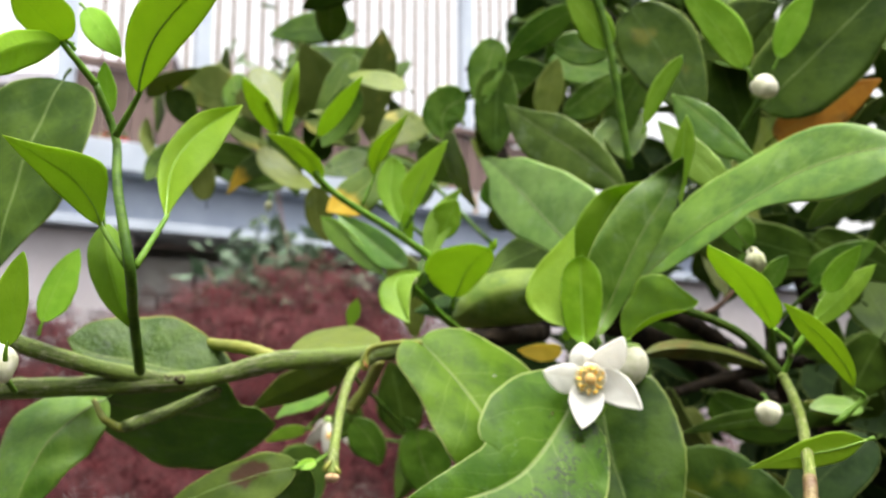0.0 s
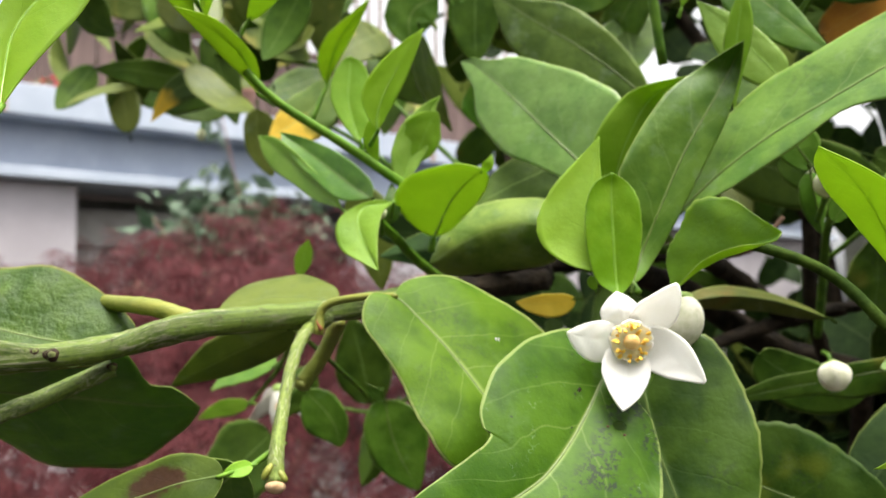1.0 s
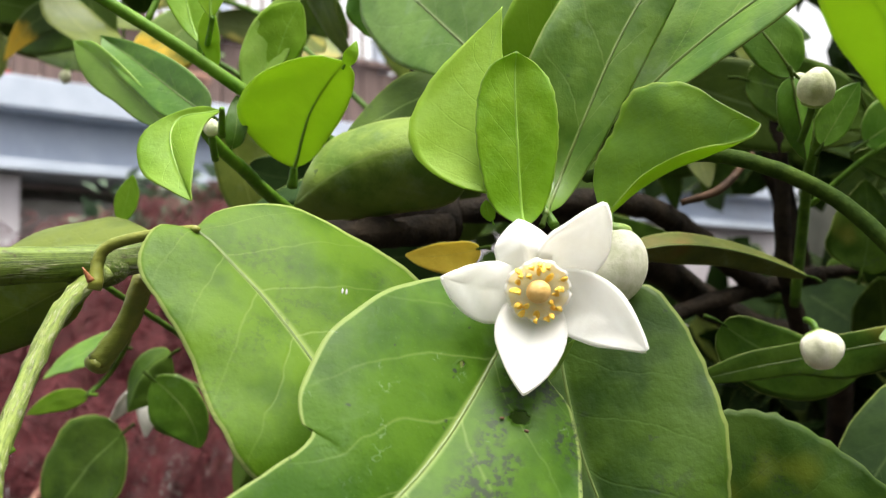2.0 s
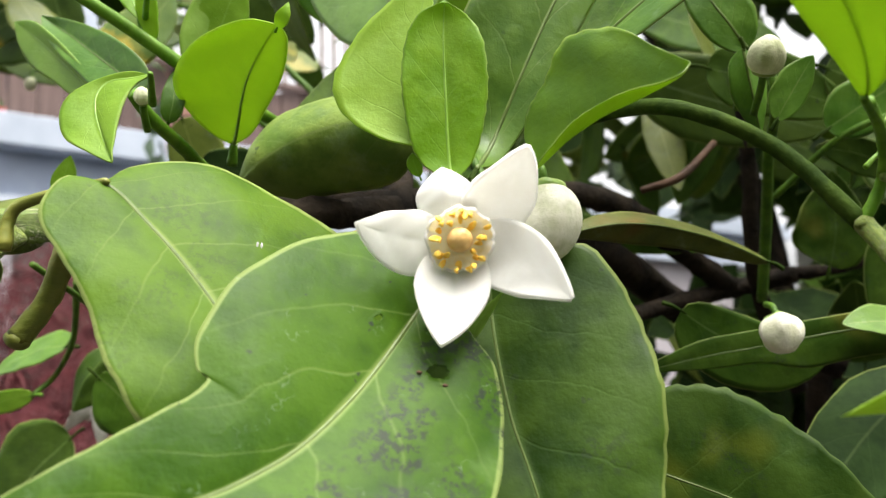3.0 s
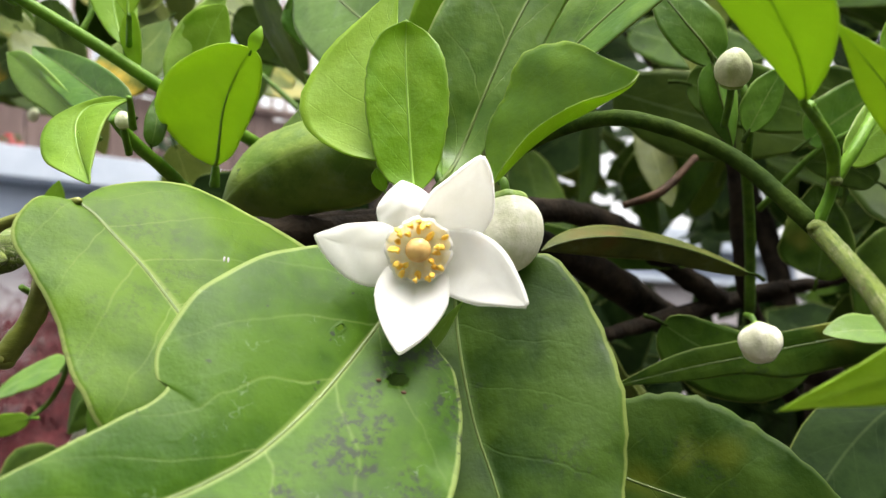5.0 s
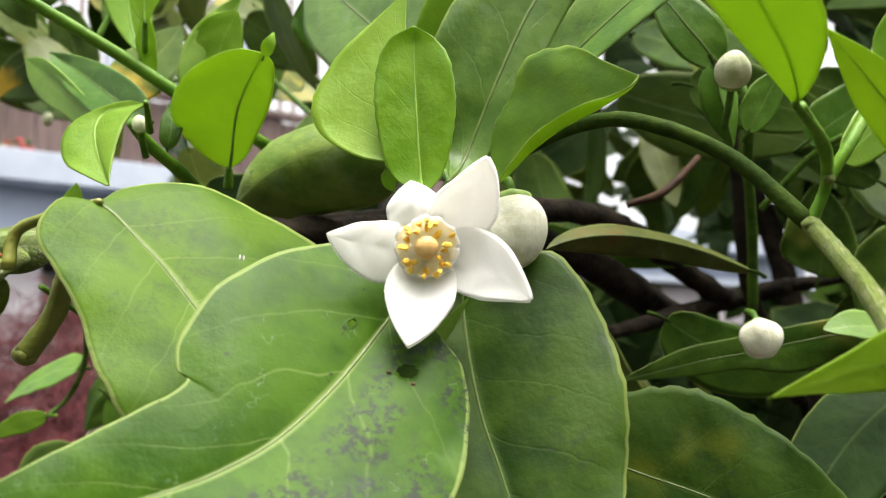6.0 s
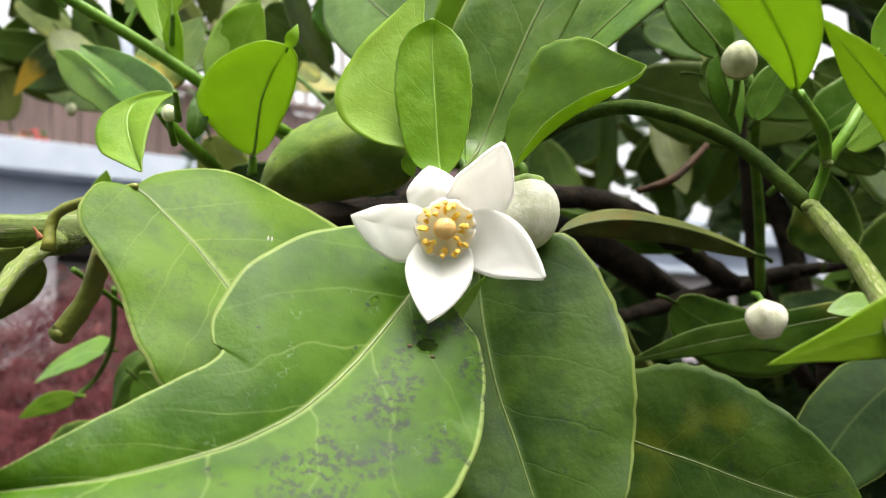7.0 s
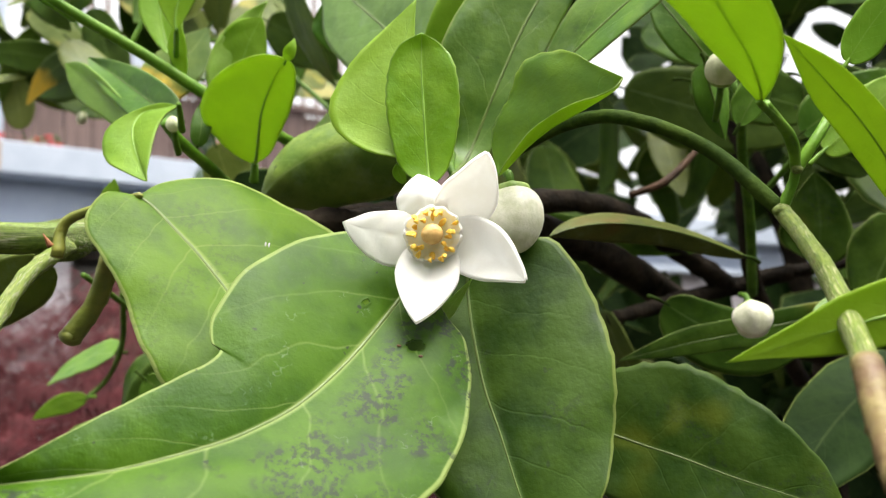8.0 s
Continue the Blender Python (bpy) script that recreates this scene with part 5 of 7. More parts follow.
sheet_leaf(
    [(-0.0604, 0.4406, 1.2931), (-0.0605, 0.4258, 1.2972), (-0.0631, 0.4058, 1.3004), (-0.0689, 0.3838, 1.3014), (-0.0748, 0.3661, 1.3010)],
    [(-0.0604, 0.4406, 1.2931), (-0.0581, 0.4251, 1.2996), (-0.0601, 0.4079, 1.3027), (-0.0661, 0.3847, 1.3038), (-0.0748, 0.3661, 1.3010)],
    [(-0.0604, 0.4406, 1.2931), (-0.0638, 0.4218, 1.2953), (-0.0675, 0.4037, 1.2970), (-0.0717, 0.3808, 1.2997), (-0.0748, 0.3661, 1.3010)],
    "young", rib=0.3, nu=20, nv=7, bulge=0.08, stalk=[(-0.0572, 0.4624, 1.2947)])
leaf((-0.0739, 0.4083, 1.3120), (-0.0686, 0.3867, 1.3224), (-0.0646, 0.3843, 1.3392), (-0.0742, 0.3966, 1.3237), (-0.0643, 0.3864, 1.3242), "young", a=0.9, b=0.7)
leaf((-0.0588, 0.4085, 1.3110), (-0.0481, 0.3969, 1.3211), (-0.0358, 0.3853, 1.3324), (-0.0527, 0.3969, 1.3217), (-0.0429, 0.3971, 1.3204), "young", a=0.8, b=0.7)
leaf((-0.0779, 0.4083, 1.3120), (-0.0843, 0.3968, 1.3222), (-0.0893, 0.3854, 1.3317), (-0.0894, 0.3968, 1.3222), (-0.0791, 0.3966, 1.3237), "young", a=0.9, b=0.7)
leaf((-0.0118, 0.4447, 1.2437), (-0.0101, 0.4435, 1.2505), (-0.0106, 0.4472, 1.2598), (-0.0135, 0.4437, 1.2514), (-0.0070, 0.4434, 1.2496), "mature2", a=0.9, b=0.6)
leaf((-0.0160, 0.4465, 1.2678), (-0.0182, 0.4453, 1.2772), (-0.0173, 0.4441, 1.2850), (-0.0213, 0.4455, 1.2781), (-0.0150, 0.4450, 1.2771), "young", a=0.9, b=0.7)
leaf((-0.0005, 0.4550, 1.2693), (0.0029, 0.4531, 1.2798), (0.0080, 0.4513, 1.2885), (-0.0085, 0.4545, 1.2777), (0.0103, 0.4523, 1.2803), "fresh", a=0.9, b=0.6)
leaf((0.0322, 0.4894, 1.2901), (0.0286, 0.4880, 1.3015), (0.0249, 0.4872, 1.3091), (0.0192, 0.4887, 1.3027), (0.0380, 0.4871, 1.3012), "mature2", a=0.9, b=0.6)
leaf((0.0640, 0.4484, 1.2722), (0.0634, 0.4470, 1.2820), (0.0635, 0.4457, 1.2901), (0.0569, 0.4476, 1.2822), (0.0699, 0.4461, 1.2834), "mature2", a=0.9, b=0.6)
sheet_leaf(
    [(-0.0925, 0.2949, 1.2522), (-0.0942, 0.3007, 1.2612), (-0.0940, 0.3043, 1.2720), (-0.0892, 0.3079, 1.2820), (-0.0807, 0.3112, 1.2908), (-0.0717, 0.3109, 1.2963)],
    [(-0.0925, 0.2949, 1.2522), (-0.0961, 0.2979, 1.2617), (-0.0979, 0.3007, 1.2701), (-0.0955, 0.3046, 1.2811), (-0.0868, 0.3089, 1.2926), (-0.0717, 0.3109, 1.2963)],
    [(-0.0925, 0.2949, 1.2522), (-0.0895, 0.2974, 1.2592), (-0.0841, 0.3007, 1.2682), (-0.0780, 0.3046, 1.2787), (-0.0744, 0.3078, 1.2878), (-0.0717, 0.3109, 1.2963)],
    "young", rib=0.4, nu=22, nv=8, bulge=0.06, stalk=[(-0.0943, 0.2730, 1.2332)], stalk_mm=1.1)
sheet_leaf(
    [(-0.0978, 0.2784, 1.2895), (-0.0955, 0.2731, 1.2939), (-0.0891, 0.2633, 1.3013), (-0.0796, 0.2538, 1.3073), (-0.0692, 0.2458, 1.3116), (-0.0607, 0.2403, 1.3150)],
    [(-0.0978, 0.2784, 1.2895), (-0.0915, 0.2731, 1.2926), (-0.0805, 0.2626, 1.2990), (-0.0707, 0.2534, 1.3047), (-0.0654, 0.2473, 1.3088), (-0.0607, 0.2403, 1.3150)],
    [(-0.0978, 0.2784, 1.2895), (-0.1000, 0.2743, 1.2943), (-0.0980, 0.2649, 1.3028), (-0.0910, 0.2547, 1.3103), (-0.0792, 0.2457, 1.3150), (-0.0607, 0.2403, 1.3150)],
    "young", rib=0.4, nu=22, nv=8, bulge=0.06, stalk=[(-0.1077, 0.2869, 1.2783)], stalk_mm=1.2)
sheet_leaf(
    [(-0.1057, 0.2739, 1.2456), (-0.1070, 0.2700, 1.2515), (-0.1110, 0.2644, 1.2582), (-0.1163, 0.2597, 1.2623), (-0.1220, 0.2551, 1.2659), (-0.1273, 0.2511, 1.2689)],
    [(-0.1057, 0.2739, 1.2456), (-0.1028, 0.2694, 1.2557), (-0.1025, 0.2652, 1.2632), (-0.1100, 0.2601, 1.2663), (-0.1183, 0.2560, 1.2672), (-0.1273, 0.2511, 1.2689)],
    [(-0.1057, 0.2739, 1.2456), (-0.1098, 0.2707, 1.2481), (-0.1155, 0.2649, 1.2539), (-0.1197, 0.2602, 1.2590), (-0.1237, 0.2556, 1.2638), (-0.1273, 0.2511, 1.2689)],
    "young", rib=0.3, nu=22, nv=8, bulge=0.08, stalk=[(-0.0964, 0.2700, 1.2332)])
leaf((-0.1218, 0.2777, 1.3074), (-0.1261, 0.2670, 1.3119), (-0.1301, 0.2562, 1.3163), (-0.1176, 0.2665, 1.3154), (-0.1322, 0.2675, 1.3084), "young", a=0.8, b=0.6)
leaf((-0.1232, 0.2778, 1.3069), (-0.1252, 0.2493, 1.2942), (-0.1292, 0.2315, 1.2772), (-0.1285, 0.2551, 1.2885), (-0.1260, 0.2533, 1.3014), "young", a=0.8, b=0.6)
leaf((-0.1525, 0.3470, 1.3176), (-0.1618, 0.3370, 1.2808), (-0.1652, 0.3279, 1.2382), (-0.1333, 0.3309, 1.2881), (-0.1863, 0.3410, 1.2885), "dark", a=0.8, b=0.5, rib=0.5, nu=20, nv=8)
leaf((-0.1217, 0.2513, 1.2083), (-0.1196, 0.2495, 1.2211), (-0.1170, 0.2476, 1.2344), (-0.1259, 0.2497, 1.2195), (-0.1154, 0.2495, 1.2211), "young", a=0.8, b=0.6)
leaf((-0.1475, 0.3305, 1.2196), (-0.1440, 0.3334, 1.2345), (-0.1380, 0.3366, 1.2478), (-0.1491, 0.3334, 1.2350), (-0.1366, 0.3338, 1.2320), "fresh", a=0.8, b=0.6)
leaf((-0.1133, 0.2958, 1.2506), (-0.1095, 0.2931, 1.2341), (-0.1052, 0.3007, 1.2160), (-0.1044, 0.2975, 1.2384), (-0.1203, 0.2970, 1.2422), "fresh", a=0.8, b=0.6)
leaf((-0.1239, 0.2953, 1.3258), (-0.1143, 0.2868, 1.3143), (-0.1076, 0.2881, 1.3055), (-0.1095, 0.2866, 1.3162), (-0.1195, 0.2871, 1.3124), "fresh", a=0.8, b=0.6)
leaf((-0.1114, 0.2907, 1.2871), (-0.1124, 0.2895, 1.2956), (-0.1133, 0.2883, 1.3040), (-0.1165, 0.2895, 1.2956), (-0.1095, 0.2893, 1.2965), "fresh", a=0.8, b=0.6)
sheet_leaf(
    [(-0.0900, 0.3908, 1.1998), (-0.1002, 0.3879, 1.2001), (-0.1163, 0.3846, 1.2024), (-0.1337, 0.3821, 1.2067), (-0.1471, 0.3795, 1.2090), (-0.1589, 0.3800, 1.2154)],
    [(-0.0900, 0.3908, 1.1998), (-0.0970, 0.3855, 1.1946), (-0.1123, 0.3804, 1.1937), (-0.1295, 0.3753, 1.1938), (-0.1452, 0.3730, 1.1975), (-0.1589, 0.3800, 1.2154)],
    [(-0.0900, 0.3908, 1.1998), (-0.0947, 0.3957, 1.2099), (-0.1138, 0.3984, 1.2234), (-0.1329, 0.3942, 1.2259), (-0.1510, 0.3874, 1.2235), (-0.1589, 0.3800, 1.2154)],
    "rough", rib=0.5, nu=28, nv=11, bulge=0.08, wave=0.05)
sheet_leaf(
    [(-0.1488, 0.3767, 1.1942), (-0.1402, 0.3863, 1.1882), (-0.1252, 0.3922, 1.1856), (-0.1095, 0.3974, 1.1837), (-0.0960, 0.4032, 1.1810), (-0.0867, 0.4067, 1.1796), (-0.0803, 0.4074, 1.1798), (-0.0751, 0.4098, 1.1787)],
    [(-0.1488, 0.3767, 1.1942), (-0.1360, 0.3732, 1.1984), (-0.1205, 0.3758, 1.1984), (-0.1048, 0.3785, 1.1984), (-0.0917, 0.3807, 1.1984), (-0.0885, 0.3956, 1.1876), (-0.0812, 0.3986, 1.1863), (-0.0751, 0.4098, 1.1787)],
    [(-0.1488, 0.3767, 1.1942), (-0.1478, 0.4020, 1.1754), (-0.1382, 0.4197, 1.1634), (-0.1205, 0.4312, 1.1570), (-0.1006, 0.4311, 1.1596), (-0.0846, 0.4228, 1.1677), (-0.0778, 0.4151, 1.1744), (-0.0751, 0.4098, 1.1787)],
    "mature2", rib=0.4, nu=28, nv=11, bulge=0.08, wave=0.05)
leaf((-0.0569, 0.3554, 1.1647), (-0.0792, 0.3541, 1.1598), (-0.1069, 0.3506, 1.1491), (-0.0750, 0.3464, 1.1503), (-0.0808, 0.3601, 1.1673), "scabbed", stalk=[(-0.0501, 0.3633, 1.1662), (-0.0417, 0.3675, 1.1720)], label="olive leaf with a dark brown dead blotch", a=0.8, b=0.55, nu=24, nv=9, rib=0.4)
leaf((-0.0557, 0.3790, 1.1624), (-0.0728, 0.3910, 1.1491), (-0.0895, 0.4040, 1.1282), (-0.0584, 0.3917, 1.1443), (-0.0824, 0.3900, 1.1562), "mature2", a=0.8, b=0.6)
leaf((-0.1348, 0.3648, 1.1911), (-0.1509, 0.3471, 1.1735), (-0.1589, 0.3410, 1.1454), (-0.1396, 0.3532, 1.1662), (-0.1712, 0.3565, 1.1788), "mature", a=0.8, b=0.55, rib=0.4, nu=22, nv=8)
leaf((-0.0450, 0.4135, 1.2044), (-0.0686, 0.4249, 1.1948), (-0.0913, 0.4365, 1.1842), (-0.0648, 0.4358, 1.1891), (-0.0752, 0.4241, 1.2009), "olive", a=0.8, b=0.55)
sheet_leaf(
    [(-0.0290, 0.4219, 1.2131), (-0.0358, 0.4270, 1.2146), (-0.0489, 0.4347, 1.2160), (-0.0619, 0.4388, 1.2152), (-0.0711, 0.4381, 1.2122), (-0.0769, 0.4352, 1.2087)],
    [(-0.0290, 0.4219, 1.2131), (-0.0344, 0.4212, 1.2112), (-0.0478, 0.4254, 1.2103), (-0.0603, 0.4286, 1.2090), (-0.0688, 0.4316, 1.2085), (-0.0769, 0.4352, 1.2087)],
    [(-0.0290, 0.4219, 1.2131), (-0.0317, 0.4323, 1.2192), (-0.0461, 0.4469, 1.2248), (-0.0624, 0.4501, 1.2224), (-0.0719, 0.4458, 1.2170), (-0.0769, 0.4352, 1.2087)],
    "olive", rib=0.3, nu=22, nv=8, bulge=0.10, wave=0.02)
leaf((-0.0258, 0.6319, 1.1595), (-0.0309, 0.6283, 1.1846), (-0.0367, 0.6248, 1.2098), (-0.0477, 0.6278, 1.1885), (-0.0144, 0.6281, 1.1866), "dark", a=0.8, b=0.55)
leaf((-0.0159, 0.5485, 1.1684), (-0.0112, 0.5502, 1.1456), (0.0001, 0.5515, 1.1239), (0.0068, 0.5493, 1.1467), (-0.0256, 0.5509, 1.1459), "mature2", a=0.75, b=0.5, rib=0.4)
leaf((-0.0159, 0.5485, 1.1684), (-0.0206, 0.5485, 1.1707), (-0.0246, 0.5483, 1.1763), (-0.0247, 0.5487, 1.1708), (-0.0175, 0.5482, 1.1734), "dark", a=1, b=0.6)
leaf((-0.0702, 0.5497, 1.1855), (-0.0872, 0.5607, 1.1839), (-0.1038, 0.5624, 1.1738), (-0.0828, 0.5509, 1.1788), (-0.0904, 0.5704, 1.1893), "mature2", a=0.8, b=0.6)
leaf((-0.0530, 0.5297, 1.1742), (-0.0413, 0.5302, 1.1621), (-0.0371, 0.5332, 1.1480), (-0.0315, 0.5297, 1.1624), (-0.0527, 0.5312, 1.1565), "mature2", a=0.8, b=0.55)
leaf((-0.0830, 0.5518, 1.1677), (-0.0965, 0.5577, 1.1656), (-0.1103, 0.5639, 1.1598), (-0.0951, 0.5580, 1.1611), (-0.0964, 0.5573, 1.1695), "fresh", a=0.8, b=0.6)
leaf((-0.0750, 0.5730, 1.1500), (-0.0927, 0.5753, 1.1330), (-0.1046, 0.5776, 1.1129), (-0.0740, 0.5650, 1.1257), (-0.1152, 0.5860, 1.1377), "dark", a=0.8, b=0.6)
leaf((-0.0110, 0.5587, 1.1641), (-0.0199, 0.5610, 1.1416), (-0.0286, 0.5629, 1.1248), (-0.0114, 0.5606, 1.1415), (-0.0287, 0.5711, 1.1462), "dark", a=0.8, b=0.6)
leaf((-0.0488, 0.4688, 1.2259), (-0.0468, 0.4681, 1.2326), (-0.0447, 0.4673, 1.2401), (-0.0508, 0.4683, 1.2314), (-0.0433, 0.4681, 1.2313), "fresh", a=0.9, b=0.7)
leaf((-0.0485, 0.5388, 1.1828), (-0.0595, 0.5400, 1.1749), (-0.0651, 0.5414, 1.1615), (-0.0488, 0.5402, 1.1666), (-0.0690, 0.5506, 1.1744), "dark", a=0.9, b=0.6)
sheet_leaf(
    [(0.1213, 0.3315, 1.2168), (0.1203, 0.3284, 1.2185), (0.1171, 0.3236, 1.2225), (0.1128, 0.3195, 1.2270), (0.1059, 0.3138, 1.2339), (0.0988, 0.3106, 1.2402), (0.0923, 0.3091, 1.2454)],
    [(0.1213, 0.3315, 1.2168), (0.1216, 0.3249, 1.2188), (0.1204, 0.3178, 1.2221), (0.1177, 0.3120, 1.2261), (0.1119, 0.3065, 1.2321), (0.1032, 0.3055, 1.2387), (0.0923, 0.3091, 1.2454)],
    [(0.1213, 0.3315, 1.2168), (0.1186, 0.3302, 1.2192), (0.1127, 0.3271, 1.2245), (0.1066, 0.3243, 1.2299), (0.0994, 0.3206, 1.2364), (0.0940, 0.3156, 1.2420), (0.0923, 0.3091, 1.2454)],
    "young", rib=0.2, nu=26, nv=9, bulge=0.06, stalk=[(0.1316, 0.3431, 1.2135), (0.1353, 0.3507, 1.2088)], stalk_mm=1.2)
sheet_leaf(
    [(0.1607, 0.3538, 1.1946), (0.1543, 0.3449, 1.2022), (0.1437, 0.3350, 1.2111), (0.1326, 0.3270, 1.2186), (0.1212, 0.3193, 1.2260)],
    [(0.1607, 0.3538, 1.1946), (0.1512, 0.3468, 1.2012), (0.1383, 0.3362, 1.2110), (0.1300, 0.3295, 1.2171), (0.1212, 0.3193, 1.2260)],
    [(0.1607, 0.3538, 1.1946), (0.1564, 0.3431, 1.2033), (0.1468, 0.3321, 1.2129), (0.1340, 0.3238, 1.2209), (0.1212, 0.3193, 1.2260)],
    "young", rib=0.2, nu=24, nv=9, bulge=0.06, stalk=[(0.1657, 0.3582, 1.1912), (0.1528, 0.3551, 1.1815)], stalk_mm=1.2)
leaf((0.1660, 0.4005, 1.2243), (0.1838, 0.4088, 1.2372), (0.2029, 0.4169, 1.2518), (0.1794, 0.4081, 1.2423), (0.1856, 0.4098, 1.2301), "fresh", a=0.8, b=0.6)
sheet_leaf(
    [(0.1438, 0.3100, 1.1785), (0.1356, 0.3112, 1.1758), (0.1259, 0.3125, 1.1737), (0.1169, 0.3136, 1.1715), (0.1102, 0.3146, 1.1697), (0.1043, 0.3153, 1.1683)],
    [(0.1438, 0.3100, 1.1785), (0.1349, 0.3104, 1.1814), (0.1245, 0.3118, 1.1788), (0.1163, 0.3132, 1.1746), (0.1101, 0.3143, 1.1714), (0.1043, 0.3153, 1.1683)],
    [(0.1438, 0.3100, 1.1785), (0.1370, 0.3117, 1.1721), (0.1273, 0.3131, 1.1691), (0.1176, 0.3141, 1.1685), (0.1108, 0.3147, 1.1686), (0.1043, 0.3153, 1.1683)],
    "young", rib=0.4, nu=24, nv=9, bulge=0.06)
leaf((0.1526, 0.3575, 1.2337), (0.1587, 0.3560, 1.2422), (0.1673, 0.3542, 1.2518), (0.1550, 0.3557, 1.2448), (0.1619, 0.3565, 1.2376), "fresh", a=0.8, b=0.6)
leaf((0.1438, 0.4226, 1.2580), (0.1459, 0.4240, 1.2472), (0.1502, 0.4295, 1.2356), (0.1534, 0.4295, 1.2470), (0.1385, 0.4238, 1.2534), "mature2", a=0.75, b=0.6, rib=0.5)
leaf((0.1491, 0.4317, 1.2615), (0.1403, 0.4308, 1.2731), (0.1320, 0.4344, 1.2881), (0.1332, 0.4319, 1.2702), (0.1490, 0.4296, 1.2760), "mature2", a=0.8, b=0.55, rib=0.5)
leaf((0.1548, 0.4293, 1.2401), (0.1596, 0.4276, 1.2484), (0.1651, 0.4258, 1.2574), (0.1542, 0.4278, 1.2508), (0.1642, 0.4273, 1.2475), "mature2", a=1, b=0.6)
leaf((0.1973, 0.4796, 1.2505), (0.2125, 0.4767, 1.2603), (0.2315, 0.4732, 1.2709), (0.2089, 0.4756, 1.2698), (0.2171, 0.4775, 1.2517), "mature2", a=0.8, b=0.55)
leaf((0.2116, 0.4578, 1.1839), (0.1952, 0.4541, 1.1850), (0.1820, 0.4524, 1.1844), (0.1956, 0.4497, 1.1807), (0.1981, 0.4582, 1.1902), "mature2", a=0.8, b=0.6)
leaf((0.2137, 0.5150, 1.2076), (0.2161, 0.5126, 1.2219), (0.2143, 0.5096, 1.2426), (0.1995, 0.5141, 1.2224), (0.2285, 0.5112, 1.2236), "dark2", a=0.8, b=0.5)
leaf((0.1667, 0.4641, 1.2044), (0.1250, 0.4434, 1.2133), (0.0956, 0.4346, 1.2091), (0.1192, 0.4467, 1.2084), (0.1238, 0.4489, 1.2177), "olive3", a=1.2, b=0.55, nu=22, rib=0.3)
leaf((0.0575, 0.4363, 1.2132), (0.0475, 0.4424, 1.2118), (0.0370, 0.4495, 1.2128), (0.0481, 0.4428, 1.2066), (0.0462, 0.4422, 1.2154), "yellow", a=0.8, b=0.55)
sheet_leaf(
    [(0.0577, 0.4416, 1.2371), (0.0461, 0.4365, 1.2414), (0.0339, 0.4412, 1.2421), (0.0213, 0.4463, 1.2385), (0.0115, 0.4502, 1.2331), (0.0041, 0.4623, 1.2294)],
    [(0.0577, 0.4416, 1.2371), (0.0510, 0.4487, 1.2277), (0.0362, 0.4543, 1.2256), (0.0216, 0.4599, 1.2244), (0.0110, 0.4639, 1.2244), (0.0041, 0.4623, 1.2294)],
    [(0.0577, 0.4416, 1.2371), (0.0533, 0.4451, 1.2511), (0.0382, 0.4507, 1.2537), (0.0246, 0.4559, 1.2521), (0.0130, 0.4605, 1.2469), (0.0041, 0.4623, 1.2294)],
    "curled", nu=26, nv=14, bulge=0.30, wave=0.02, uneven=0.0)
sheet_leaf(
    [(-0.0827, 0.7019, 1.3837), (-0.0854, 0.6960, 1.3970), (-0.0915, 0.6872, 1.4176), (-0.0987, 0.6785, 1.4378), (-0.1058, 0.6731, 1.4511), (-0.1108, 0.6703, 1.4583)],
    [(-0.0827, 0.7019, 1.3837), (-0.1015, 0.6979, 1.3961), (-0.1156, 0.6900, 1.4161), (-0.1163, 0.6799, 1.4383), (-0.1128, 0.6729, 1.4529), (-0.1108, 0.6703, 1.4583)],
    [(-0.0827, 0.7019, 1.3837), (-0.0734, 0.6932, 1.4008), (-0.0698, 0.6854, 1.4170), (-0.0795, 0.6779, 1.4353), (-0.0942, 0.6733, 1.4484), (-0.1108, 0.6703, 1.4583)],
    "blotched", rib=0.4, nu=20, nv=8, bulge=0.06, wave=0.04)
sheet_leaf(
    [(-0.0564, 0.7023, 1.3824), (-0.0561, 0.6964, 1.3971), (-0.0548, 0.6882, 1.4179), (-0.0499, 0.6787, 1.4425), (-0.0474, 0.6724, 1.4587), (-0.0468, 0.6684, 1.4687)],
    [(-0.0564, 0.7023, 1.3824), (-0.0651, 0.6962, 1.3957), (-0.0713, 0.6869, 1.4175), (-0.0662, 0.6775, 1.4421), (-0.0553, 0.6718, 1.4585), (-0.0468, 0.6684, 1.4687)],
    [(-0.0564, 0.7023, 1.3824), (-0.0483, 0.6948, 1.4027), (-0.0408, 0.6867, 1.4244), (-0.0361, 0.6781, 1.4469), (-0.0404, 0.6737, 1.4569), (-0.0468, 0.6684, 1.4687)],
    "blotched", rib=0.4, nu=20, nv=8, bulge=0.06, wave=0.04)
leaf((0.0155, 0.5802, 1.3825), (0.0004, 0.5813, 1.3743), (0.0023, 0.5840, 1.3556), (0.0144, 0.5825, 1.3660), (-0.0167, 0.5808, 1.3780), "mature2", a=0.8, b=0.5)
leaf((0.0363, 0.5744, 1.4230), (0.0287, 0.5776, 1.4005), (0.0250, 0.5808, 1.3780), (0.0408, 0.5776, 1.4005), (0.0155, 0.5774, 1.4024), "mature", a=0.8, b=0.5)
leaf((0.0382, 0.5772, 1.4035), (0.0356, 0.5813, 1.3743), (0.0363, 0.5851, 1.3473), (0.0499, 0.5812, 1.3750), (0.0197, 0.5813, 1.3743), "dark", a=0.8, b=0.5)
leaf((0.0685, 0.5816, 1.3724), (0.0722, 0.5789, 1.3912), (0.0772, 0.5761, 1.4110), (0.0609, 0.5792, 1.3893), (0.0825, 0.5787, 1.3930), "olive", a=0.8, b=0.5)
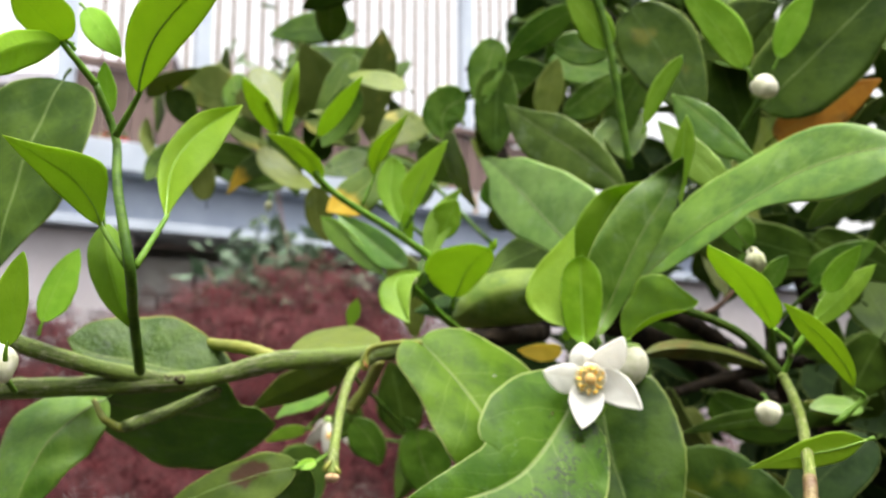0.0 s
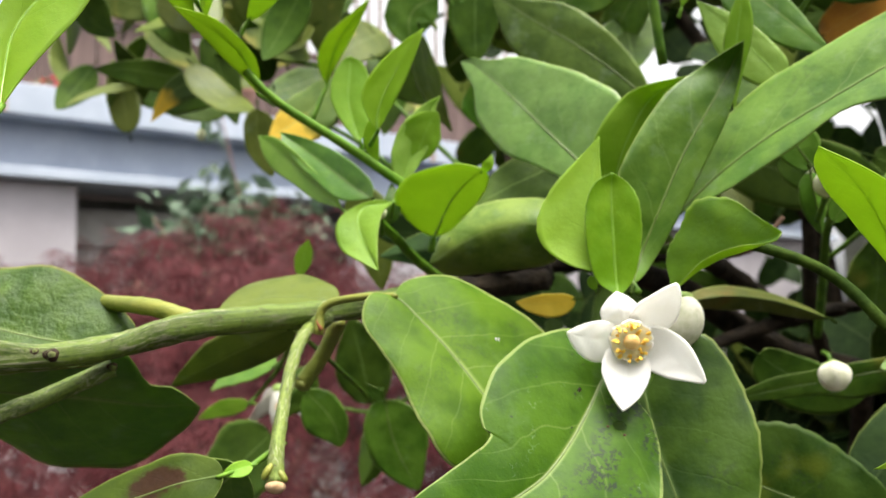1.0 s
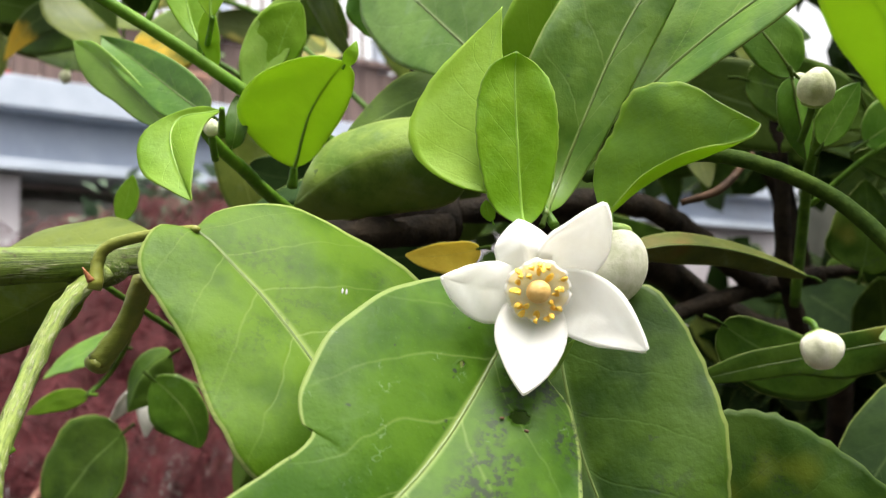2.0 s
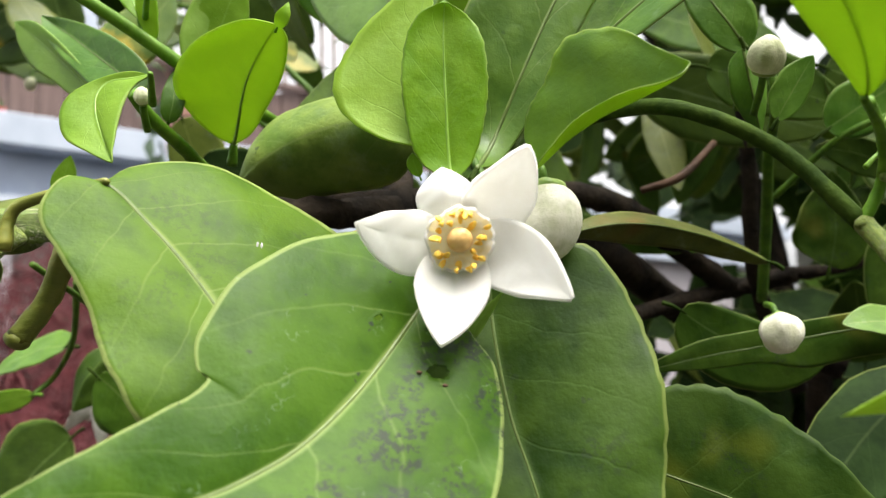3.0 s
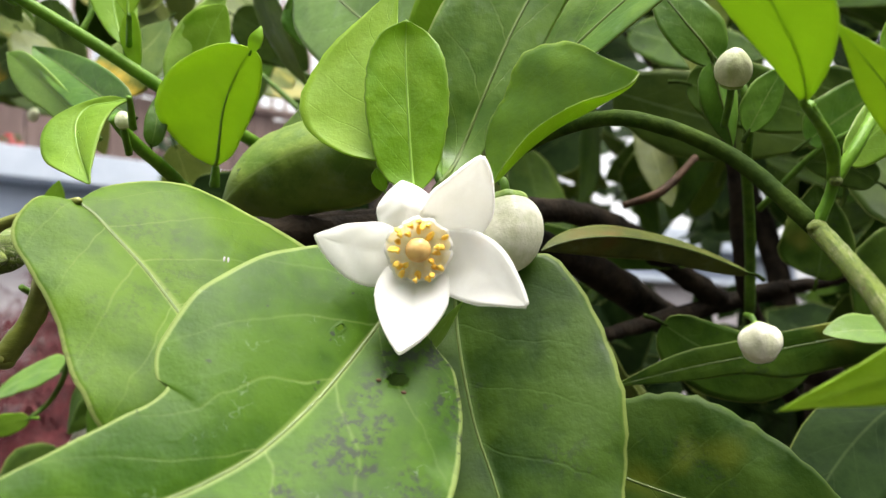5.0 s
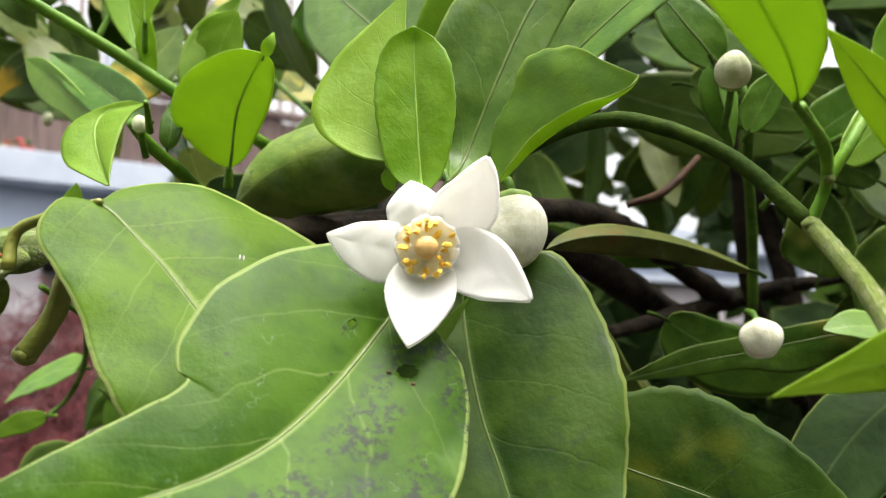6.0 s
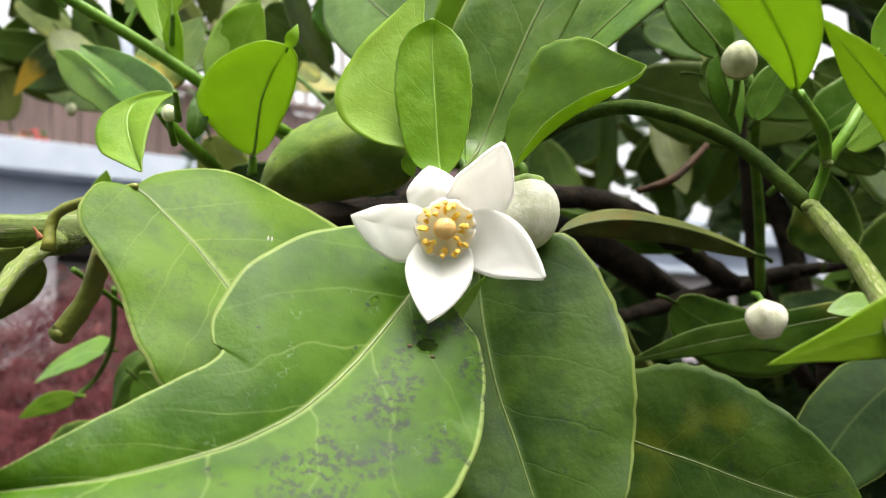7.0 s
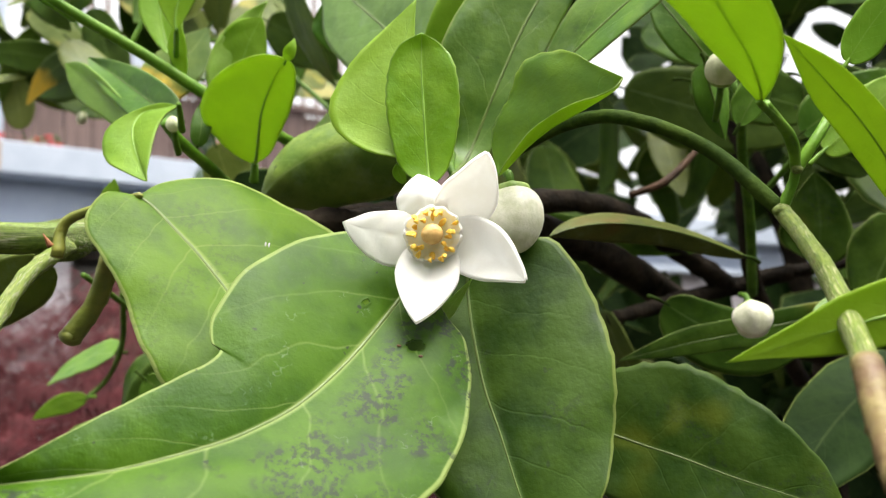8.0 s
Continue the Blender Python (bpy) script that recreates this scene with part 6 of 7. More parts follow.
leaf((0.1002, 0.4572, 1.3949), (0.1171, 0.4560, 1.3677), (0.1343, 0.4511, 1.3307), (0.1381, 0.4552, 1.3736), (0.0940, 0.4564, 1.3647), "dark2", a=0.8, b=0.5)
leaf((0.1561, 0.4974, 1.3965), (0.1659, 0.5015, 1.3673), (0.1790, 0.5070, 1.3284), (0.1856, 0.5011, 1.3706), (0.1488, 0.5020, 1.3641), "dark2", a=0.8, b=0.5)
leaf((0.1662, 0.4550, 1.3389), (0.1990, 0.4404, 1.3710), (0.2343, 0.4253, 1.4066), (0.1781, 0.4487, 1.3835), (0.2131, 0.4332, 1.3504), "dark", a=0.8, b=0.5, rib=0.4)
leaf((0.1950, 0.5117, 1.3381), (0.2205, 0.5084, 1.3542), (0.2544, 0.5011, 1.3706), (0.2171, 0.5069, 1.3650), (0.2271, 0.5104, 1.3401), "orange", a=0.8, b=0.5)
sheet_leaf(
    [(0.1482, 0.4092, 1.2982), (0.1404, 0.4126, 1.3066), (0.1302, 0.4170, 1.3181), (0.1209, 0.4210, 1.3285), (0.1123, 0.4246, 1.3371)],
    [(0.1482, 0.4092, 1.2982), (0.1352, 0.4137, 1.3015), (0.1235, 0.4183, 1.3095), (0.1141, 0.4224, 1.3204), (0.1123, 0.4246, 1.3371)],
    [(0.1482, 0.4092, 1.2982), (0.1453, 0.4108, 1.3043), (0.1367, 0.4151, 1.3198), (0.1263, 0.4195, 1.3309), (0.1123, 0.4246, 1.3371)],
    "mature2", nu=20, nv=7, bulge=0.06)
sheet_leaf(
    [(0.1328, 0.4124, 1.2862), (0.1272, 0.4147, 1.2954), (0.1192, 0.4178, 1.3058), (0.1109, 0.4211, 1.3158), (0.1041, 0.4237, 1.3236)],
    [(0.1328, 0.4124, 1.2862), (0.1209, 0.4165, 1.2898), (0.1126, 0.4197, 1.2988), (0.1076, 0.4219, 1.3096), (0.1041, 0.4237, 1.3236)],
    [(0.1328, 0.4124, 1.2862), (0.1329, 0.4129, 1.2977), (0.1257, 0.4158, 1.3083), (0.1167, 0.4191, 1.3164), (0.1041, 0.4237, 1.3236)],
    "pale", rib=0.3, nu=20, nv=7, bulge=0.06)
sheet_leaf(
    [(0.1089, 0.4034, 1.2761), (0.1091, 0.4016, 1.2884), (0.1096, 0.3998, 1.3012), (0.1109, 0.3983, 1.3114), (0.1114, 0.3973, 1.3184)],
    [(0.1089, 0.4034, 1.2761), (0.1063, 0.4016, 1.2879), (0.1049, 0.3999, 1.2999), (0.1073, 0.3985, 1.3102), (0.1114, 0.3973, 1.3184)],
    [(0.1089, 0.4034, 1.2761), (0.1117, 0.4016, 1.2889), (0.1151, 0.3996, 1.3025), (0.1145, 0.3983, 1.3120), (0.1114, 0.3973, 1.3184)],
    "fresh", rib=0.3, nu=18, nv=6, bulge=0.08)
sheet_leaf(
    [(0.0965, 0.4176, 1.3182), (0.0992, 0.4162, 1.3276), (0.1046, 0.4147, 1.3384), (0.1114, 0.4134, 1.3477), (0.1149, 0.4127, 1.3526)],
    [(0.0965, 0.4176, 1.3182), (0.0960, 0.4164, 1.3263), (0.1003, 0.4146, 1.3389), (0.1084, 0.4132, 1.3486), (0.1149, 0.4127, 1.3526)],
    [(0.0965, 0.4176, 1.3182), (0.1033, 0.4164, 1.3263), (0.1095, 0.4148, 1.3378), (0.1144, 0.4136, 1.3464), (0.1149, 0.4127, 1.3526)],
    "fresh", nu=18, nv=6, bulge=0.08)
leaf((0.0714, 0.4572, 1.3949), (0.0513, 0.4687, 1.3852), (0.0350, 0.4805, 1.3733), (0.0590, 0.4693, 1.3806), (0.0451, 0.4678, 1.3913), "mature2", a=0.8, b=0.55)
leaf((0.0789, 0.4122, 1.3558), (0.0708, 0.4105, 1.3679), (0.0585, 0.4085, 1.3826), (0.0626, 0.4109, 1.3652), (0.0781, 0.4098, 1.3732), "fresh", a=0.8, b=0.55)
leaf((0.1453, 0.4136, 1.3464), (0.1304, 0.4107, 1.3665), (0.1141, 0.4081, 1.3853), (0.1236, 0.4113, 1.3625), (0.1399, 0.4098, 1.3733), "fresh", a=0.8, b=0.55)
leaf((0.1610, 0.4129, 1.3512), (0.1684, 0.4105, 1.3679), (0.1778, 0.4083, 1.3840), (0.1602, 0.4105, 1.3679), (0.1751, 0.4107, 1.3666), "fresh", a=0.8, b=0.6)
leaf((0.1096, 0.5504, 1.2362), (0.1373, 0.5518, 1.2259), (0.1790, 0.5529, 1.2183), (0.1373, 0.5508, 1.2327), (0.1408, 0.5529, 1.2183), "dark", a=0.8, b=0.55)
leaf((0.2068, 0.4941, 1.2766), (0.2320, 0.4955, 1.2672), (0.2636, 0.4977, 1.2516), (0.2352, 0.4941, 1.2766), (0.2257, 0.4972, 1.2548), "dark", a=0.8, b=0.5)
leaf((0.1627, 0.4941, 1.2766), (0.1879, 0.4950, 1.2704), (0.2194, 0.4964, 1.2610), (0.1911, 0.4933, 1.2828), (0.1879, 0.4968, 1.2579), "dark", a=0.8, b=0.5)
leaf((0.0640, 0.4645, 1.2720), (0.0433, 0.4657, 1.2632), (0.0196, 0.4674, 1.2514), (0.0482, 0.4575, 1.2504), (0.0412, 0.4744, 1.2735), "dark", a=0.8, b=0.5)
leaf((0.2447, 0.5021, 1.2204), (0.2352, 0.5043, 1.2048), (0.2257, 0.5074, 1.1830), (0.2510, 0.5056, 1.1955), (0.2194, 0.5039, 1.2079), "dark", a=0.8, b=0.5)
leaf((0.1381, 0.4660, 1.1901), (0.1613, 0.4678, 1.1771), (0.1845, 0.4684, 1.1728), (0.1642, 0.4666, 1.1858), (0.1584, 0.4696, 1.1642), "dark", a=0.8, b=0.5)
leaf((0.0618, 0.4791, 1.3827), (0.0807, 0.4796, 1.3796), (0.0965, 0.4794, 1.3812), (0.0744, 0.4780, 1.3905), (0.0838, 0.4808, 1.3709), "mature", a=0.8, b=0.5)
leaf((0.0708, 0.5038, 1.3511), (0.0872, 0.5020, 1.3641), (0.1036, 0.5006, 1.3738), (0.0774, 0.5020, 1.3641), (0.0970, 0.5034, 1.3543), "mature2", a=0.8, b=0.5)
sheet_leaf(
    [(-0.0384, 0.5835, 1.3416), (-0.0448, 0.5829, 1.3317), (-0.0556, 0.5829, 1.3209), (-0.0666, 0.5835, 1.3131), (-0.0777, 0.5845, 1.3075)],
    [(-0.0384, 0.5835, 1.3416), (-0.0374, 0.5803, 1.3242), (-0.0447, 0.5792, 1.3100), (-0.0576, 0.5803, 1.3036), (-0.0777, 0.5845, 1.3075)],
    [(-0.0384, 0.5835, 1.3416), (-0.0530, 0.5853, 1.3371), (-0.0672, 0.5862, 1.3280), (-0.0751, 0.5856, 1.3167), (-0.0777, 0.5845, 1.3075)],
    "half_yellow", nu=20, nv=8, bulge=0.06, wave=0.04, label="green leaf gone yellow towards its tip")
leaf((-0.0918, 0.6372, 1.3360), (-0.0918, 0.6401, 1.3158), (-0.0836, 0.6430, 1.2955), (-0.0795, 0.6395, 1.3198), (-0.1000, 0.6401, 1.3157), "olive", a=0.8, b=0.5)
leaf((-0.1254, 0.6838, 1.3640), (-0.1474, 0.6838, 1.3640), (-0.1686, 0.6872, 1.3399), (-0.1430, 0.6850, 1.3552), (-0.1474, 0.6825, 1.3727), "tipped", a=0.8, b=0.5)
leaf((-0.2061, 0.6931, 1.4406), (-0.1834, 0.6957, 1.4226), (-0.1516, 0.6950, 1.4271), (-0.1789, 0.6919, 1.4496), (-0.1789, 0.6979, 1.4069), "blotched", a=0.8, b=0.5)
leaf((-0.2136, 0.6757, 1.4208), (-0.2048, 0.6779, 1.4055), (-0.1894, 0.6794, 1.3946), (-0.1938, 0.6764, 1.4164), (-0.2136, 0.6782, 1.4033), "dark2", a=0.8, b=0.5)
leaf((-0.1438, 0.7220, 1.4506), (-0.1556, 0.7253, 1.4272), (-0.1721, 0.7267, 1.4178), (-0.1390, 0.7253, 1.4272), (-0.1674, 0.7227, 1.4459), "dark", a=0.8, b=0.5)
leaf((-0.1471, 0.7033, 1.3687), (-0.1743, 0.7020, 1.3776), (-0.2107, 0.7017, 1.3799), (-0.1789, 0.7036, 1.3664), (-0.1743, 0.7008, 1.3866), "dark", a=0.8, b=0.5)
leaf((-0.0989, 0.6813, 1.3815), (-0.0812, 0.6782, 1.4033), (-0.0636, 0.6770, 1.4121), (-0.0856, 0.6770, 1.4121), (-0.0724, 0.6801, 1.3902), "blotched", a=0.8, b=0.5)
leaf((-0.0180, 0.6332, 1.3645), (0.0025, 0.6349, 1.3523), (0.0188, 0.6372, 1.3361), (0.0065, 0.6332, 1.3645), (-0.0057, 0.6367, 1.3401), "dark2", a=0.8, b=0.5)
leaf((-0.0297, 0.5549, 1.2753), (-0.0226, 0.5584, 1.2508), (-0.0173, 0.5623, 1.2228), (-0.0102, 0.5579, 1.2543), (-0.0332, 0.5584, 1.2508), "olive", a=0.8, b=0.5)
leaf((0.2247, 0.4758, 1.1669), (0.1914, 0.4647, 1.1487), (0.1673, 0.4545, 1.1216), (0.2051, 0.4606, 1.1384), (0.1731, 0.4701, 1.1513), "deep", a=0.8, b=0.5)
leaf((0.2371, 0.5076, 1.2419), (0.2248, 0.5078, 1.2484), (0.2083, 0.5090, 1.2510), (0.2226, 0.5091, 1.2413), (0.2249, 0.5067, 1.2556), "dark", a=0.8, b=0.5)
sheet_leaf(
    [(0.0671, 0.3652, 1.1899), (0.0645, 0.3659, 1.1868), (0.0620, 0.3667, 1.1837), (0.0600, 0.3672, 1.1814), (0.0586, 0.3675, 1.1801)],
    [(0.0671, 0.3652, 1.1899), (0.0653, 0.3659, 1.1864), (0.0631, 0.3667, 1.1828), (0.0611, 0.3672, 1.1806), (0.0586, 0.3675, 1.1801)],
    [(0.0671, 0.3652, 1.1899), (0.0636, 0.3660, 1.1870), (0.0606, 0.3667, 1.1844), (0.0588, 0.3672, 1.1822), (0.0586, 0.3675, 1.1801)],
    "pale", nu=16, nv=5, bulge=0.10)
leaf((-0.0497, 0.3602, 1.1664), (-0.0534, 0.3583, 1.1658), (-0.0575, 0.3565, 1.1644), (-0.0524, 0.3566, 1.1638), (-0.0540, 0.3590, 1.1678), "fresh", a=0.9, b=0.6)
# two near-black leaves added to stand in for the dark gap behind
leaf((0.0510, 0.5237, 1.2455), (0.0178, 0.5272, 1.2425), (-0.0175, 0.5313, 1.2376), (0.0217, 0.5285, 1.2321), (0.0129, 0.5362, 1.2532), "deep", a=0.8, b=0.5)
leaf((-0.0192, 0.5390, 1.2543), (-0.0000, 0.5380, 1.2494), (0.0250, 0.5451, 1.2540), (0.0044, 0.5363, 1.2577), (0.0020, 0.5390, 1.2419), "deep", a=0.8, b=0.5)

# scars, thorns and the cut end on the bare branch
def lump(name, place, axis, radii, mat, lobes=0, depth=0.0, label=""):
    e1, e2, e3 = frame_of(axis)
    return ball(name, place, (e1, e2, e3), radii, mat, tree, lobes, depth, 14, 9, label=label)


def thorn(place, axis, mm):
    d = np.array(axis, float) / np.linalg.norm(axis)
    path = spline([np.array(place), np.array(place) + d * mm * 0.0005, np.array(place) + d * mm / 1000], 3)
    v, f, uv = tube_mesh(path, np.linspace(0.0009, 0.0001, len(path)), 7)
    return under(part("thorn", v, f, THORN, None, "", uv), tree)


def scar(place, axis, size):
    """A leaf scar: a brown rim round a pale corky face."""
    lump("leaf_scar", place, axis, (size, size * 0.85, size * 0.4), STEM["twigbrown"], 3, 0.12)
    d = np.array(axis, float) / np.linalg.norm(axis)
    lump("scar_face", np.array(place) + d * size * 0.22, axis, (size * 0.68, size * 0.55, size * 0.3), STEM["barkp"], 5, 0.10)


scar((-0.1019, 0.3507, 1.1985), (0.1, -1, 0.3), 0.0022)
scar((-0.0918, 0.3704, 1.1943), (0.1, -0.8, -0.5), 0.0016)
scar((-0.1010, 0.3491, 1.1986), (0.0, -1, 0.2), 0.0017)
scar((-0.1061, 0.3503, 1.1996), (0.0, -1, 0.6), 0.0011)
lump("leaf_scar", (-0.0361, 0.4011, 1.2063), (0.1, -1, 0.1), (0.0032, 0.0030, 0.0014), STEM["barkp"], 4, 0.15)
lump("node", (-0.0375, 0.4049, 1.2078), (1.0, 0.3, 0.05), (0.0045, 0.0047, 0.008), STEM["bark"], 4, 0.06)
thorn((-0.0395, 0.4042, 1.2072), (-0.2, -0.5, 1.0), 3.2)
thorn((-0.0325, 0.3844, 1.2038), (-0.5, -0.4, 1.0), 3.5)
thorn((0.0234, 0.5010, 1.2184), (0.2, -0.6, 1.0), 4.0)
lump("node", (0.1323, 0.3532, 1.1998), (0.2, -0.5, 1.0), (0.0017, 0.0016, 0.0012), STEM["barky"], 3, 0.25)
lump("node", (0.1350, 0.3498, 1.2080), (0.2, -0.3, 1.0), (0.0012, 0.0012, 0.0010), STEM["barky"], 3, 0.2)
lump("cut_end", (-0.0431, 0.3580, 1.1606), (0.0, -0.5, -1.0), (0.0028, 0.0026, 0.0018), WOOD_CUT, 5, 0.08, "pale dry cut end")
lump("bud_scale", (-0.0454, 0.3584, 1.1649), (-0.6, -0.4, -1.0), (0.0013, 0.0011, 0.0026), STEM["bark2"])
lump("bud_scale", (-0.0412, 0.3586, 1.1636), (0.7, -0.4, -0.9), (0.0012, 0.0010, 0.0022), STEM["bark2"])
lump("cut_end", (-0.0431, 0.4264, 1.1846), (-0.4, 0.0, -1.0), (0.0035, 0.0033, 0.0024), STEM["bark2"], 5, 0.06)
lump("scale_mark", (0.0207, 0.3715, 1.2001), (0.2, -1, 0.4), (0.00022, 0.0006, 0.0002), CONCRETE)
lump("scale_mark", (0.0215, 0.3715, 1.1999), (0.2, -1, 0.4), (0.00022, 0.0006, 0.0002), CONCRETE)

# near-black leaves added to stand in for the shade under the old branch
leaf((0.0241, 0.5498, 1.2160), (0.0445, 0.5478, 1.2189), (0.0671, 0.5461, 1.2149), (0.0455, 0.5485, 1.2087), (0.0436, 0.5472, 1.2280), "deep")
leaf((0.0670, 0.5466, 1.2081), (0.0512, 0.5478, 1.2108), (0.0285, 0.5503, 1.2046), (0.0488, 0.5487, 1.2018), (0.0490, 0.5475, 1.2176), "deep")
# brown callus at the torn hole
for place in ((0.0503, 0.3569, 1.1752), (0.0547, 0.3558, 1.1728)):
    lump("callus", place, (0.2, -1.0, 0.4), (0.0005, 0.0003, 0.0002), BROWN_SPOT)

# open gaps between the inner twigs: two ends of a line of sight and a width
GAPS = [((0.0114, 0.4783, 1.3890), (0.0501, 2.1043, 2.0315), 0.034), ((-0.0266, 0.4768, 1.3984), (-0.1168, 2.0979, 2.0727), 0.026), ((0.1567, 0.5219, 1.2151), (0.6004, 2.0322, 1.4197), 0.014), ((0.2010, 0.5203, 1.2142), (0.8339, 2.0237, 1.4148), 0.018), ((0.1746, 0.5222, 1.2086), (0.6949, 2.0335, 1.3857), 0.014), ((0.1307, 0.5103, 1.3005), (0.4848, 2.0654, 1.9078), 0.020), ((0.2187, 0.5091, 1.2853), (0.9733, 2.0588, 1.8228), 0.014)]


def in_gap(p, size):
    for a, b, r in GAPS:
        a, b = np.array(a), np.array(b)
        t = np.clip((np.array(p) - a) @ (b - a) / ((b - a) @ (b - a)), 0, 1)
        if np.linalg.norm(a + (b - a) * t - p) < r * (1 + 1.2 * t) + size * 0.30:
            return True
    return False


# crown behind: leaves of the inner twigs, mostly in the shade-darkened colours
rng = np.random.default_rng(11)
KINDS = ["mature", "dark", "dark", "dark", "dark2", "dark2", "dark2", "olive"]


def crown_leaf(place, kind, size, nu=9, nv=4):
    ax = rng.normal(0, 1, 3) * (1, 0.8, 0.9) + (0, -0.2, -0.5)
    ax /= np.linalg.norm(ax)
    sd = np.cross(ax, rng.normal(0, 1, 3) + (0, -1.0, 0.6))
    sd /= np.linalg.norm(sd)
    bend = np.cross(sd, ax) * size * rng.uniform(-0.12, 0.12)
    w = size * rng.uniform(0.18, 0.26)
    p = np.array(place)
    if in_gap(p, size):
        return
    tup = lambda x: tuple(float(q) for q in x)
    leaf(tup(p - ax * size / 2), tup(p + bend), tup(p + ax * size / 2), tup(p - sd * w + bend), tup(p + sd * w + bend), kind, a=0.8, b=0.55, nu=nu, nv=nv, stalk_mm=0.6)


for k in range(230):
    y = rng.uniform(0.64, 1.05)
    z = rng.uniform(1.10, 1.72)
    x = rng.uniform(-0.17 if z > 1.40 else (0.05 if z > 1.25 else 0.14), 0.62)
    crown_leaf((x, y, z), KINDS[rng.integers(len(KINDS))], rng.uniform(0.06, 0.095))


# mottled leaves of the twigs that reach out over the garden, and of those between the shoots
MOTTLED = ["blotched", "olive", "dark", "dark2", "mature", "olive", "blotched"]
for k in range(46):
    y = rng.uniform(0.62, 0.82)
    x = rng.uniform(-0.34, 0.0) * y
    z = 1.2 + y * rng.uniform(0.225, 0.345)
    crown_leaf((x, y, z), MOTTLED[rng.integers(7)], rng.uniform(0.045, 0.075), 10, 5)
for k in range(34):
    y = rng.uniform(0.56, 0.72)
    x = rng.uniform(0.0, 0.24) * y
    z = 1.2 + y * rng.uniform(0.23, 0.41)
    crown_leaf((x, y, z), ["mature", "dark", "olive", "dark", "mature2"][rng.integers(5)], rng.uniform(0.05, 0.08), 10, 5)
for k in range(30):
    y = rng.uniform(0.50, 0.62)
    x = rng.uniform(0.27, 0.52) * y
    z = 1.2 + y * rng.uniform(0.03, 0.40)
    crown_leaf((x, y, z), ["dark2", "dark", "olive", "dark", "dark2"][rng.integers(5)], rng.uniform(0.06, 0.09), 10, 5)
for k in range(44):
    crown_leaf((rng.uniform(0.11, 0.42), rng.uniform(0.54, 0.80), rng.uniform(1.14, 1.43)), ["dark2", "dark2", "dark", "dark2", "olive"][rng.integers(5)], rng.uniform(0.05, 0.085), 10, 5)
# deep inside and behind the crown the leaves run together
# their near-black colour carries the shade in here
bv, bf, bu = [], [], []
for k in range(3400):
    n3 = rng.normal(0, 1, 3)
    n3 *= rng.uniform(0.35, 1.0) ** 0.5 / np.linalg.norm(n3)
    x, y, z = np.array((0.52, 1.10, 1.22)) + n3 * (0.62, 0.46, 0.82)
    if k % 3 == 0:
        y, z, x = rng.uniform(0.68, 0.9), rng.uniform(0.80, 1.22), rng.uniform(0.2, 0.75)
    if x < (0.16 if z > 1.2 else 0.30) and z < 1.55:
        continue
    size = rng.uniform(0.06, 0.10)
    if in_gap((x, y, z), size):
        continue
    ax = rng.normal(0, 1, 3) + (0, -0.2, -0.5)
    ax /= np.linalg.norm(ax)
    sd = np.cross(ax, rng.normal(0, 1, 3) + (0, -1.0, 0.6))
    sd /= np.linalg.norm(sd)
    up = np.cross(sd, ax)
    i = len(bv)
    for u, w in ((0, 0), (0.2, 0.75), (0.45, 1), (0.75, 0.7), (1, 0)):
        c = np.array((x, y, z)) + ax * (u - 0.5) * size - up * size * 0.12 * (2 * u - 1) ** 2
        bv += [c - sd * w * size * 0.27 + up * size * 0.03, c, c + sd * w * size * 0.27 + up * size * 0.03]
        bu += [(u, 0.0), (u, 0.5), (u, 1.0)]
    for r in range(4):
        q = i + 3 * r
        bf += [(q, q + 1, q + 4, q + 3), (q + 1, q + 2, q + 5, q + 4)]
tagged(under(part("foliage", bv, bf, DEEP_SHADE, None, "dense leaves deep in the crown, coloured near-black for the shade there", bu), tree), kind="stuff")


# ---------------------------------------------------------------- flowers and buds
def petal(flower, base, mid, tip, left, right, a=0.95, b=0.5, cup=0.16, point=1.55, label=""):
    count["n"] += 1
    v, f, uv, sl, _, _ = blade(base, mid, tip, left, right, a, b, 24, 9, cup, 0.012, 0.0009, 0.0, count["n"], point)
    return under(part("petal", v, f, (PETAL, PETAL), None, label, uv, sl), flower)


def bud(centre, radius, length, axis, label, stalk=0.008, skin=BUD):
    """A closed flower bud on its calyx and stalk; axis: from the stalk to the tip."""
    e1, e2, e3 = frame_of(axis)
    c = np.array(centre)
    ob = thing("flower_bud", tuple(c - e3 * length), label, "flower bud", "citrus buds")
    ball("closed_petals", c, (e1, e2, e3), (radius, radius, length), skin, ob, 5, 0.06, 30, 16, 0.10, 0.15)
    ball("calyx", c - e3 * length * 0.86, (e1, e2, e3), (radius * 0.62, radius * 0.62, length * 0.26), CALYX, ob, 5, 0.12)
    path = spline([c - e3 * length * 0.9, c - e3 * (length + stalk * 0.5), c - e3 * (length + stalk) + np.array((0, 0.003, -0.002))], 5)
    v, f, uv = tube_mesh(path, np.full(len(path), 0.0010), 8)
    under(part("stalk", v, f, STEM["greenstem"], None, "", uv), ob)
    return ob


open_flower = thing("citrus_flower", (0.0592, 0.3683, 1.2002), "open white citrus flower with five waxy petals and yellow anthers", "flower", "open flowers")
petal(open_flower, (0.0574, 0.3670, 1.2000), (0.0485, 0.3628, 1.1998), (0.0393, 0.3568, 1.2018), (0.0472, 0.3606, 1.2051), (0.0483, 0.3633, 1.1930), label="waxy white petal")
petal(open_flower, (0.0589, 0.3671, 1.1984), (0.0572, 0.3611, 1.1889), (0.0540, 0.3547, 1.1793), (0.0498, 0.3605, 1.1906), (0.0637, 0.3593, 1.1896))
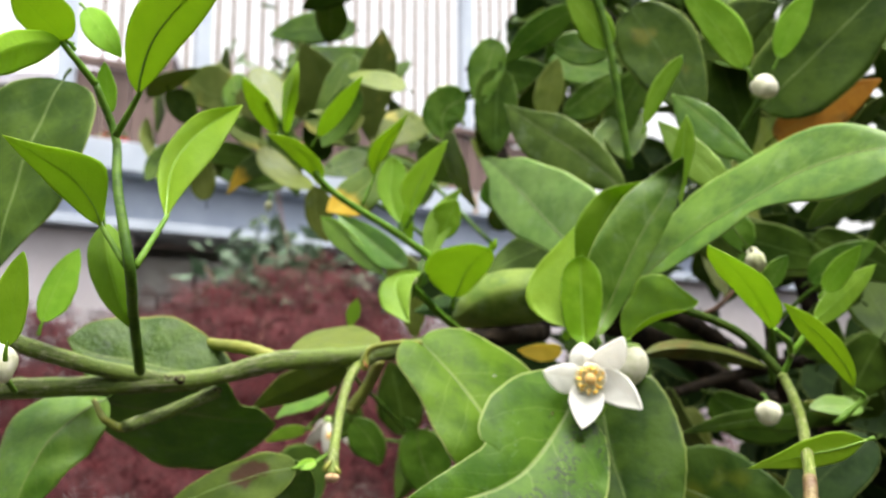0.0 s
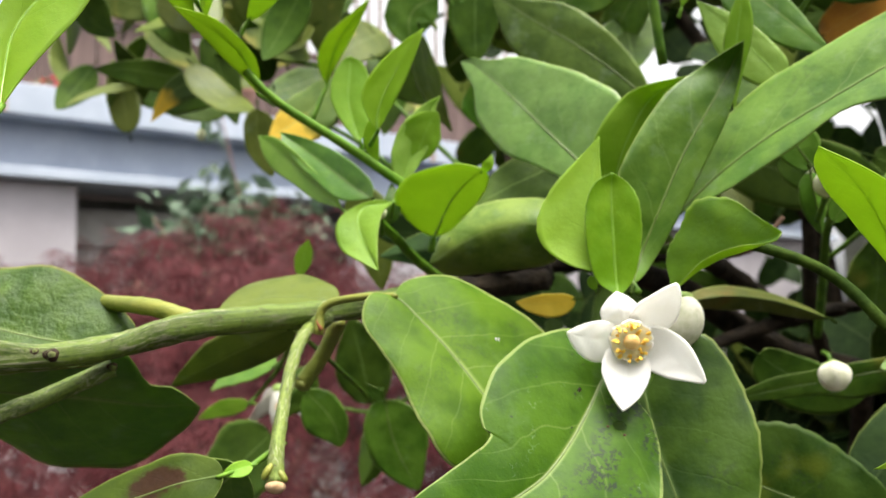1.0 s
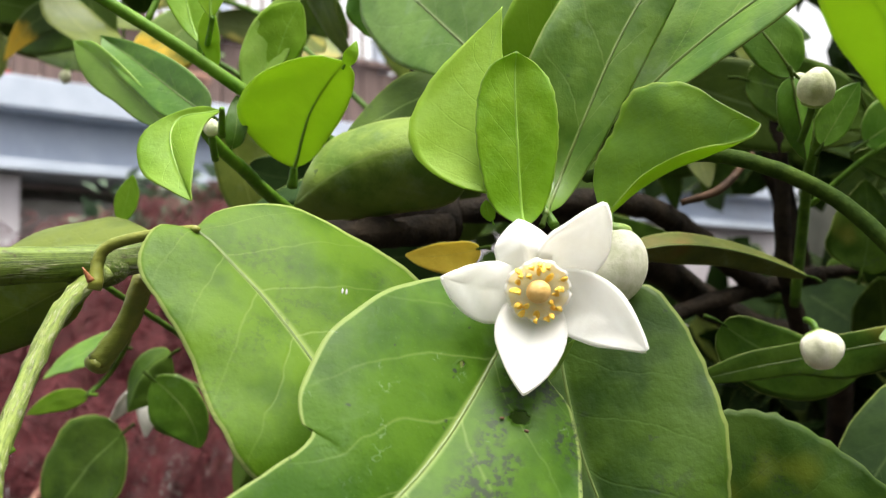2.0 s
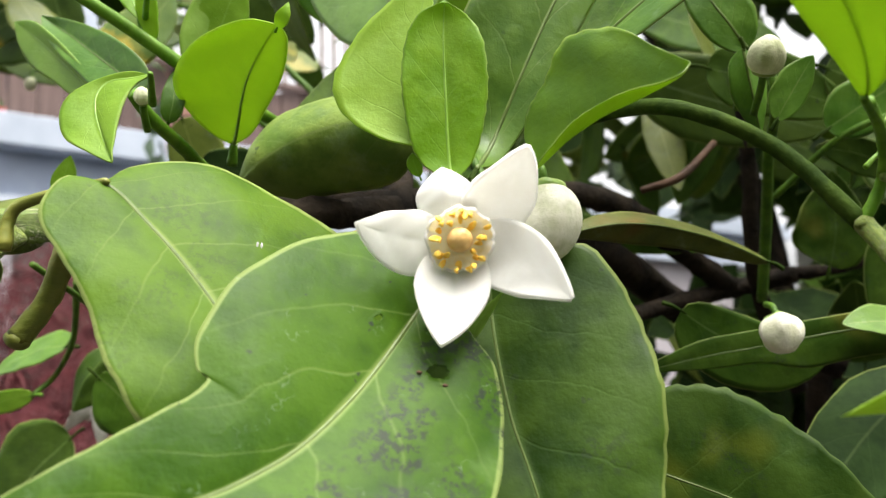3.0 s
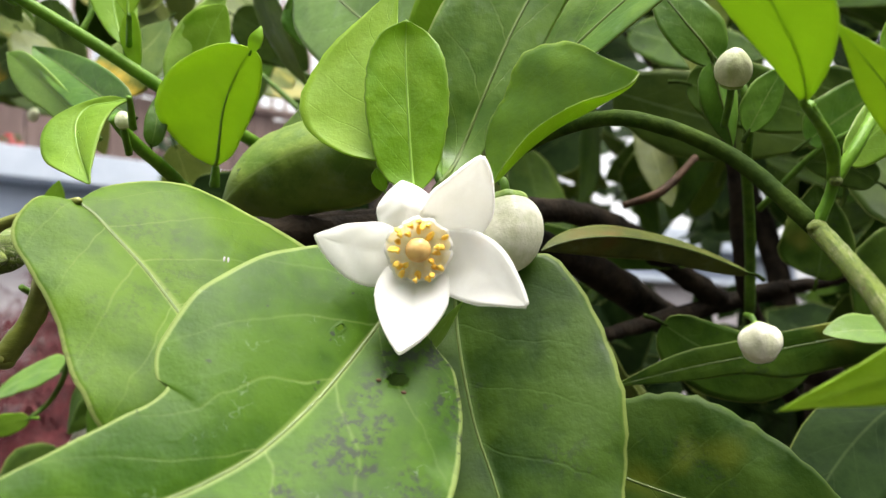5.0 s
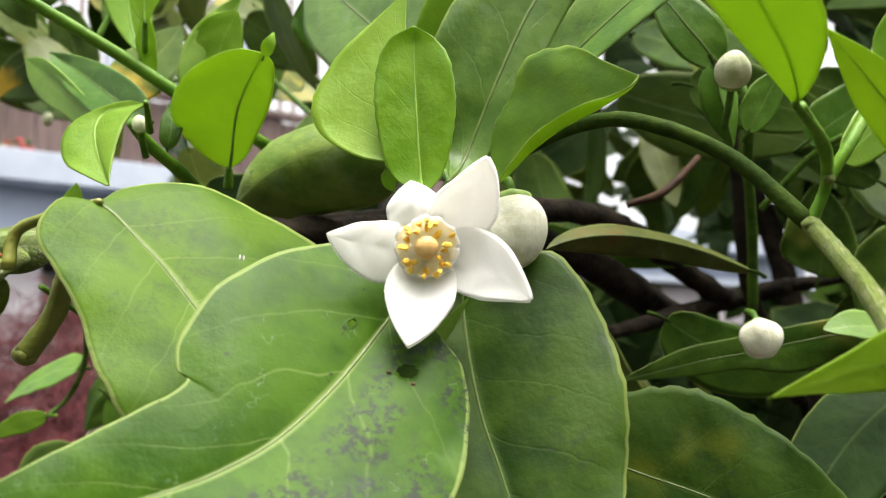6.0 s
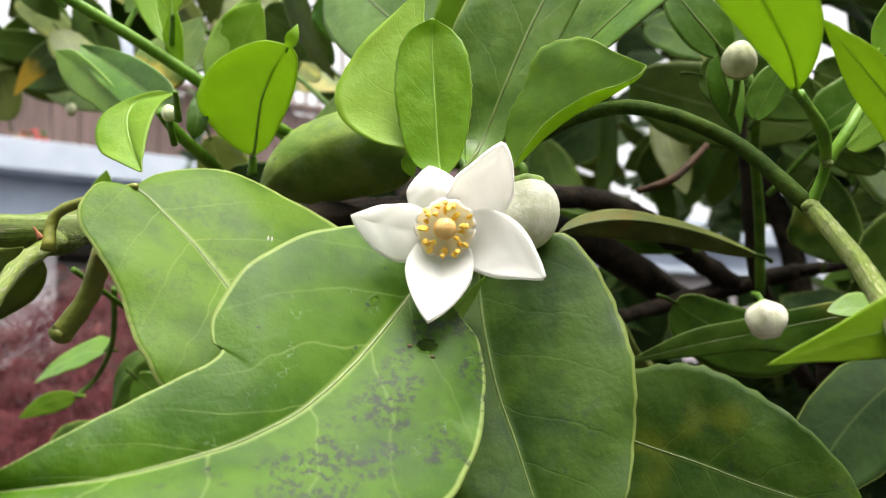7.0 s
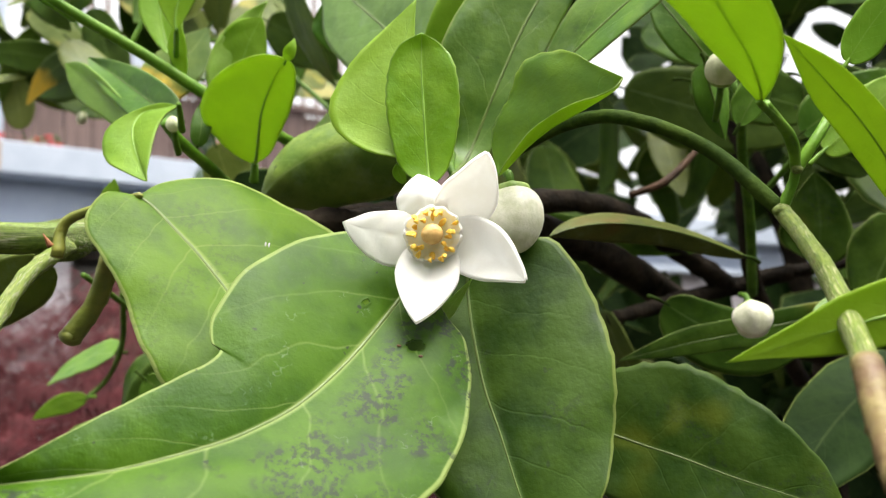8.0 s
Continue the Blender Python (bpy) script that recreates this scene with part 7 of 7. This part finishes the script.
petal(open_flower, (0.0607, 0.3668, 1.1993), (0.0688, 0.3591, 1.1950), (0.0766, 0.3514, 1.1872), (0.0707, 0.3580, 1.2010), (0.0654, 0.3602, 1.1895))
petal(open_flower, (0.0602, 0.3665, 1.2013), (0.0662, 0.3615, 1.2073), (0.0704, 0.3529, 1.2145), (0.0608, 0.3607, 1.2090), (0.0739, 0.3610, 1.2061))
petal(open_flower, (0.0583, 0.3667, 1.2016), (0.0565, 0.3615, 1.2068), (0.0559, 0.3646, 1.2135), (0.0506, 0.3648, 1.2086), (0.0621, 0.3638, 1.2079), 1.15, 0.45, 0.22, 2.4)
FC, FE = np.array((0.0588, 0.3644, 1.1996)), [np.array(v) for v in ((0.0692, 0.3634, 1.1993), (0.0590, 0.3628, 1.2099), (0.0505, 0.2659, 1.1847))]
F1, F2, F3 = [(v - FC) / np.linalg.norm(v - FC) for v in FE]
# filament crown: fused filaments with ragged teeth, white outside, cream inside
NR = 96
teeth = rng.uniform(-1, 1, NR // 4)
outer, inner = [], []
for k in range(NR):
    ph = 2 * math.pi * k / NR
    tooth = teeth[k // 4] * 0.0005 + 0.00018 * math.sin(k * 0.83) + (-0.0004 if k % 11 == 0 else 0.0)
    ray = F1 * math.cos(ph) + F2 * math.sin(ph)
    wide = 1 + 0.035 * math.sin(ph * 2 + 1) + 0.03 * math.sin(ph * 5)
    rim = FC + ray * (0.0063 * wide + tooth * 0.5) + F3 * (0.0048 + tooth)
    outer += [FC + ray * 0.0030 - F3 * 0.001, FC + ray * 0.0048 * wide + F3 * 0.001, FC + ray * 0.0058 * wide + F3 * 0.0030, rim, rim - ray * 0.0005 + F3 * 0.0001]
    inner += [rim - ray * 0.0005 + F3 * 0.0001, FC + ray * 0.0049 * wide + F3 * 0.0044, FC + ray * 0.0037 + F3 * 0.0038, FC + ray * 0.0026 + F3 * 0.0034, FC + ray * 0.0008 + F3 * 0.0033]
quads = [(k * 5 + a, k * 5 + a + 1, (k + 1) % NR * 5 + a + 1, (k + 1) % NR * 5 + a) for k in range(NR) for a in range(4)]
crown_part = under(part("filament_crown", outer, quads, PETAL, None, "white ragged filament cup"), open_flower)
under(part("filament_lining", inner, quads, CROWN, None, "cream inner side of the filaments"), crown_part)
for k in range(27):
    ph = 2 * math.pi * k / 27 + rng.uniform(-0.25, 0.25)
    rr = rng.uniform(0.0030, 0.0058)
    lift = rng.uniform(0.0046, 0.0066)
    c = FC + F1 * rr * math.cos(ph) + F2 * rr * math.sin(ph) + F3 * lift
    ax = F3 * rng.uniform(0.1, 0.8) + (F1 * math.cos(ph) + F2 * math.sin(ph)) * rng.uniform(-0.8, 0.9)
    e1, e2, e3 = frame_of(ax)
    st = spline([FC + (F1 * math.cos(ph) + F2 * math.sin(ph)) * 0.0042 + F3 * 0.003, c - e3 * 0.0006], 4)
    v, f, uv = tube_mesh(st, np.full(len(st), 0.00028), 6)
    s = under(part("stamen", v, f, CROWN, None, "", uv), open_flower)
    ball("anther", c, (e1, e2, e3), (rng.uniform(0.0004, 0.0007), rng.uniform(0.0004, 0.0006), rng.uniform(0.0007, 0.0014)), ANTHER, s, 3, 0.28, 12, 7)
pist = ball("pistil", FC + F3 * 0.0025, (F1, F2, F3), (0.0019, 0.0019, 0.0032), OVARY, open_flower, 0, 0, 16, 10)
ball("stigma", FC + F3 * 0.0062, (F1, F2, F3), (0.0024, 0.0023, 0.0019), STIGMA, pist, 0, 0.0, 24, 14)
ball("calyx", FC - F3 * 0.0020, (F1, F2, F3), (0.0035, 0.0035, 0.0030), CALYX, open_flower, 5, 0.1)
v, f, uv = tube_mesh(spline([FC - F3 * 0.003, FC - F3 * 0.008 + F2 * 0.002, FC - F3 * 0.016 + F2 * 0.008], 6), np.full(13, 0.0011), 8)
under(part("stalk", v, f, STEM["greenstem"], None, "", uv), open_flower)

# a nodding flower under the branch
nod = thing("citrus_flower", (-0.0799, 0.6362, 1.1681), "drooping white citrus flower under the branch, petals dimmed for the shade", "flower", "open flowers")


def shade_petal(base, mid, tip, left, right):
    count["n"] += 1
    v, f, uv, sl, _, _ = blade(base, mid, tip, left, right, 0.9, 0.5, 18, 6, 0.35, 0.05, 0.0008, 0.0, count["n"], 1.7)
    return under(part("petal", v, f, (PETAL_SHADE, PETAL_SHADE), None, "", uv, sl), nod)


shade_petal((-0.0815, 0.6364, 1.1681), (-0.0895, 0.6326, 1.1611), (-0.0984, 0.6364, 1.1482), (-0.0925, 0.6300, 1.1582), (-0.0853, 0.6347, 1.1549))
shade_petal((-0.0805, 0.6343, 1.1677), (-0.0777, 0.6269, 1.1559), (-0.0790, 0.6281, 1.1416), (-0.0831, 0.6277, 1.1513), (-0.0735, 0.6269, 1.1510))
shade_petal((-0.0803, 0.6383, 1.1679), (-0.0725, 0.6390, 1.1622), (-0.0660, 0.6413, 1.1520), (-0.0746, 0.6365, 1.1590), (-0.0706, 0.6428, 1.1640))
shade_petal((-0.0827, 0.6415, 1.1684), (-0.0877, 0.6444, 1.1628), (-0.0912, 0.6495, 1.1520), (-0.0922, 0.6470, 1.1600), (-0.0850, 0.6464, 1.1593))
ball("calyx", (-0.0801, 0.6372, 1.1691), (F1, F3, F2), (0.0036, 0.0036, 0.003), CALYX, nod, 5, 0.1)
ball("filament_crown", (-0.0781, 0.6288, 1.1579), (F1, F3, F2), (0.0026, 0.0026, 0.0042), STIGMA, nod, 9, 0.08, label="tan yellow stamens")
bud((0.0785, 0.3760, 1.2044), 0.0066, 0.0082, F2 * -0.95 + F3 * 0.25 + F1 * 0.1, "plump greenish-white flower bud about to open beside the bloom", 0.006)
bud((0.1586, 0.4429, 1.1817), 0.0060, 0.0058, -F2 * 0.7 + F3 * 0.7, "round cream flower bud in front of a dark leaf")
bud((0.1450, 0.4121, 1.2526), 0.0047, 0.0052, F2 * 0.8 + F3 * 0.4, "small pale green-white flower bud on a side twig", skin=BUD_GREEN)
bud((0.1564, 0.4206, 1.3397), 0.0066, 0.0058, F2 * 0.8 + F1 * 0.3 + F3 * 0.4, "white flower bud on a yellow-green stalk", 0.016)
bud((0.0009, 0.7165, 1.4327), 0.0072, 0.0066, F2 * 0.6 + F3 * 0.5, "white flower bud among the inner leaves")
bud((-0.0142, 0.4253, 1.2456), 0.0021, 0.0024, F2 * 0.8 + F3 * 0.3, "tiny green-white flower bud on a fresh shoot", 0.004, BUD_GREEN)
bud((-0.1509, 0.3024, 1.2043), 0.0075, 0.0075, F2 * 0.5 + F3 * 0.6, "white flower bud on the near branch")
bud((0.1520, 0.4361, 1.2586), 0.0036, 0.0050, F2 * 0.6 + F3 * 0.6, "small pale flower bud in the inner twigs", skin=BUD_GREEN)
bud((-0.1364, 0.6884, 1.3312), 0.0030, 0.0040, -F2 * 0.8 + F3 * 0.3, "small pale flower bud hanging from a back twig", skin=BUD_GREEN)

# ---------------------------------------------------------------- terrace plants
SPRIG_LEAF = plain_mat("sprig_leaf", (0.050, 0.105, 0.022), (0.120, 0.20, 0.055), 20, 0.5, 0.0005, 300, trans=0.2)
RED_BLOOM = plain_mat("red_bloom", (0.42, 0.025, 0.030), (0.62, 0.07, 0.06), 20, 0.6, 0.0005, 300, trans=0.2)
CLAY = plain_mat("clay_pot", (0.20, 0.10, 0.07), (0.30, 0.16, 0.11), 12, 0.8, 0.001, 120)


def sprig(owner, pts, mm, size, count_leaves, gen):
    """A slender twig with leaves set along its upper part."""
    path = spline(pts, 8)
    v, f, uv = tube_mesh(path, np.linspace(mm, mm * 0.4, len(path)) / 1000, 6, 0.05, len(path))
    under(part("twig", v, f, MAPLE_WOOD, None, "", uv), owner)
    for k in range(count_leaves):
        at = path[int((0.35 + 0.65 * k / max(1, count_leaves - 1)) * (len(path) - 1))]
        ax = gen.normal(0, 1, 3) * (1, 0.7, 0.5) + (0, -0.3, 0.1)
        ax /= np.linalg.norm(ax)
        sd = np.cross(ax, gen.normal(0, 0.4, 3) + (0, -0.5, 1.0))
        sd /= np.linalg.norm(sd)
        ln = size * gen.uniform(0.7, 1.15)
        m1 = at + ax * ln * 0.5 + (0, 0, ln * 0.06)
        v, f, uv, sl, _, _ = blade(at, m1, at + ax * ln, m1 - sd * ln * 0.24, m1 + sd * ln * 0.24, 0.9, 0.55, 8, 3, 0.10, 0.04, 0.0006, 0.0, k, 1.9)
        under(part("leaf", v, f, (SPRIG_LEAF, SPRIG_LEAF), None, "", uv, sl), owner)


def pot(owner, c, wide, tall):
    """A tapered clay pot with a rim."""
    prof = [(0.66, 0.0), (0.92, 0.82), (1.04, 0.83), (1.06, 1.0), (0.94, 1.0), (0.90, 0.86), (0.0, 0.86)]
    verts, faces = [], []
    for r, h in prof:
        verts += [(c[0] + wide * r * math.cos(k * math.pi / 10), c[1] + wide * r * math.sin(k * math.pi / 10), c[2] + tall * h) for k in range(20)]
    for i in range(len(prof) - 1):
        faces += [(i * 20 + k, i * 20 + (k + 1) % 20, (i + 1) * 20 + (k + 1) % 20, (i + 1) * 20 + k) for k in range(20)]
    under(part("pot", verts, faces, CLAY), owner)


MAPLE_WOOD = plain_mat("maple_twig", (0.16, 0.07, 0.05), (0.30, 0.15, 0.11), 60, 0.7, 0.001, 400)
gp = np.random.default_rng(21)
foot = CORNER + ALONG * 0.92 + OUT * -0.14 + Vector((0, 0, 2.375))
tall_plant = thing("potted_shrub", foot, "slender young shrub in a clay pot on the terrace edge", "potted plant")
pot(tall_plant, foot, 0.11, 0.20)
fp = np.array(foot) + (0, 0, 0.16)
for dx, dz, n_leaf in ((-0.34, 0.62, 7), (-0.10, 0.86, 9), (0.16, 0.70, 8), (0.34, 0.48, 6), (0.05, 0.45, 5)):
    side = np.array(ALONG) * dx
    sprig(tall_plant, [fp, fp + side * 0.4 + (0, 0, dz * 0.5), fp + side + (0, 0, dz)], 5, 0.13, n_leaf, gp)
foot = CORNER + ALONG * -0.16 + OUT * -0.09 + Vector((0, 0, 2.375))
red_plant = thing("potted_flowers", foot, "small red flowers in a clay pot on the terrace edge", "potted plant")
pot(red_plant, foot, 0.05, 0.055)
fp = np.array(foot) + (0, 0, 0.045)
for k in range(5):
    tip = fp + np.array(ALONG) * gp.uniform(-0.16, 0.16) + np.array(OUT) * gp.uniform(-0.03, 0.06) + (0, 0, gp.uniform(0.02, 0.09))
    sprig(red_plant, [fp, (fp + tip) / 2 + (0, 0, 0.02), tip], 3, 0.05, 2, gp)
    e1, e2, e3 = frame_of(gp.normal(0, 0.4, 3) + (0, -0.5, 1.0))
    ball("bloom", tip, (e1, e2, e3), (0.018, 0.017, 0.011), RED_BLOOM, red_plant, 5, 0.25, 15, 7)

# ---------------------------------------------------------------- red laceleaf maple
MAPLE = plain_mat("maroon_lace_leaf", (0.032, 0.0075, 0.009), (0.125, 0.027, 0.031), 30, 0.6, 0.0004, 400, trans=0.2, spec=0.12)
maple = thing("laceleaf_maple", (-0.45, 1.9, 0.0), "dark red laceleaf maple forming a low feathery mound", "tree")
rm = np.random.default_rng(5)
HEART = np.array((-0.45, 1.9, 0.55))
RAD = np.array((1.25, 0.80, 0.85))


def mound():
    while True:
        v = rm.normal(0, 1, 3)
        v /= np.linalg.norm(v)
        if v[2] > -0.2:
            return v


mv, mf = [], []
for k in range(34000):
    n = mound()
    if n[1] > 0.45 and n[2] < 0.6:
        continue
    c = HEART + RAD * n * rm.uniform(0.62, 1.0) + (0, 0, 0.05 * math.sin(n[0] * 9) + 0.04 * math.sin(n[1] * 13 + n[0] * 4))
    fall = np.array((n[0], n[1], -0.55)) + rm.normal(0, 0.35, 3)
    fall /= np.linalg.norm(fall)
    sd = np.cross(fall, n + rm.normal(0, 0.3, 3))
    sd /= np.linalg.norm(sd)
    up = np.cross(sd, fall)
    size = rm.uniform(0.035, 0.062)
    for j in range(7):
        an = radians(-78 + 26 * j + rm.uniform(-5, 5))
        d = fall * math.cos(an) + sd * math.sin(an)
        w = np.cross(d, up) * size * 0.028
        ln = size * (1 - 0.35 * abs(j - 3) / 3)
        i = len(mv)
        mv += [c, c + d * ln * 0.5 + w + up * size * 0.06, c + d * ln - up * size * 0.15, c + d * ln * 0.5 - w + up * size * 0.06]
        mf.append((i, i + 1, i + 2, i + 3))
ob = under(part("foliage", mv, mf, MAPLE, None, "finely cut maroon leaves"), maple)
tagged(ob, kind="stuff")
for k in range(46):
    n = mound()
    e = HEART + RAD * n * rm.uniform(0.8, 1.0)
    m1 = HEART + (e - HEART) * 0.5 + np.array((0, 0, 0.18))
    path = spline([(-0.45, 1.9, 0.45), m1, e, e + np.array((n[0], n[1], -0.6)) * 0.12], 6)
    v, f, uv = tube_mesh(path, np.linspace(0.010, 0.0014, len(path)), 6, 0.05, k)
    under(part("twig", v, f, MAPLE_WOOD, None, "", uv), maple)
v, f, uv = tube_mesh(spline([(-0.45, 1.9, -0.03), (-0.42, 1.88, 0.25), (-0.45, 1.9, 0.5)], 6), np.linspace(0.045, 0.025, 13), 10, 0.08, 3)
under(part("trunk", v, f, MAPLE_WOOD, None, "", uv), maple)

# ---------------------------------------------------------------- small shrub against the terrace wall
SHRUB = plain_mat("grey_green_leaf", (0.030, 0.066, 0.030), (0.13, 0.19, 0.12), 20, 0.6, 0.0005, 300, trans=0.15)
shrub = thing("shrub", (-0.55, 4.35, 0.0), "loose grey-green shrub growing before the recess", "shrub")
rs = np.random.default_rng(8)
sv, sf = [], []
for k in range(1500):
    t = rs.uniform(0, 1)
    c = np.array((-0.75, 4.25, 1.0)) + np.array((rs.normal(0, 0.19), rs.normal(0, 0.12), -0.3 + 1.22 * t * rs.uniform(0.75, 1.0)))
    if k % 60 == 0:
        c = np.array((-0.80, 4.22, 1.75)) + np.array((-0.05, -0.05, 0.62)) * t + rs.normal(0, 0.035, 3)
    ax = rs.normal(0, 1, 3)
    ax /= np.linalg.norm(ax)
    sd = np.cross(ax, rs.normal(0, 1, 3))
    sd /= np.linalg.norm(sd)
    up = np.cross(sd, ax)
    z = rs.uniform(0.08, 0.15)
    i = len(sv)
    sv += [c - ax * z / 2, c + sd * z * 0.24 + up * z * 0.05, c + ax * z / 2 - up * z * 0.1, c - sd * z * 0.24 + up * z * 0.05]
    sf.append((i, i + 1, i + 2, i + 3))
tagged(under(part("foliage", sv, sf, SHRUB, None, "small leathery leaves"), shrub), kind="stuff")
for k in range(9):
    e = np.array((-0.75 + rs.normal(0, 0.16), 4.25 + rs.normal(0, 0.1), rs.uniform(1.3, 1.85)))
    if k == 0:
        e = np.array((-0.85, 4.17, 2.36))
    v, f, uv = tube_mesh(spline([(-0.55, 4.35, -0.02), (-0.58 + rs.normal(0, 0.1), 4.33, 0.7), e], 6), np.linspace(0.012, 0.003, 13), 6, 0.05, k)
    under(part("twig", v, f, MAPLE_WOOD, None, "", uv), shrub)
